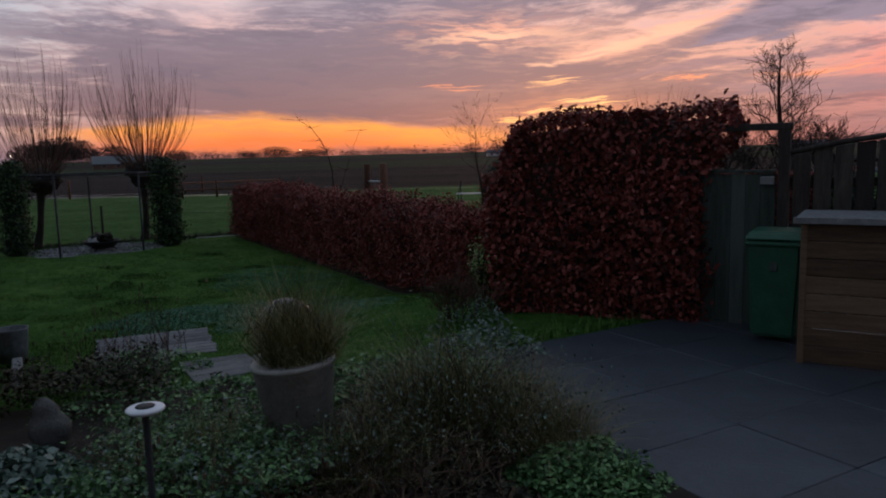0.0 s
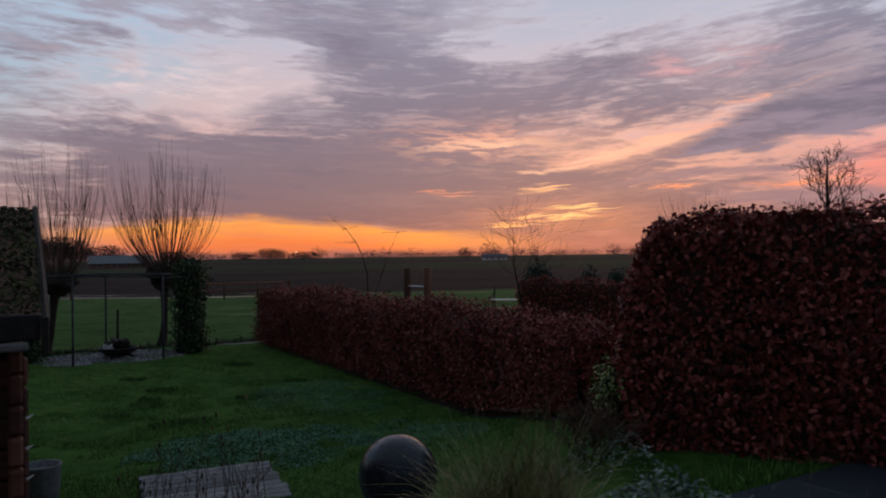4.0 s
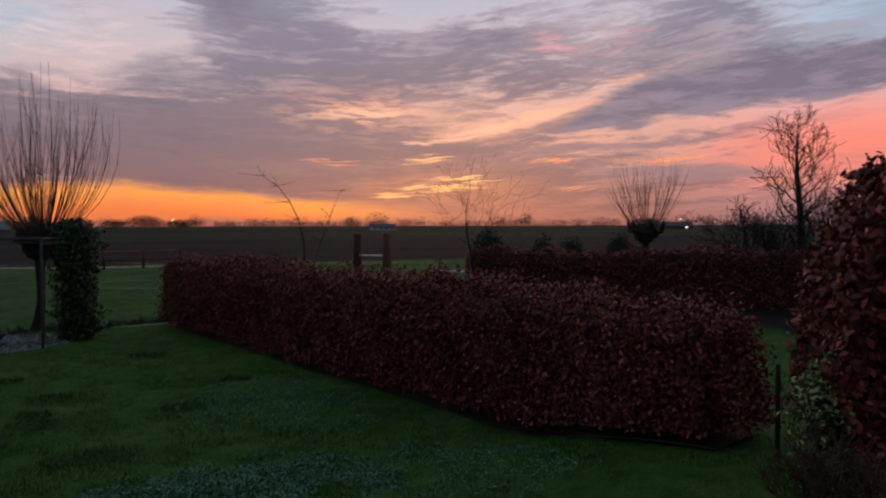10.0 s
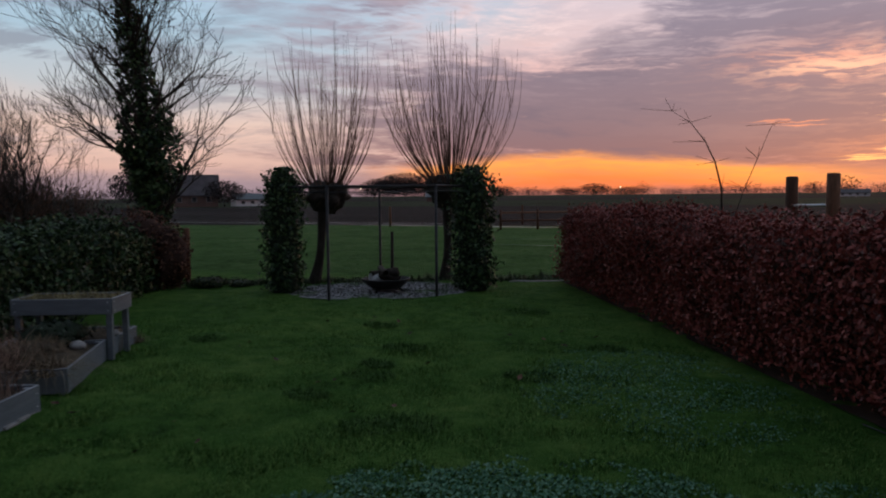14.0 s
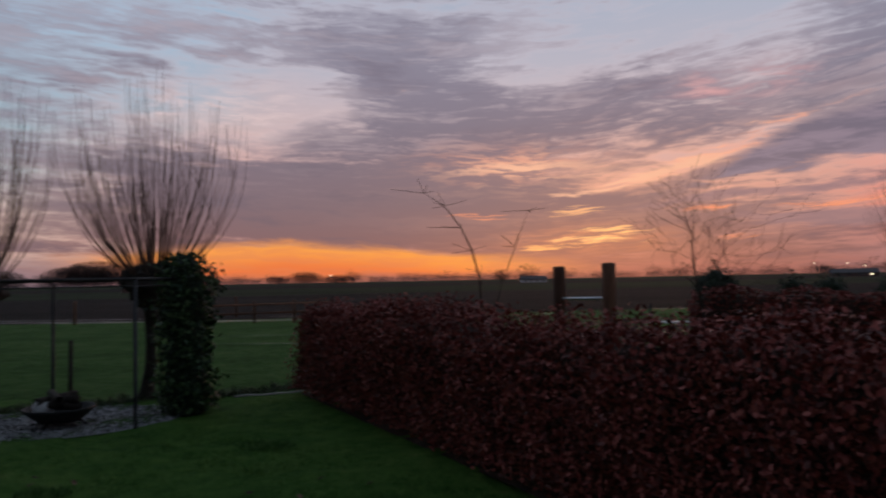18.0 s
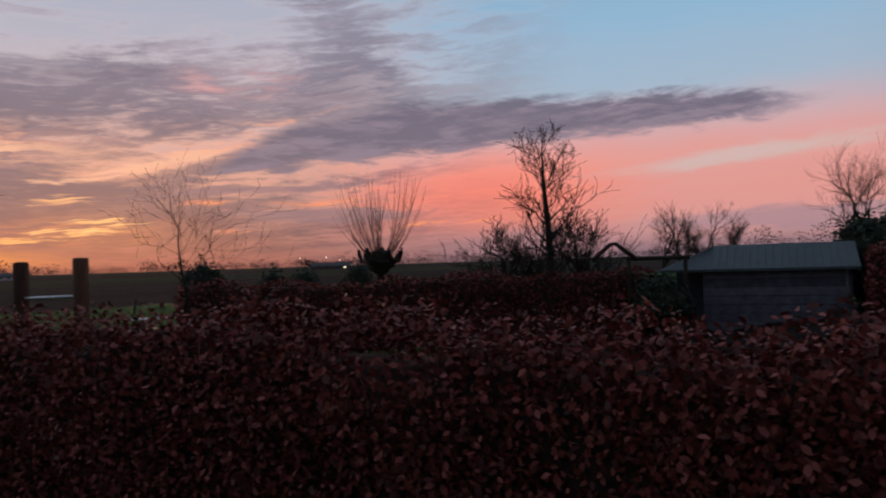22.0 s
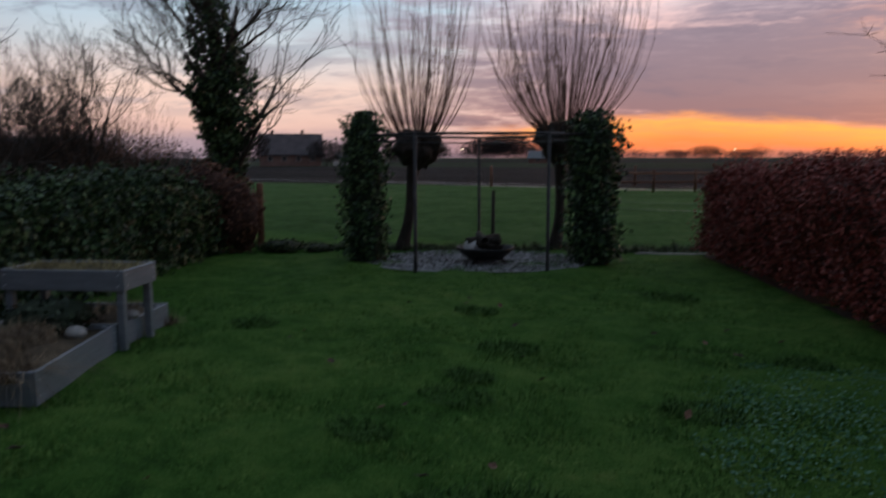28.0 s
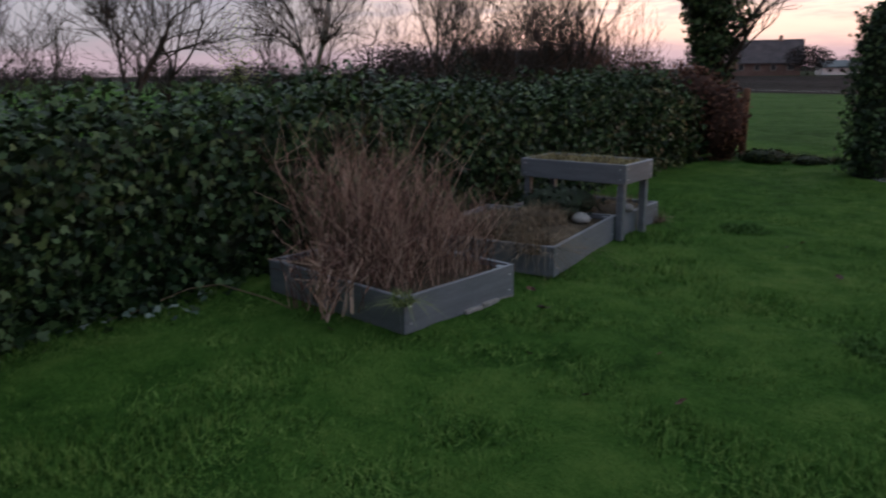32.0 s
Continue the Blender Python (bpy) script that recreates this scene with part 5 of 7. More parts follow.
def storage_box():
    f = Vector((0.86, -0.51, 0))
    t = thing("storage_box", pose(2.84, 5.92, 0, 0, 0, math.degrees(math.atan2(f.y, f.x))), "brown larch storage box with a grey felt lid", "box")
    L, D, H = 1.9, 0.75, 1.18
    for k in range(8):
        z0, z1 = 0.03 + k * 0.1435, 0.03 + k * 0.1435 + 0.1375
        bm = bmesh.new()
        block(bm, 0.03, L, 0.0, 0.022, z0, z1, 0.005)
        part("front_board", bm, M_LARCH, t)
        bm = bmesh.new()
        block(bm, 0.03, 0.052, 0.024, D, z0, z1, 0.005)
        part("side_board", bm, M_LARCH, t)
    for x, y in ((0, -0.006), (0, D - 0.04), (L - 0.05, -0.006)):
        bm = bmesh.new()
        block(bm, x, x + 0.05, y, y + 0.05, 0, H, 0.005)
        part("corner_post", bm, M_LARCH, t)
    bm = bmesh.new()
    block(bm, -0.05, L + 0.05, -0.06, D + 0.03, H + 0.01, H + 0.04, 0.008)
    part("lid", bm, M_FELT, t, "grey felt-covered lid")
    bm = bmesh.new()
    block(bm, -0.055, L + 0.05, -0.068, -0.06, H - 0.005, H + 0.045, 0.002)
    part("drip_edge", bm, M_LEAD, t, "pale metal drip edge")


storage_box()


def wheelie_bin():
    t = thing("wheelie_bin", pose(3.03, 6.76, 0, 0, 0, -30) @ Matrix.Diagonal((0.9, 0.95, 1.0, 1.0)), "green plastic wheeled bin with a closed lid", "bin")
    bm = bmesh.new()
    r = bmesh.ops.create_cube(bm, size=1.0)
    for v in r["verts"]:
        k = 0.42 if v.co.z < 0 else 0.5
        v.co = Vector((v.co.x * 2 * 0.25 * k / 0.5, v.co.y * 2 * 0.28 * k / 0.5, 0.06 if v.co.z < 0 else 0.94))
    bmesh.ops.bevel(bm, geom=bm.edges[:], offset=0.03, segments=3, affect="EDGES")
    part("body", bm, M_BIN, t, shade=False)
    bm = bmesh.new()
    block(bm, -0.27, 0.27, -0.30, 0.30, 0.90, 0.945, 0.015)
    part("rim", bm, M_BIN, t)
    bm = bmesh.new()
    r = bmesh.ops.create_cube(bm, size=1.0)
    for v in r["verts"]:
        v.co = Vector((v.co.x * (0.57 if v.co.z < 0 else 0.48), v.co.y * (0.63 if v.co.z < 0 else 0.5), 0.955 if v.co.z < 0 else 1.03))
    bmesh.ops.bevel(bm, geom=bm.edges[:], offset=0.02, segments=3, affect="EDGES")
    part("lid", bm, M_BIN, t)
    put("handle", tubes("handle", [[(-0.2, 0.33, 0.97, 0.016), (0.2, 0.33, 0.97, 0.016)]], M_BIN, 8), t)
    for x in (-0.23, 0.23):
        wv = put("wheel", lathe([(0.03, -0.025), (0.1, -0.025), (0.11, 0.0), (0.1, 0.025), (0.03, 0.025)], 18, M_BLACK, "wheel"), t, at=pose(x, 0.25, 0.11, 0, 90, 0))
    bm = bmesh.new()
    block(bm, -0.035, 0.035, -0.285, -0.262, 0.68, 0.76, 0.004)
    part("emblem", bm, M_GATE, t, "pale embossed emblem")


wheelie_bin()

# ---------------------------------------------------------------- planting bed
M_STRAW = material("dry_grass", three((.085, .066, .026), (.19, .155, .062), (.34, .29, .14)), 4, 0.8, 0, 0, island=0.8)
M_STALK = material("dry_stalk", three((.09, .045, .036), (.27, .155, .118), (.46, .31, .24)), 4, 0.85, 0, 0, island=0.8)
M_GREEN = material("bed_leaf", three((.03, .085, .024), (.075, .18, .052), (.17, .30, .11)), 3, 0.5, 0, 0, island=0.8)
M_PALE = material("dewy_leaf", three((.045, .08, .058), (.09, .138, .105), (.185, .24, .20)), 3, 0.5, 0, 0, island=0.8)
M_BLADE = material("grass_blade", three((.027, .076, .014), (.070, .166, .031), (.15, .25, .06)), 2, 0.85, 0, 0, island=0.7, spec=0.08)
M_RIM = material("pot_rim", three((.30, .29, .27), (.42, .40, .37), (.55, .53, .50)), 11, 0.7, 0, 0.3)


def blades(centres, lengths, spread, width, rng, droop=0.5):
    """Arching blades, three quads each, as an array of quads."""
    n = len(centres)
    a = rng.uniform(0, 2 * math.pi, n)
    d = np.stack([np.cos(a), np.sin(a), np.zeros(n)], 1)
    side = np.stack([-np.sin(a), np.cos(a), np.zeros(n)], 1)
    s = np.abs(rng.normal(0, spread, n))[:, None]
    L = lengths[:, None]
    pts = []
    for u in (0, 0.35, 0.7, 1.0):
        pts.append(centres + d * s * L * (u ** 1.6) + np.array([0, 0, 1.0]) * L * (u - droop * s * u ** 3 * 0.8))
    ws = [1.0, 0.85, 0.55, 0.12]
    q = []
    for i in range(3):
        q.append(np.stack([pts[i] - side * width * ws[i], pts[i] + side * width * ws[i], pts[i + 1] + side * width * ws[i + 1], pts[i + 1] - side * width * ws[i + 1]], 1))
    return np.stack(q, 1).reshape(-1, 4, 3)


def strips(name, quads, mat):
    """Blades of three quads each, welded so that each blade is one island."""
    q = quads.reshape(-1, 3, 4, 3)
    n = len(q)
    vs = np.concatenate([q[:, 0, 0:2], q[:, 0, [3, 2]], q[:, 1, [3, 2]], q[:, 2, [3, 2]]], 1)      # 8 corners a blade
    me = bpy.data.meshes.new(name)
    me.vertices.add(n * 8)
    me.vertices.foreach_set("co", np.ascontiguousarray(vs, dtype=np.float32).ravel())
    idx = np.array([0, 1, 3, 2, 2, 3, 5, 4, 4, 5, 7, 6])
    loops = (np.arange(n)[:, None] * 8 + idx).astype(np.int32).ravel()
    me.loops.add(len(loops))
    me.loops.foreach_set("vertex_index", loops)
    me.polygons.add(n * 3)
    me.polygons.foreach_set("loop_start", np.arange(0, n * 12, 4, dtype=np.int32))
    me.materials.append(mat)
    me.update(calc_edges=True)
    me.validate()
    return me


def grass_clump(name, x, y, r, n, h, label, seed, mat=None, z=None, spread=0.5, parent=None):
    rng = np.random.default_rng(seed)
    a, rr = rng.uniform(0, 2 * math.pi, n), r * 0.6 * np.sqrt(rng.uniform(0, 1, n))
    P = np.stack([rr * np.cos(a), rr * np.sin(a), np.zeros(n)], 1)
    me = strips("blades", blades(P, rng.uniform(0.3, 1.1, n) * h, spread, 0.0028, rng, 0.6), mat or M_STRAW)
    t = thing(name, Matrix.Translation((x, y, gz(x, y) if z is None else z)), label, "grass")
    put("blade_tuft", me, t)
    return t


M_POT = material("beige_pot", three((.085, .078, .066), (.135, .122, .106), (.20, .185, .16)), 7, 0.75, 0, 0.3)


def fluffy_clump(x, y, r, n, h, label, seed, seeds=900, mats=None, z=None, leaf=0.016, open_out=1.0):
    """A domed, tousled clump: bent blades lean out from its middle and carry small pale leaves and seed heads."""
    rng = np.random.default_rng(seed)
    t = thing("ornamental_grass", Matrix.Translation((x, y, gz(x, y) if z is None else z)), label, "grass")
    tips = []
    for mat, share, nm in mats:
        m = int(n * share)
        a, rr = rng.uniform(0, 2 * math.pi, m), r * np.sqrt(rng.uniform(0, 1, m))
        base = np.stack([rr * np.cos(a), rr * np.sin(a), np.zeros(m)], 1) * 0.6
        dirn = a + rng.normal(0, 0.9, m)
        out = (0.15 + 0.75 * rr / r) * rng.uniform(0.3, 1.4, m) * open_out
        L = h * rng.uniform(0.35, 1.08, m) * (1.0 - 0.25 * (rr / r) ** 2) * (0.85 + 0.22 * np.sin(dirn * 3 + seed) + 0.16 * np.sin(dirn * 7 + 2 * seed))
        d = np.stack([np.cos(dirn), np.sin(dirn), np.zeros(m)], 1)
        sd = np.stack([-np.sin(dirn), np.cos(dirn), np.zeros(m)], 1)
        wob, kink = rng.normal(0, 0.16, (m, 1)), rng.normal(0, 0.12, m)
        pts = []
        for u in (0.0, 0.4, 0.75, 1.0):
            pts.append(base + d * (out * L * u ** 1.7)[:, None] + sd * wob * (L * math.sin(u * 4))[:, None] + np.array([0, 0, 1.0]) * (L * (u - 0.45 * out * u ** 2.6 + kink * u ** 3))[:, None])
        w, ws, q = 0.0022, (1.0, 0.9, 0.6, 0.15), []
        for i in range(3):
            q.append(np.stack([pts[i] - sd * w * ws[i], pts[i] + sd * w * ws[i], pts[i + 1] + sd * w * ws[i + 1], pts[i + 1] - sd * w * ws[i + 1]], 1))
        put(nm, strips(nm, np.stack(q, 1).reshape(-1, 4, 3), mat), t)
        tips += [pts[3], pts[2]]
    tips = np.concatenate(tips)
    if seeds:
        P = tips[rng.integers(0, len(tips), seeds)] + rng.normal(0, 0.025, (seeds, 3))
        P[:, 2] = np.maximum(P[:, 2], 0.02)
        put("seed_heads", soup("seed_heads", leaf_quads(P, rng.normal(0, 1, P.shape), leaf, rng, 0.3, 0.0, OVAL), 6, M_PALE), t, "tiny pale seed heads and leaves")
    return t


def plant_pot():
    z = gz(-0.93, 4.36)
    t = thing("plant_pot", pose(-0.93, 4.36, z - 0.02, 0, -4, 0), "round beige plant pot leaning a little in the bed", "pot")
    put("body", lathe([(0.175, 0.0), (0.185, 0.02), (0.215, 0.30), (0.245, 0.56), (0.248, 0.585), (0.225, 0.585), (0.215, 0.50)], 40, M_POT, "body"), t)
    # rim given a paler colour than the body for the light it catches
    put("rim", lathe([(0.222, 0.575), (0.250, 0.575), (0.258, 0.588), (0.256, 0.602), (0.240, 0.608), (0.222, 0.60)], 40, M_RIM, "rim"), t, "pale rim, coloured as catching the light")
    put("soil_fill", lathe([(0.222, 0.50), (0.215, 0.53), (0.15, 0.55), (0.02, 0.56)], 24, M_SOIL, "soil_fill"), t)
    fluffy_clump(-0.94, 4.38, 0.31, 2100, 0.72, "feathery straw-coloured grass growing in the pot", 201, 260, [(M_STRAW, 0.75, "dry_blades"), (M_LIME, 0.25, "green_blades")], z + 0.50, 0.012, 0.85)


plant_pot()
MIX = [(M_STRAW, 0.55, "dry_blades"), (M_LIME, 0.25, "green_blades"), (M_STALK, 0.2, "brown_stems")]
M_UMBER = material("umber_stem", three((.035, .020, .014), (.075, .045, .030), (.13, .085, .055)), 4, 0.85, 0, 0, island=0.8)
SHRUBBY = [(M_STRAW, 0.30, "dry_blades"), (M_LIME, 0.30, "green_blades"), (M_UMBER, 0.40, "brown_stems")]
fluffy_clump(0.0, 4.5, 0.80, 5200, 0.80, "large tousled clump of dry ornamental grass with pale leaves", 202, 3600, SHRUBBY, leaf=0.020)
fluffy_clump(0.50, 4.25, 0.55, 2600, 0.55, "tousled clump of dry ornamental grass by the paving", 203, 1100, MIX)
fluffy_clump(-0.45, 3.95, 0.5, 1800, 0.50, "low clump of half-green grass in the bed", 204, 800, SHRUBBY, leaf=0.020)
fluffy_clump(-1.45, 4.0, 0.5, 1300, 0.42, "low clump of half-green grass in the bed", 205, 700, [(M_LIME, 0.6, "green_blades"), (M_STRAW, 0.4, "dry_blades")])


def frond_plant(x, y, r, n, h, label, seed, mats, leaf=0.03):
    """A plant of arching fronds, each a stalk with leaflets in pairs."""
    rng = np.random.default_rng(seed)
    t = thing("fern_like_plant", Matrix.Translation((x, y, gz(x, y))), label, "plant")
    lines, P, N = [], [], []
    for i in range(n):
        a, q = rng.uniform(0, 2 * math.pi), r * 0.5 * math.sqrt(rng.uniform(0, 1))
        bx, by = q * math.cos(a), q * math.sin(a)
        a += rng.normal(0, 0.8)
        L, out = h * rng.uniform(0.6, 1.25), rng.uniform(0.35, 1.1)
        pts = [(bx + math.cos(a) * out * L * u ** 1.4, by + math.sin(a) * out * L * u ** 1.4, L * (u - 0.42 * out * u ** 2.4), 0.003 * (1.1 - u)) for u in np.linspace(0, 1, 7)]
        lines.append(pts)
        for k, p in enumerate(pts[1:]):
            for sgn in (-1, 1):
                o = 0.028 * (1.2 - k / 7)
                P.append((p[0] - math.sin(a) * o * sgn, p[1] + math.cos(a) * o * sgn, p[2] + rng.normal(0, 0.01)))
                N.append((0.3 * math.cos(a), 0.3 * math.sin(a), 1.0))
    tagged(put("stalk_mass", tubes("stalk_mass", lines, mats[0], 3), t), kind="stuff")
    P, N = np.array(P), np.array(N)
    cut = rng.uniform(0, 1, len(P)) < 0.72
    for sel, mat, nm in ((cut, mats[0], "leaf_mass"), (~cut, mats[1], "pale_leaf_mass")):
        tagged(put(nm, soup(nm, leaf_quads(P[sel], N[sel], leaf, rng, 0.45, 0.2, OVAL), 6, mat), t), kind="stuff")


M_WILT = material("wilted_leaf", three((.022, .018, .012), (.05, .042, .028), (.11, .10, .06)), 3, 0.75, 0, 0, island=0.9)
M_LITTER = material("leaf_litter", three((.020, .012, .008), (.05, .028, .017), (.11, .065, .04)), 3, 0.8, 0, 0, island=0.9)
M_CLOVER = material("clover_leaf", three((.040, .115, .060), (.085, .195, .115), (.16, .29, .19)), 3, 0.75, 0, 0, island=0.45, spec=0.1)


def leafy(name, x, y, w, d, h, n, leaf, mat, label, seed, turn=0.0):
    """A low patch of leaves, thicker in the middle, over short stalks."""
    rng = np.random.default_rng(seed)
    a, r = rng.uniform(0, 2 * math.pi, n), np.sqrt(rng.uniform(0, 1, n))
    px, py = r * np.cos(a) * w / 2, r * np.sin(a) * d / 2
    c, s = math.cos(turn), math.sin(turn)
    px, py = c * px - s * py, s * px + c * py
    keep = np.array([noise.noise(Vector((u * 1.8 + seed, v * 1.8, 4))) + 0.5 * noise.noise(Vector((u * 5, v * 5 + seed, 4))) for u, v in zip(px, py)]) * 1.3 + 1.0 - r ** 2 * 0.9 > rng.uniform(0, 0.5, n)
    a, r, px, py = a[keep], r[keep], px[keep], py[keep]
    n = len(px)
    lump = np.array([0.6 + 0.8 * noise.noise(Vector((u * 3 + seed, v * 3, 0))) for u, v in zip(px, py)])
    z = h * np.clip((1 - r ** 3) * (0.45 + lump * 0.6), 0.06, 1.3) * rng.uniform(0.45, 1.0, n)
    gzs = height(px + x, py + y) - gz(x, y)
    P = np.stack([px, py, z + gzs], 1)
    t = thing(name, Matrix.Translation((x, y, gz(x, y))), label, "plant", kind="stuff")
    put("leaf_mass", soup("leaf_mass", leaf_quads(P, np.tile([0, 0, 1.0], (n, 1)), leaf, rng, 0.55, 0.0, OVAL), 6, mat), t)
    return t


for i, (x, y, r, n, h) in enumerate([(-1.42, 4.05, 0.44, 230, 0.34), (-1.12, 3.75, 0.44, 220, 0.32), (-1.75, 3.75, 0.42, 220, 0.30), (-1.50, 3.45, 0.42, 200, 0.28), (-1.30, 4.65, 0.38, 90, 0.30), (-0.95, 3.95, 0.36, 120, 0.26), (-1.9, 4.4, 0.35, 80, 0.28)]):
    frond_plant(x, y, r, n, h, "arching green plant with small paired leaves in the bed", 240 + i, (M_GREEN, M_PALE), 0.028)
leafy("ground_cover", -2.45, 3.65, 1.3, 1.0, 0.30, 3600, 0.06, M_PALE, "broad pale blue-green leaves at the edge of the bed", 210)
leafy("ground_cover", -2.0, 3.25, 1.5, 1.2, 0.26, 1500, 0.034, M_GREEN, "lush green leafy perennials in the bed", 211)
leafy("ground_cover", -1.2, 3.5, 1.3, 1.1, 0.16, 700, 0.026, M_GREEN, "lush green leafy perennials in the bed", 212)
leafy("ground_cover", 0.74, 3.90, 0.95, 0.85, 0.22, 4600, 0.034, M_GREEN, "low green creeping plants spilling onto the paving", 213)
leafy("ground_cover", -2.95, 5.75, 2.5, 1.1, 0.48, 5200, 0.036, M_WILT, "dark wilted perennials with curled brown leaves", 207)
leafy("ground_cover", -2.75, 6.25, 0.8, 0.7, 0.36, 1500, 0.05, M_GREEN, "upright green leafy perennial by the planks", 208)
leafy("ground_cover", -0.75, 3.45, 2.0, 0.9, 0.09, 2400, 0.040, M_LITTER, "russet dead leaves strewn under the plants", 206)
leafy("ground_cover", -0.2, 3.55, 1.5, 0.8, 0.10, 1500, 0.035, M_WILT, "dead brown leaves lying in the bed", 209)
leafy("ground_cover", -2.2, 5.4, 2.0, 1.4, 0.2, 1300, 0.04, M_GREEN, "low weedy green plants round the planting bed", 214)
leafy("ground_cover", -0.4, 5.6, 2.0, 1.2, 0.26, 2400, 0.05, M_GREEN, "low weedy green plants round the planting bed", 215)
leafy("ground_cover", -3.05, 6.9, 1.5, 1.3, 0.26, 1100, 0.045, M_GREEN, "low weedy green plants round the planting bed", 216)
leafy("ground_cover", 0.25, 6.3, 1.2, 1.0, 0.32, 1500, 0.045, M_PALE, "pale feathery perennial by the paving", 217)
leafy("ground_cover", 0.2, 7.6, 0.9, 0.8, 0.30, 700, 0.03, M_PALE, "grey frosted shrubby plant at the foot of the hedge", 218)
leafy("clover_patch", -3.45, 10.0, 3.0, 2.2, 0.08, 19000, 0.025, M_CLOVER, "pale dewy clover patch in the lawn", 219, 0.5)
leafy("clover_patch", -3.2, 13.2, 2.4, 3.4, 0.05, 9000, 0.021, M_CLOVER, "pale dewy clover patch in the lawn", 220, 0.5)
leafy("clover_patch", -1.6, 10.3, 1.6, 2.4, 0.05, 4600, 0.021, M_CLOVER, "pale dewy clover patch in the lawn", 221, 0.5)
tree(0.1, 7.85, "small grey twiggy shrub in front of the hedges", 222, length=0.22, r=0.010, depth=3, kids=4, multi=9, spread=0.6, name="twiggy_shrub", ratio=0.8)


def dead_stems(x, y, w, d, n, h, label, seed, mat, thick=0.004, heads=True, turn=0.0, z=0.0, lean=0.18, name="dead_stems", tall=0.0):
    rng = np.random.default_rng(seed)
    t = thing(name, Matrix.Translation((x, y, gz(x, y) + z)), label, "plant", kind="stuff")
    lines = []
    c, s = math.cos(turn), math.sin(turn)
    for i in range(n):
        a, b = rng.uniform(-0.5, 0.5) * w, rng.uniform(-0.5, 0.5) * d
        px, py = c * a - s * b, s * a + c * b
        L = h * rng.uniform(0.35, 1.1) * (1 + tall * b / d)
        k = rng.normal(0, lean, 2)
        z0 = gz(px + x, py + y) - gz(x, y)
        ln = [(px + k[0] * L * u ** 1.4, py + k[1] * L * u ** 1.4, z0 + L * u, thick * (1.15 - 0.7 * u)) for u in (0, 0.35, 0.7, 1.0)]
        if rng.uniform() < 0.25:
            v = rng.normal(0, 0.55, 2)
            m = ln[2]
            ln[3] = (m[0] + v[0] * L * 0.3, m[1] + v[1] * L * 0.3, m[2] + L * rng.uniform(-0.12, 0.22), ln[3][3])
        lines.append(ln)
        if heads and rng.uniform() < 0.5:
            e = ln[-1]
            lines.append([(e[0], e[1], e[2] - 0.01, thick * 1.2), (e[0], e[1], e[2] + 0.015, thick * 3.2), (e[0], e[1], e[2] + 0.035, thick)])
        for q in range(2):
            m = ln[2]
            v = rng.normal(0, 0.09, 2)
            lines.append([m, (m[0] + v[0], m[1] + v[1], m[2] + 0.13 * h * 1.3, thick * 0.5)])
    put("stem_mass", tubes("stem_mass", lines, mat, 3), t)


dead_stems(-3.25, 7.15, 1.2, 0.9, 40, 0.80, "dark dead flower stems with seed heads", 231, M_UMBER, 0.0035)
dead_stems(-3.05, 6.2, 1.2, 0.8, 36, 0.5, "dark dead flower stems with seed heads", 232, M_UMBER, 0.003)
dead_stems(-0.6, 3.6, 1.8, 0.6, 150, 0.34, "broken dry stems lying in the bed", 233, M_UMBER, 0.0032, lean=0.8)


def solar_lamp():
    t = thing("solar_lamp", Matrix.Translation((-1.15, 2.64, gz(-1.15, 2.64))), "white disc-shaped solar garden lamp on a dark stake", "lamp")
    put("stake", tubes("stake", [[(0, 0, 0, 0.012), (0, 0, 0.86, 0.014)]], M_BLACK, 8), t)
    put("disc", lathe([(0.02, 0.878), (0.062, 0.882), (0.070, 0.887), (0.070, 0.893), (0.064, 0.897), (0.036, 0.899)], 28, M_WHITE, "disc"), t)
    put("panel", lathe([(0.036, 0.9), (0.034, 0.903), (0.0, 0.9035)], 20, M_BLACK, "panel"), t)


solar_lamp()


M_FIGURE = material("mossy_stone", three((.055, .052, .048), (.10, .095, .09), (.17, .165, .155)), 10, 0.85, 0, 0.6)


def statue():
    bm = bmesh.new()
    bmesh.ops.create_icosphere(bm, subdivisions=4, radius=1)
    for v in bm.verts:
        z = v.co.z
        k = 0.125 * (1.0 - 0.30 * max(0, z)) * (1 - 0.18 * math.exp(-((z - 0.45) / 0.16) ** 2)) * (1 + 0.08 * noise.noise(v.co * 4))
        v.co = Vector((v.co.x * k - 0.03 * max(0, z), v.co.y * k * 0.9, 0.17 + z * 0.19))
    ob = part("stone_figure", bm, M_FIGURE, None, shade=True, at=Matrix.Translation((-2.55, 4.45, gz(-2.55, 4.45))))
    tagged(ob, "plain weathered grey stone garden figure in the bed", "ornament")


statue()


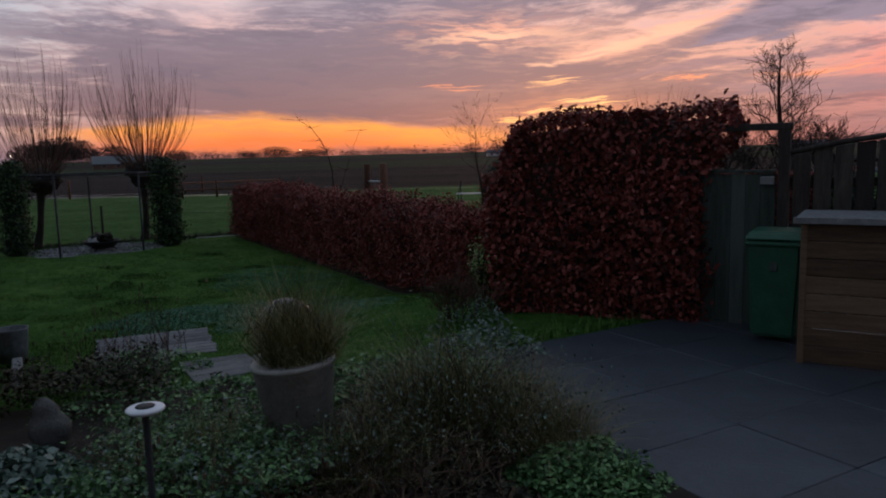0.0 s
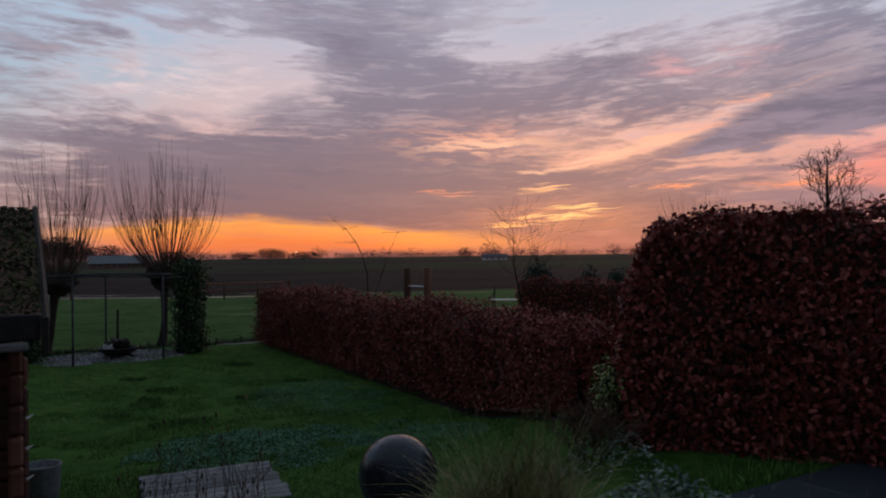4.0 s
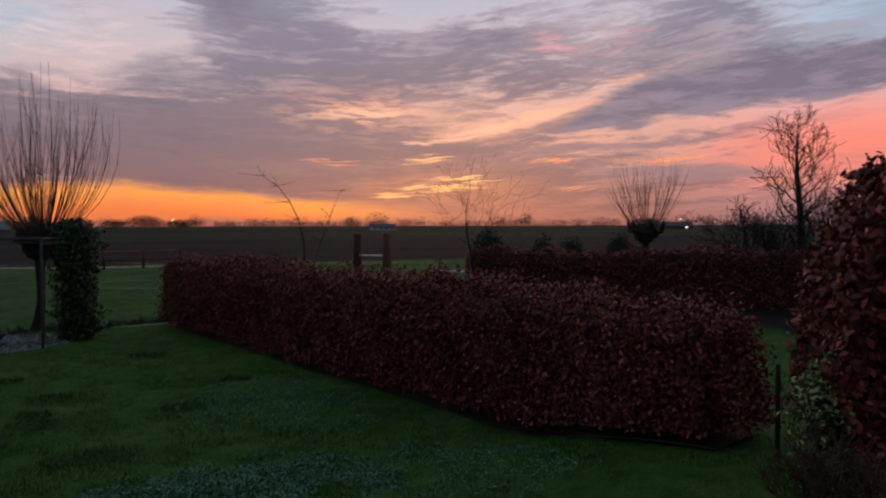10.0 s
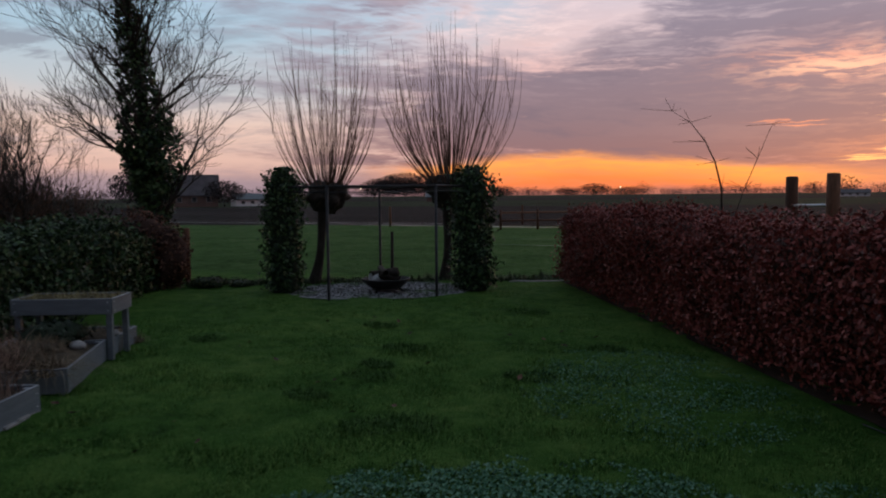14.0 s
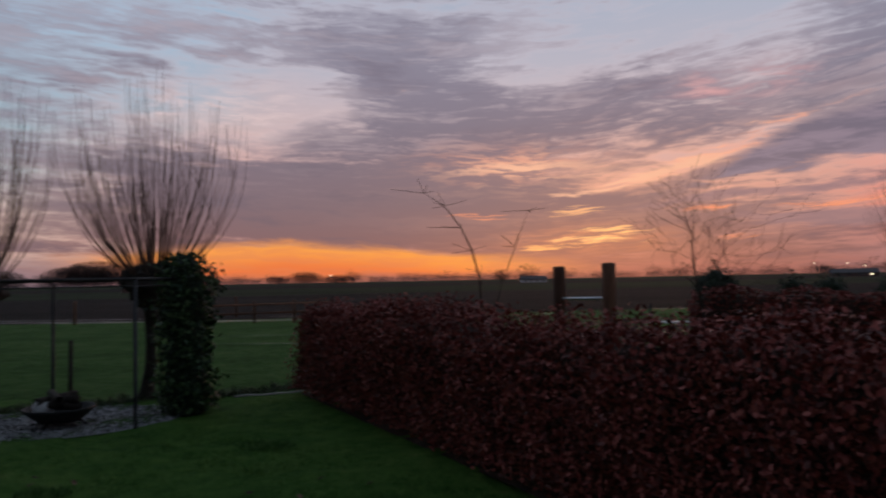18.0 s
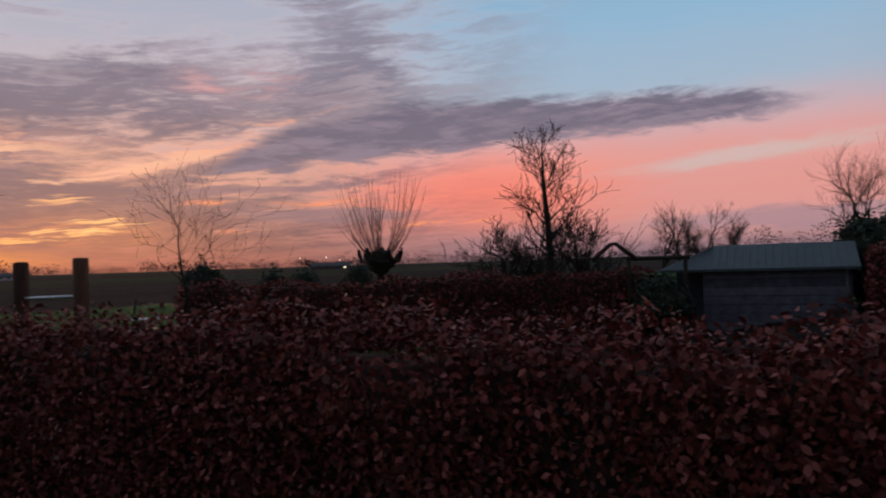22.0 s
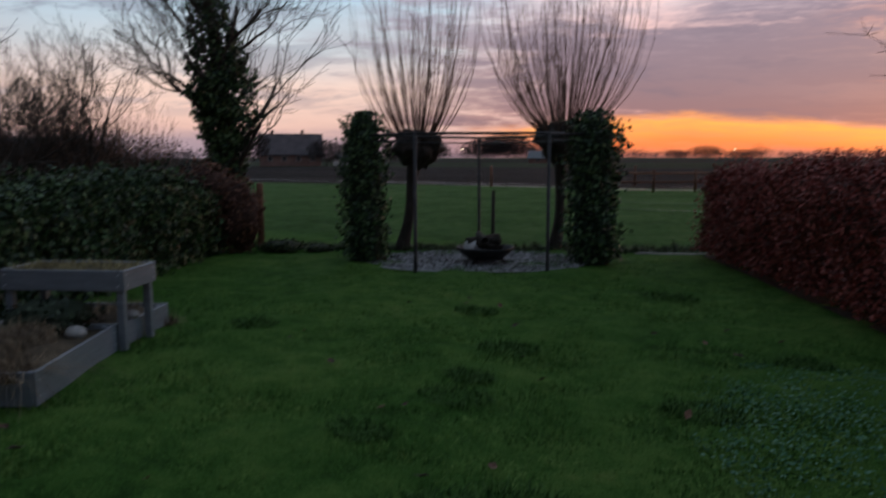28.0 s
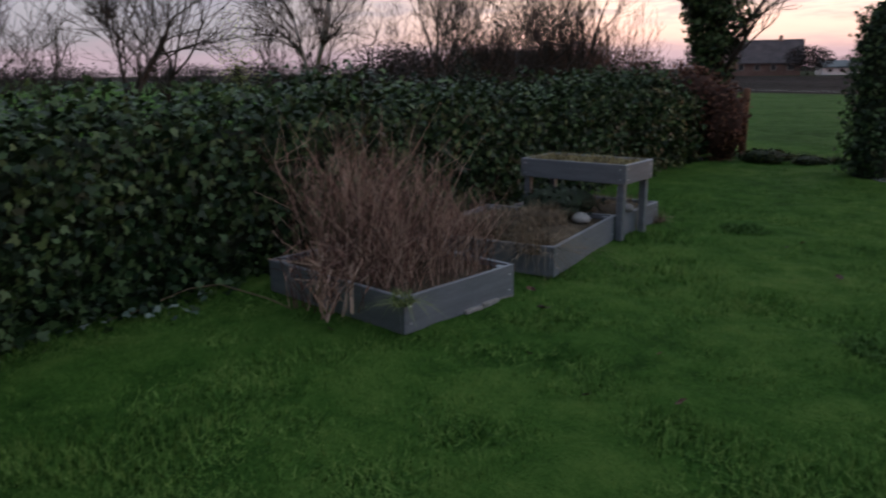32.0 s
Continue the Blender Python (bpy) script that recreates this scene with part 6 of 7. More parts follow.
def deck():
    t = thing("plank_deck", on(1.2, 8.95) @ Matrix.Rotation(-0.1, 4, "Z"), "small platform of grey weathered planks on the lawn", "decking")
    for i in range(9):
        bm = bmesh.new()
        block(bm, -0.66 + 0.02 * (i % 2), 0.60 + 0.015 * (i % 3), -0.62 + i * 0.142, -0.49 + i * 0.142, 0.03, 0.055, 0.004)
        part("plank", bm, M_WOOD_GREY, t)
    for x in (-0.4, 0.4):
        bm = bmesh.new()
        block(bm, x - 0.04, x + 0.04, -0.6, 0.64, -0.02, 0.03, 0.003)
        part("bearer", bm, M_WOOD_GREY, t)
    st = None
    for i in range(4):
        p = vu(1.55 - 0.02 * i, 7.55 - i * 0.32)
        bm = bmesh.new()
        block(bm, -0.34, 0.34, -0.09, 0.09, -0.01, 0.03, 0.006)
        ob = part("step_plank", bm, M_WOOD_GREY, None, at=Matrix.Translation((p.x, p.y, gz(p.x, p.y))) @ GARDEN @ Matrix.Rotation(0.05 * (i - 1.5), 4, "Z"))
        tagged(ob, "grey weathered stepping plank set in the ground", "plank", "stepping planks")


deck()


def trough():
    t = thing("stone_tub", Matrix.Translation((-4.93, 8.02, -0.4)), "grey weathered tub standing on the lawn edge", "tub")
    put("tub", lathe([(0.14, 0), (0.16, 0.18), (0.172, 0.36), (0.178, 0.38), (0.155, 0.38), (0.15, 0.33), (0.02, 0.32)], 24, M_FELT, "tub"), t)
    b = thing("pale_board", Matrix.Translation((-4.33, 7.06, gz(-4.33, 7.06))) @ GARDEN, "pale kerb board along the foot of the playhouse", "board")
    bm = bmesh.new()
    block(bm, -0.05, 0.05, -0.85, 0.85, -0.03, 0.05, 0.01)
    part("board", bm, M_WOOD_GREY, b)


trough()


def ball_fountain():
    c = Vector((-1.6, 7.0, gz(-1.6, 7.0) + 0.03))
    t = thing("ball_fountain", Matrix.Translation(c), "dark glossy ball fountain with small holes round its top", "fountain")
    gloss = material("dark_glaze", three((.008, .012, .018), (.014, .020, .029), (.03, .04, .054)), 6, 0.26, 0.0, 0.05, bscale=25, spec=0.35)
    R = 0.31
    bm = bmesh.new()
    bmesh.ops.create_uvsphere(bm, u_segments=48, v_segments=28, radius=R)
    bmesh.ops.translate(bm, vec=(0, 0, R - 0.02), verts=bm.verts)
    part("ball", bm, gloss, t, shade=True)
    for ring, (polar, n) in enumerate(((18, 7), (32, 12), (46, 16))):
        for i in range(n):
            a = 2 * math.pi * (i + 0.5 * ring) / n
            p = Vector((math.sin(radians(polar)) * math.cos(a), math.sin(radians(polar)) * math.sin(a), math.cos(radians(polar))))
            m = Matrix.Translation(Vector((0, 0, R - 0.02)) + p * (R - 0.002)) @ p.to_track_quat("Z", "Y").to_matrix().to_4x4()
            if ring == 0 and i == 0:
                hole = lathe([(0.009, -0.004), (0.009, 0.003), (0.006, 0.0035), (0.001, 0.001)], 10, M_BLACK, "hole")
            put("hole", hole, t, at=m)
    put("basin", lathe([(0.28, 0.0), (0.34, 0.0), (0.36, 0.02), (0.34, 0.03), (0.25, 0.02)], 32, M_STONE, "basin"), t)


ball_fountain()

# ---------------------------------------------------------------- playhouse with a sedum roof
M_SEDUM = material("sedum", three((.012, .014, .006), (.034, .042, .012), (.105, .125, .028), 0.36, 0.86), 1.6, 0.9, 0, 1.0, island=0.5)
M_LOG = material("red_log", three((.045, .017, .011), (.095, .034, .022), (.15, .065, .042)), 4, 0.7, 0, 0.5, stretch=(.6, 6, 6), objrand=0.35)


def playhouse():
    # local x across the garden to the east, y along it; origin under the front eave's east corner
    z0 = -0.1
    t = thing("playhouse", Matrix.Translation((-3.01, 4.50, z0)) @ GARDEN, "small red-brown log playhouse with a mossy sedum roof", "playhouse")
    W, run, eave, ridge = 2.3, 1.8, 1.68, 2.26
    x1, y0, y1 = -0.07, 0.07, 2 * run - 0.12
    for k in range(12):
        z = -0.10 + k * 0.135
        for nm, ax in (("front_log", (-W, x1 + 0.02, y0, y0 + 0.06)), ("back_log", (-W, x1 + 0.02, y1 - 0.06, y1))):
            bm = bmesh.new()
            block(bm, ax[0], ax[1], ax[2], ax[3], z, z + 0.129, 0.014)
            part(nm, bm, M_LOG, t)
        bm = bmesh.new()
        block(bm, x1 - 0.06, x1, y0 - 0.06, y1 + 0.06, z + 0.065, z + 0.194, 0.014)
        part("side_log", bm, M_LOG, t)
        bm = bmesh.new()
        block(bm, -W + 0.05, -W + 0.11, y0 - 0.06, y1 + 0.06, z + 0.065, z + 0.194, 0.014)
        part("side_log", bm, M_LOG, t)
    for k in range(4):
        h = 1.69 + k * 0.135
        half = max(0.1, run * (1 - (h + 0.14 - eave) / (ridge - eave)) - 0.12)
        bm = bmesh.new()
        block(bm, x1 - 0.06, x1, run - half, run + half, h, h + 0.135, 0.008)
        part("gable_board", bm, M_LOG, t)
        bm = bmesh.new()
        block(bm, -W + 0.05, -W + 0.11, run - half, run + half, h, h + 0.135, 0.008)
        part("gable_board", bm, M_LOG, t)
    for sgn in (0, 1):
        a = (0.0, eave) if sgn == 0 else (2 * run, eave)
        vs = []
        for (y, z) in (a, (run, ridge)):
            for x in (-W, 0.0):
                vs += [(x, y, z), (x, y, z - 0.05)]
        put("roof_deck", mesh_of("roof_deck", vs, [(0, 2, 6, 4), (1, 5, 7, 3), (0, 1, 3, 2), (2, 3, 7, 6), (6, 7, 5, 4), (4, 5, 1, 0)], M_WOOD_BROWN), t)
        put("bargeboard", tubes("bargeboard", [[(0.02, a[0] - (0.03 if sgn == 0 else -0.03), a[1] + 0.0, 0.016), (0.02, run, ridge + 0.03, 0.016)]], M_FENCE, 4), t)
        bm = bmesh.new()
        block(bm, -W, 0.0, a[0] - 0.03, a[0], eave - 0.085, eave + 0.03, 0.006)
        part("fascia", bm, M_BLACK, t)
    bm = bmesh.new()
    block(bm, -W, -0.05, -0.08, -0.032, eave - 0.125, eave - 0.088, 0.008)
    part("gutter", bm, M_WOOD_GREY, t, "grey gutter board")
    bm = bmesh.new()
    block(bm, 0.0, 0.03, -0.07, -0.035, eave - 0.15, eave + 0.02, 0.006)
    part("barge_end", bm, M_BLACK, t)
    rng = np.random.default_rng(301)
    n = 20000
    u, x, s = rng.uniform(0, 1, n), rng.uniform(-W, 0, n), rng.integers(0, 2, n)
    y = np.where(s == 0, run * u, 2 * run - run * u)
    lump = np.array([noise.noise(Vector((a * 2.5, b * 2.5, 0))) for a, b in zip(x, y)])
    P = np.stack([x, y, eave + (ridge - eave) * u + 0.03 + 0.035 * np.clip(lump + 0.5, 0, 1.4) * rng.uniform(0.3, 1, n)], 1)
    N = np.stack([np.zeros(n), np.where(s == 0, -0.65, 0.65), np.full(n, 1.4)], 1)
    sd = put("sedum_mat", soup("sedum_mat", leaf_quads(P, N, 0.032, rng, 0.8), 4, M_SEDUM), t, "patchy green and brown sedum mat")
    for k in range(8):
        bm = bmesh.new()
        bmesh.ops.create_cone(bm, segments=8, radius1=0.007, radius2=0.003, depth=0.03)
        part("shell", bm, M_WHITE, t, "small pale clip on the corner", at=pose(x1 + 0.025, y0 + 0.03, 0.30 + k * 0.135, 0, 60, 0))


playhouse()

# ---------------------------------------------------------------- raised beds
M_PLANK = material("grey_plank", three((.10, .11, .13), (.145, .16, .185), (.20, .215, .24)), 3, 0.30, 0, 0.10, stretch=(1, 1, 7), objrand=0.1, spec=0.8)
M_PEAT = material("peat", three((.03, .022, .014), (.07, .052, .032), (.14, .11, .065)), 7, 0.95, 0, 1.2)


def raised_bed(n, f, wide, h, label, name="raised_bed", soil=0.82, mound=0.05):
    """A bed of grey planks: n and f are the near and far corners of its lawn side, wide its reach towards the hedge."""
    n, f = Vector((*n, 0)), Vector((*f, 0))
    a = (f - n).normalized()
    L = (f - n).length
    t = thing(name, Matrix.Translation((n.x, n.y, -0.4)) @ Matrix(((a.x, -a.y, 0, 0), (a.y, a.x, 0, 0), (0, 0, 1, 0), (0, 0, 0, 1))), label, "raised bed", "raised beds")
    k = 0.028
    for nm, b in (("long_board", (0, L, 0, k)), ("long_board", (0, L, wide - k, wide)), ("end_board", (-0.003, k, k, wide - k)), ("end_board", (L - k, L + 0.003, k, wide - k))):
        bm = bmesh.new()
        block(bm, *b, 0.0, h, 0.004)
        part(nm, bm, M_PLANK, t)
    for x, y in ((0.04, 0.04), (L - 0.1, 0.04), (0.04, wide - 0.1), (L - 0.1, wide - 0.1)):
        bm = bmesh.new()
        block(bm, x, x + 0.055, y, y + 0.055, -0.03, h - 0.01, 0.003)
        part("corner_post", bm, M_PLANK, t)
    steel = M_WHITE
    for x in (0.05, L - 0.05):
        for z in (0.06, h - 0.06):
            put("screw", lathe([(0.006, 0), (0.006, 0.003), (0.001, 0.004)], 8, steel, "screw"), t, at=pose(x, -0.001, z, 90, 0, 0))
    nx, ny = 14, 14
    vs, fs = [], []
    for i in range(nx + 1):
        for j in range(ny + 1):
            x, y = k + (L - 2 * k) * i / nx, k + (wide - 2 * k) * j / ny
            vs.append((x, y, h * soil + mound * (0.6 + noise.noise(Vector((x * 3 + n.x, y * 3, 0))) * 1.6) * math.sin(math.pi * i / nx) * math.sin(math.pi * j / ny)))
    for i in range(nx):
        for j in range(ny):
            p = i * (ny + 1) + j
            fs.append((p, p + ny + 1, p + ny + 2, p + 1))
    put("soil_fill", mesh_of("soil_fill", vs, fs, M_PEAT, True), t, "dark peaty soil")
    return t


near_bed = raised_bed((-7.25, 9.60), (-7.64, 10.52), 1.36, 0.225, "grey plank raised bed full of tall dry stalks")
mid_bed = raised_bed((-7.92, 11.00), (-8.74, 12.12), 1.25, 0.225, "grey plank raised bed with a mound of soil and dry grass", mound=0.10)
raised_bed((-8.78, 12.18), (-9.22, 12.98), 1.1, 0.20, "low grey plank raised bed under the planter table", mound=0.08)


def kerb_stones():
    """Pale stones on which the far half of the near bed's lawn side rests."""
    for i in range(3):
        bm = bmesh.new()
        block(bm, 0.50 + i * 0.17, 0.655 + i * 0.17, -0.02, 0.02, -0.03, 0.028 + 0.006 * (i % 2), 0.008)
        ob = part("kerb_stone", bm, M_STONE, None, at=near_bed.matrix_world @ Matrix.Rotation(0.02 * (i - 1), 4, "Z"))
        tagged(ob, "pale kerb stone under the edge of the raised bed", "stone", "kerb stones")


kerb_stones()


def peat_heap(u, w, r, h, seed):
    """A rounded heap of peat with straws stuck in it, lying in the middle bed."""
    rng = np.random.default_rng(seed)
    bm = bmesh.new()
    bmesh.ops.create_icosphere(bm, subdivisions=4, radius=1)
    for v in bm.verts:
        k = 1 + 0.22 * noise.noise(v.co * 1.9 + Vector((seed, 0, 0))) + 0.10 * noise.noise(v.co * 5 + Vector((0, seed, 0))) + 0.05 * noise.noise(v.co * 12)
        v.co = Vector((v.co.x * r * k, v.co.y * r * 0.9 * k, v.co.z * h * k))
    t = thing("peat_heap", mid_bed.matrix_world @ Matrix.Translation((u, w, 0.20)), "rounded brown heap of peat and dry roots in the raised bed", "soil heap", "peat heaps")
    part("mound", bm, M_PEAT, t, shade=True)
    n = 420
    a, p = rng.uniform(0, 2 * math.pi, n), np.sqrt(rng.uniform(0, 1, n))
    P = np.stack([r * p * np.cos(a), r * 0.9 * p * np.sin(a), h * np.sqrt(1 - p ** 2) * 0.95], 1)
    tagged(put("straw_mass", strips("straw_mass", blades(P, rng.uniform(0.05, 0.16, n), 1.9, 0.0022, rng, 0.7), M_HAY), t), kind="stuff")


M_HAY = material("matted_hay", three((.05, .034, .022), (.13, .09, .055), (.26, .19, .12)), 4, 0.85, 0, 0, island=0.8)
peat_heap(0.36, 0.55, 0.30, 0.17, 351)
peat_heap(0.80, 0.45, 0.24, 0.13, 352)
peat_heap(0.22, 1.0, 0.22, 0.12, 353)


def bramble_runner():
    t = thing("bramble_runner", Matrix.Translation((-8.28, 8.17, -0.4)), "long thin bramble runner arching from hedge to raised bed", "plant")
    pts = [(-0.04, -0.12, 0.0, 0.005), (0.0, 0.0, 0.03, 0.005), (-0.10, 0.18, 0.06, 0.0045), (-0.16, 0.36, 0.10, 0.0045), (-0.10, 0.55, 0.12, 0.004), (0.26, 0.80, 0.09, 0.004), (0.42, 0.92, 0.05, 0.003)]
    put("runner", tubes("runner", [pts], M_HAY, 5), t)
    rng = np.random.default_rng(355)
    n = 46
    P = np.stack([rng.normal(-0.05, 0.16, n), rng.uniform(-0.35, 0.5, n), rng.uniform(0.01, 0.08, n)], 1)
    tagged(put("leaf_mass", soup("leaf_mass", leaf_quads(P, np.tile([0, 0, 1.0], (n, 1)), 0.06, rng, 0.5, 0.0, LOBED), 8, M_PALE), t), kind="stuff")


bramble_runner()


def planter_table():
    n, f = Vector((-8.63, 12.13, 0)), Vector((-8.89, 12.62, 0))
    a = (f - n).normalized()
    L, W, top, dep = 0.56, 1.06, 0.67, 0.17
    t = thing("planter_table", Matrix.Translation((n.x, n.y, -0.4)) @ Matrix(((a.x, -a.y, 0, 0), (a.y, a.x, 0, 0), (0, 0, 1, 0), (0, 0, 0, 1))), "grey wooden planter table topped with turf", "planter")
    k = 0.025
    for nm, b in (("side_board", (0, L, 0, k)), ("side_board", (0, L, W - k, W)), ("front_board", (0, k, k, W - k)), ("back_board", (L - k, L, k, W - k))):
        bm = bmesh.new()
        block(bm, *b, top - dep, top, 0.004)
        part(nm, bm, M_PLANK, t)
    for x, y in ((k, k), (L - k - 0.06, k), (k, W - k - 0.06), (L - k - 0.06, W - k - 0.06)):
        bm = bmesh.new()
        block(bm, x, x + 0.06, y, y + 0.06, 0.0, top - 0.02, 0.004)
        part("leg", bm, M_PLANK, t)
    bm = bmesh.new()
    block(bm, k, L - k, k, W - k, top - dep + 0.01, top - 0.02, 0.0)
    part("soil_fill", bm, M_PEAT, t, "peaty soil")
    for x, y, r in ((0.05, -0.001, (90, 0, 0)), (L - 0.05, -0.001, (90, 0, 0)), (-0.001, 0.05, (0, -90, 0)), (-0.001, W - 0.05, (0, -90, 0))):
        for z in (top - 0.04, top - dep + 0.04):
            put("screw", lathe([(0.006, 0), (0.006, 0.003), (0.001, 0.004)], 8, M_WHITE, "screw"), t, at=pose(x, y, z, *r))
    rng = np.random.default_rng(311)
    m = 1500
    P = np.stack([rng.uniform(k, L - k, m), rng.uniform(k, W - k, m), np.full(m, top - 0.02)], 1)
    g = thing("turf", t.matrix_world.copy(), "short turf and dry grass on the planter table", "grass", kind="stuff")
    put("blade_tuft", strips("blade_tuft", blades(P, rng.uniform(0.02, 0.07, m), 1.1, 0.003, rng), M_STRAW), g)


planter_table()
tb = math.atan2(0.92, -0.39)
dead_stems(-8.02, 9.80, 0.84, 1.16, 520, 0.82, "dense tall dry reddish-brown stalks in the raised bed", 321, M_STALK, 0.0024, False, tb, 0.15, 0.26, "dry_stalks", 0.7)
dead_stems(-8.15, 9.75, 0.6, 0.9, 40, 1.05, "a few long pale grass stalks above the others", 323, M_HAY, 0.0017, False, tb, 0.15, 0.22, "long_stalks", 0.3)
dead_stems(-8.05, 9.82, 0.8, 1.1, 220, 0.55, "dark broken stalks low in the raised bed", 324, M_UMBER, 0.0026, False, tb, 0.15, 0.35, "dry_stalks", 0.4)
dead_stems(-7.75, 9.45, 0.8, 0.5, 130, 0.45, "dry stalks hanging over the board", 322, M_STALK, 0.004, False, tb, 0.1, 0.4, "dry_stalks")


def tuft(x, y, r, n, h, seed, mat, label, z=0.0, spread=0.9):
    return grass_clump("dry_tuft", x, y, r, n, h, label, seed, mat, gz(x, y) + z, spread)


for i, (x, y, r, n, h, z) in enumerate([(-8.75, 11.25, 0.55, 500, 0.10, 0.2), (-8.35, 11.1, 0.35, 300, 0.10, 0.17), (-9.2, 11.9, 0.5, 400, 0.12, 0.2), (-9.25, 12.95, 0.2, 260, 0.14, 0.0), (-9.45, 12.6, 0.45, 600, 0.2, 0.12)]):
    tuft(x, y, r, n, h, 330 + i, M_HAY, "matted dry grass in the raised beds", z, 1.6)
for i, (x, y, r, h) in enumerate([(-8.12, 10.95, 0.22, 0.24), (-8.45, 10.9, 0.30, 0.22)]):
    tuft(x, y, r, 420, h, 360 + i, M_HAY, "matted dry grass hanging over the raised bed", 0.16, 1.8)
tuft(-7.27, 9.60, 0.10, 240, 0.11, 371, M_LIME, "tuft of pale grass draped over the bed's corner", 0.18, 1.3)
bush(-9.1, 11.75, 0.7, 0.35, "dark trailing plant in the raised bed", 345, M_YEW, M_IVY_SHADE_CORE, 0.05, 500, lift=0.12)
for i, (x, y, r) in enumerate([(-8.72, 11.75, 0.075), (-8.95, 12.4, 0.06)]):
    bm = bmesh.new()
    bmesh.ops.create_icosphere(bm, subdivisions=3, radius=r)
    for v in bm.verts:
        v.co = Vector((v.co.x * 1.2, v.co.y, v.co.z * 0.7)) * (1 + 0.2 * noise.noise(v.co * 9))
    tagged(part("white_stone", bm, M_STONE, None, at=Matrix.Translation((x, y, -0.17))), "pale stone lying in the raised bed", "stone", "pale stones")

# ---------------------------------------------------------------- hedge foot and fallen leaves
e = thing("edging_wire", Matrix.Translation((-1.6, 12.6, gz(-1.6, 12.6))), "pale plastic edging along the low hedge", "edging")
put("wire", tubes("wire", [[(u * 1.95, -u * 3.2, gz(-1.6 + u * 1.95, 12.6 - u * 3.2) - e.location.z + 0.03 + 0.015 * math.sin(u * 9), 0.006) for u in np.linspace(0, 1, 14)]], M_METAL_DARK, 5), e)
for i in range(9):
    u = i / 8
    p = h0.lerp(h1, 0.1 + 0.88 * u) + V * 0.3
    s = thing("hedge_stem", Matrix.Translation((p.x, p.y, gz(p.x, p.y))), "bare beech stem at the foot of the low hedge", "stem", "hedge stems")
    put("stem", tubes("stem", [[(0, 0, -0.02, 0.02), (0.02, 0.01, 0.2, 0.018), (0.03, 0.02, 0.5, 0.015)]], M_BARK, 6), s)
wp = thing("wire_post", Matrix.Translation((0.62, 9.15, gz(0.62, 9.15))), "thin dark fence post in the gap between two hedges", "post")
put("post", lathe([(0.018, 0), (0.018, 0.7), (0.008, 0.72)], 8, M_BARK, "post"), wp)

sill = thing("lawn_edging", Matrix.Translation((-6.05, 20.72, -0.4)), "thin pale stone edging at the end of the lawn", "edging")
put("strip", tubes("strip", [[(0.1 - u * 1.1, 0.08 - u * 0.5 + 0.03 * math.sin(u * 9), 0.012 + 0.006 * math.sin(u * 17), 0.022) for u in np.linspace(0, 1, 12)]], M_RIM, 5), sill)

M_FALLEN = material("fallen_leaf", three((.035, .016, .010), (.075, .034, .02), (.14, .07, .04)), 6, 0.7, 0, 0.2, objrand=0.6)
rng = np.random.default_rng(401)
lv = [(0, -0.05, 0.012), (0.022, -0.02, 0.004), (0.026, 0.015, 0.016), (0, 0.055, 0.006), (-0.026, 0.015, 0.014), (-0.022, -0.02, 0.005), (0, 0, 0.0)]
leaf_me = mesh_of("fallen_leaf", lv, [(6, 0, 1), (6, 1, 2), (6, 2, 3), (6, 3, 4), (6, 4, 5), (6, 5, 0)], M_FALLEN)
spots = [(-6.08, 10.05), (-6.34, 10.66), (-6.63, 10.06), (-7.25, 10.52), (-5.3, 9.5), (-5.9, 12.2)] + [(rng.uniform(-8, -4), rng.uniform(8.5, 16)) for _ in range(22)]
for x, y in spots:
    ob = put("fallen_leaf", leaf_me, at=pose(x, y, gz(x, y) + 0.035, rng.uniform(-25, 25), rng.uniform(-25, 25), rng.uniform(0, 360)) @ Matrix.Diagonal((*[rng.uniform(0.65, 1.1)] * 3, 1)))
    tagged(ob, "curled brown fallen leaf on the lawn", "leaf", "fallen leaves")

# ---------------------------------------------------------------- grass
def lawn():
    rng = np.random.default_rng(500)
    n = 620000
    # thicker towards the walked line
    x, y = rng.normal(-4.6, 3.4, n), 4 + np.abs(rng.normal(0, 1, n)) * 6.5
    q, v = -0.5 * x + 0.866 * y, 0.866 * x + 0.5 * y
    ok = (q > 6.4) & (v > -5.0) & (v < 5.2) & ~((v > 4.9 - 0.0) & (q > 8.0)) & (y < 22)
    ok &= ~((v < -0.2) & (v > -2.75) & (q > 5.2) & (q < 9.2))
    x, y = x[ok], y[ok]
    k = np.array([noise.noise(Vector((a * 1.3, b * 1.3, 0))) + 0.6 * noise.noise(Vector((a * 4, b * 4, 3))) for a, b in zip(x, y)])
    ok = rng.uniform(-0.95, 0.40, len(x)) < k
    x, y, k = x[ok], y[ok], k[ok]
    n = len(x)
    P = np.stack([x, y, height(x, y) - 0.01], 1)
    a = rng.uniform(0, 2 * math.pi, n)
    d = np.stack([np.cos(a), np.sin(a), np.zeros(n)], 1)
    s = np.stack([-np.sin(a), np.cos(a), np.zeros(n)], 1)
    L = (rng.uniform(0.018, 0.052, n) * (1.0 + 1.1 * np.clip(k, 0, 1)))[:, None]
    lean = np.abs(rng.normal(0, 1.2, n))[:, None]
    w = 0.0034
    tri = np.stack([P - s * w, P + s * w, P + d * L * lean + np.array([0, 0, 1.0]) * L / np.sqrt(1 + lean ** 2)], 1)
    tagged(put("lawn_grass", soup("lawn_grass", tri, 3, M_BLADE)), "tufty damp green grass of the lawn", "grass", kind="stuff")


lawn()


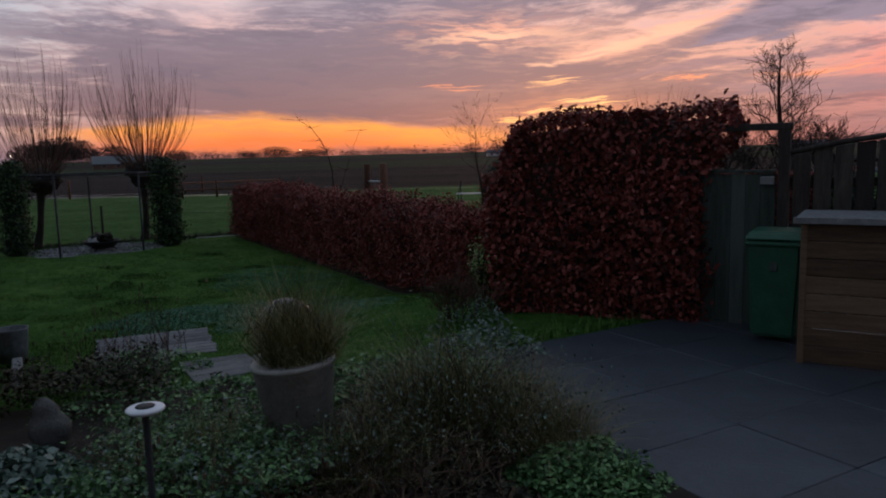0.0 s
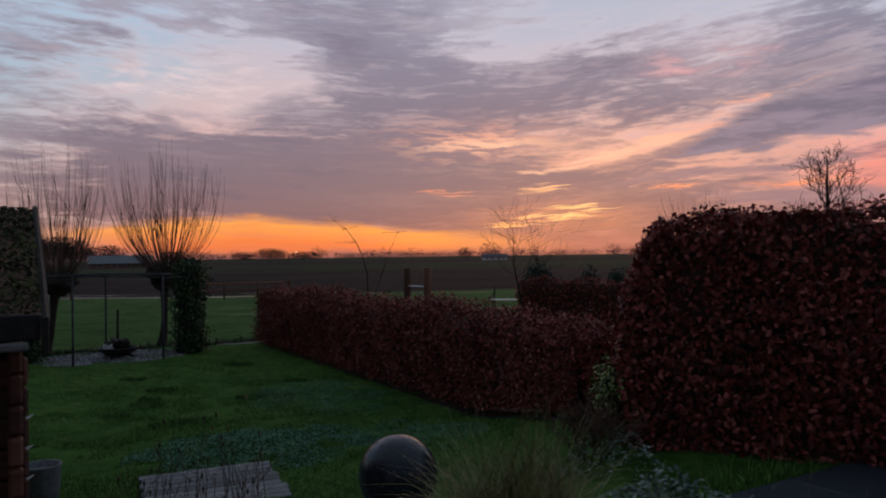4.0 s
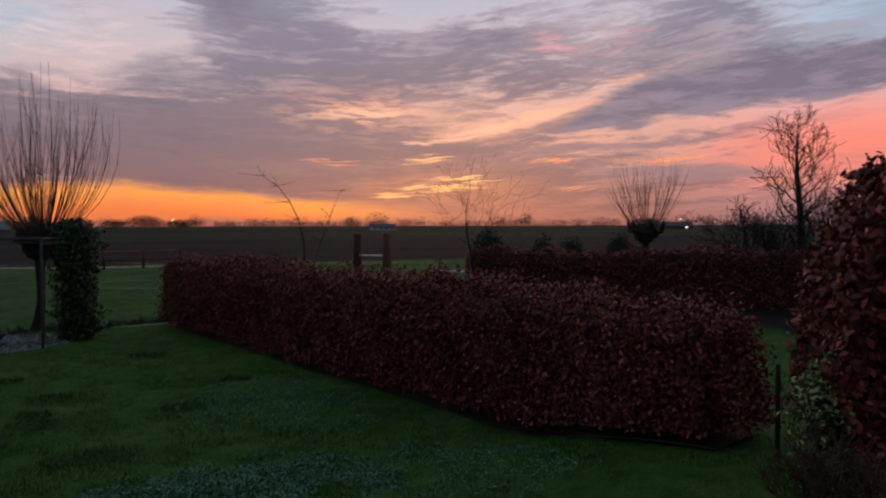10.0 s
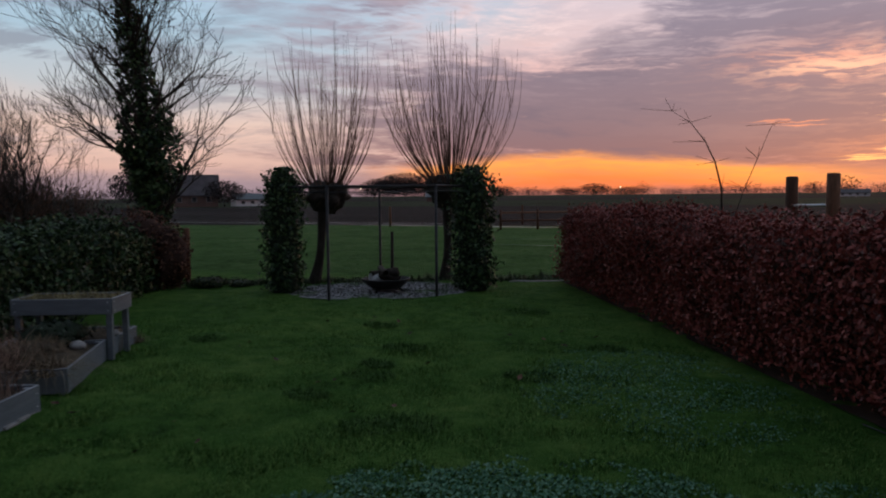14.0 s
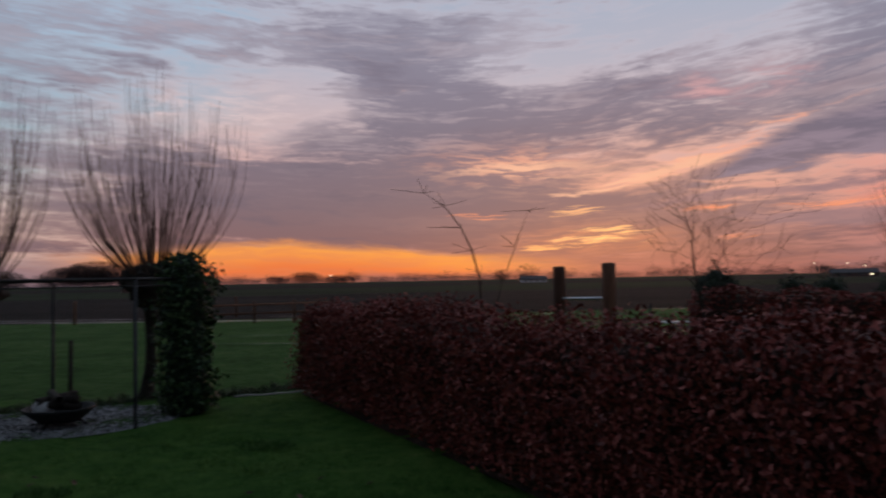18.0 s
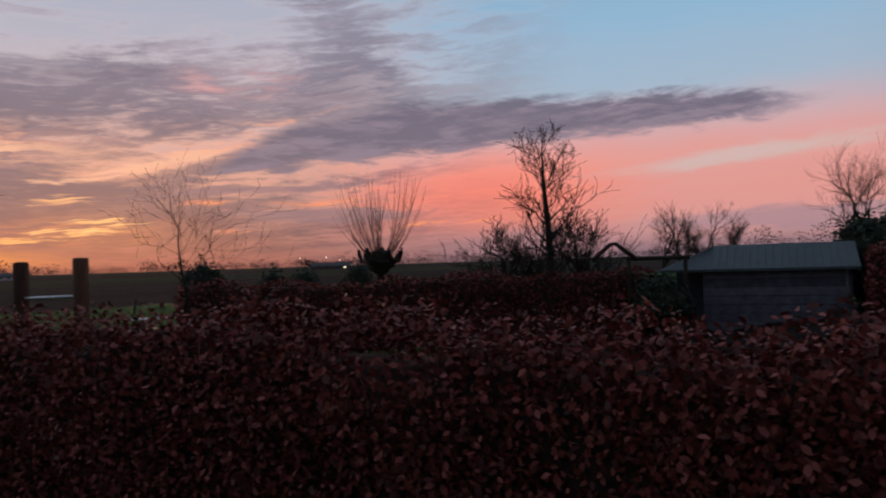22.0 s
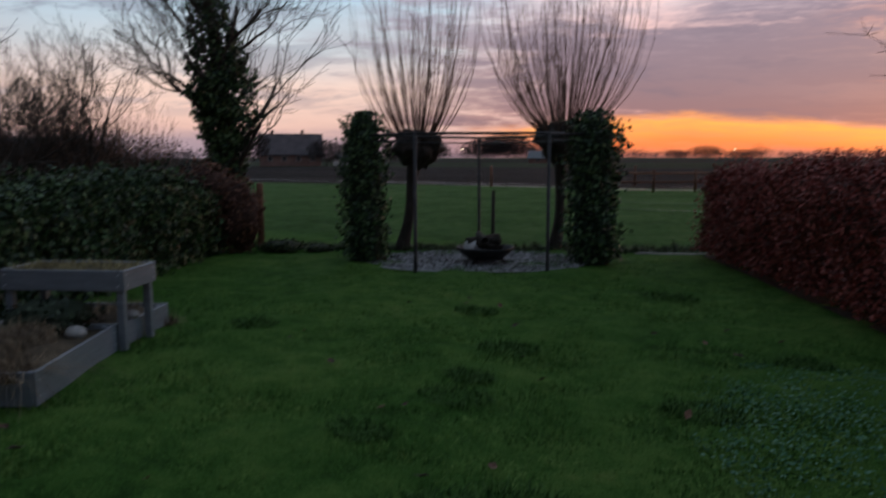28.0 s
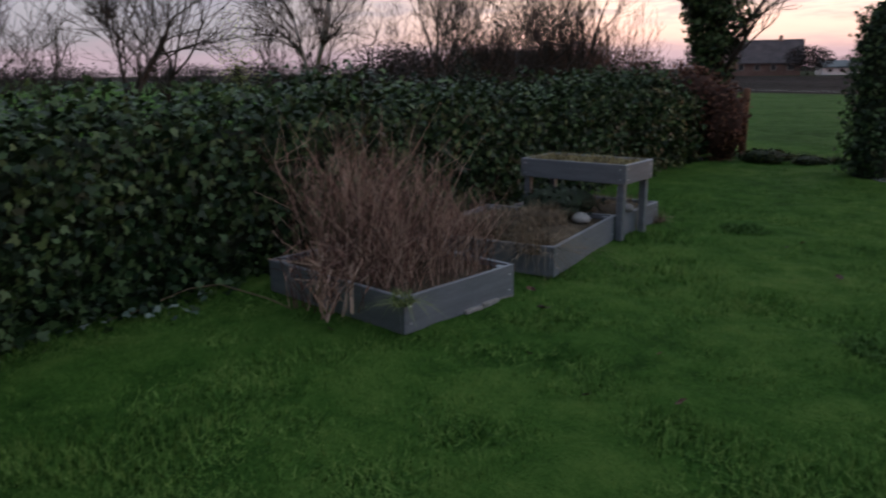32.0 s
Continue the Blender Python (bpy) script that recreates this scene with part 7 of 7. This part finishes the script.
def rough_edge():
    """Long unmown grass where the lawn meets the meadow."""
    rng = np.random.default_rng(510)
    n = 5200
    u = rng.uniform(0, 1, n)
    a, b = np.array([-13.2, 17.6]), np.array([-5.9, 21.3])
    nrm = np.array([-(b - a)[1], (b - a)[0]]) / np.linalg.norm(b - a)
    w = rng.normal(0, 0.14, n) + 0.1 * np.sin(u * 21)
    xy = a + (b - a) * u[:, None] + nrm * w[:, None]
    k = np.array([noise.noise(Vector((p * 60, 3, 0))) for p in u])
    L = rng.uniform(0.06, 0.17, n) * (0.9 + 0.9 * np.clip(k, -0.5, 1))
    P = np.stack([xy[:, 0], xy[:, 1], height(xy[:, 0], xy[:, 1])], 1)
    tagged(put("rough_grass", strips("rough_grass", blades(P, L, 0.9, 0.006, rng), M_ROUGH)), "dark tussocky grass along the edge of the lawn", "grass", kind="stuff")


M_ROUGH = material("rough_grass_blade", three((.012, .026, .008), (.03, .055, .018), (.075, .085, .035)), 3, 0.7, 0, 0, island=0.8)
rough_edge()
for i, (x, y, w, h) in enumerate([(-12.3, 17.6, 0.7, 0.22), (-11.7, 17.9, 0.5, 0.16)]):
    bush(x, y, w, h, "low dark scrubby clump at the lawn's edge", 520 + i, M_ROUGH, M_IVY_SHADE_CORE, 0.05, 900, lift=-0.03, group="scrubby clumps at the lawn's edge", name="scrub_clump")


M_TUSSOCK = material("tussock_blade", three((.017, .050, .011), (.040, .098, .021), (.075, .145, .038)), 3, 0.85, 0, 0, island=0.8, spec=0.08)


def tussocks():
    rng = np.random.default_rng(530)
    for x, y, w in ((-6.02, 13.85, .20), (-5.52, 16.8, .24), (-4.68, 11.4, .22), (-5.74, 12.55, .20), (-4.3, 13.12, .20), (-8.5, 13.4, .18), (-5.9, 11.74, .16), (-5.9, 13.0, .14), (-4.95, 11.2, .18), (-7.0, 15.0, .18), (-3.9, 14.6, .16)):
        n = 420
        a, q = rng.uniform(0, 2 * math.pi, n), w * np.sqrt(rng.uniform(0, 1, n))
        P = np.stack([q * np.cos(a) * 1.4, q * np.sin(a), np.zeros(n)], 1)
        t = thing("grass_tussock", Matrix.Translation((x, y, gz(x, y))), "dark uncut tussock of grass in the lawn", "grass", "dark tussocks in the lawn")
        tagged(put("blade_mass", strips("blade_mass", blades(P, rng.uniform(0.03, 0.08, n), 1.1, 0.004, rng), M_TUSSOCK), t), kind="stuff")


tussocks()


# ---------------------------------------------------------------- paving slabs
def paving():
    t = thing("terrace_paving", Matrix.Translation((0, 0, 0)), "dark grey concrete terrace slabs with open joints", "paving", kind="structure")
    vs = [vu(-6, -7.3, 0.006), vu(9, -7.3, 0.006), vu(9, 5.45, 0.006), vu(2.9, 5.45, 0.006), vu(2.9, 2.5, 0.006), vu(-6, 2.5, 0.006)]
    put("bedding", mesh_of("bedding", vs, [(0, 1, 2, 3, 4, 5)], M_SOIL), t)
    w, l, g = 0.995, 0.795, 0.008
    bm = bmesh.new()
    block(bm, 0, w - g, 0, l - g, -0.03, 0.016, 0.005)
    me = bpy.data.meshes.new("slab")
    bm.to_mesh(me)
    bm.free()
    me.materials.append(M_SLAB)
    rng = np.random.default_rng(600)
    for i in range(-9, 7):
        for j in range(0, 16):
            v, u = 2.9 + i * w, 5.45 - (j + 1) * l
            if v < 2.8 and u + l > 2.6:
                continue
            p = vu(v, u)
            put("slab", me, t, at=Matrix.Translation((p.x, p.y, rng.uniform(-0.002, 0.003))) @ GARDEN @ Matrix.Rotation(rng.uniform(-0.002, 0.002), 4, "X"))
    k = 900
    pv, pu = rng.uniform(2.85, 5.6, k), 5.45 + np.abs(rng.normal(0, 0.22, k))
    P = np.stack([V.x * pv + U.x * pu, V.y * pv + U.y * pu, np.full(k, 0.0)], 1)
    P[:, 2] = height(P[:, 0], P[:, 1])
    tagged(put("verge_grass", strips("verge_grass", blades(P, rng.uniform(0.04, 0.12, k), 0.8, 0.004, rng), M_BLADE)), "strip of grass between terrace and tall hedge", "grass", kind="stuff")


paving()


# ---------------------------------------------------------------- unseen house wall and roof, added to hold back sky light
def unseen_house():
    brick = material("house_brick", three((.13, .075, .055), (.21, .125, .095), (.30, .20, .16)), 6, 0.9, 0, 0.5)
    bm = bmesh.new()
    block(bm, -9, 9, -8.4, -8.1, -0.1, 3.6, 0.02)
    part("unseen_house_wall", bm, brick, None, at=GARDEN.copy())
    tagged(bpy.data.objects["unseen_house_wall"], "unseen plain brick wall added behind the terrace, blocking sky light", "wall", kind="structure")
    vs = [(-9.3, -7.7, 3.4), (9.3, -7.7, 3.4), (9.3, -12.5, 6.4), (-9.3, -12.5, 6.4)]
    vs += [(x, y, z + 0.2) for x, y, z in vs]
    ob = put("house_roof", mesh_of("house_roof", vs, [(0, 1, 2, 3), (7, 6, 5, 4), (0, 4, 5, 1), (1, 5, 6, 2), (2, 6, 7, 3), (3, 7, 4, 0)], M_ROOFTILE), at=GARDEN.copy())
    tagged(ob, "unseen tiled roof added behind the terrace, blocking sky light", "roof", kind="structure")


unseen_house()
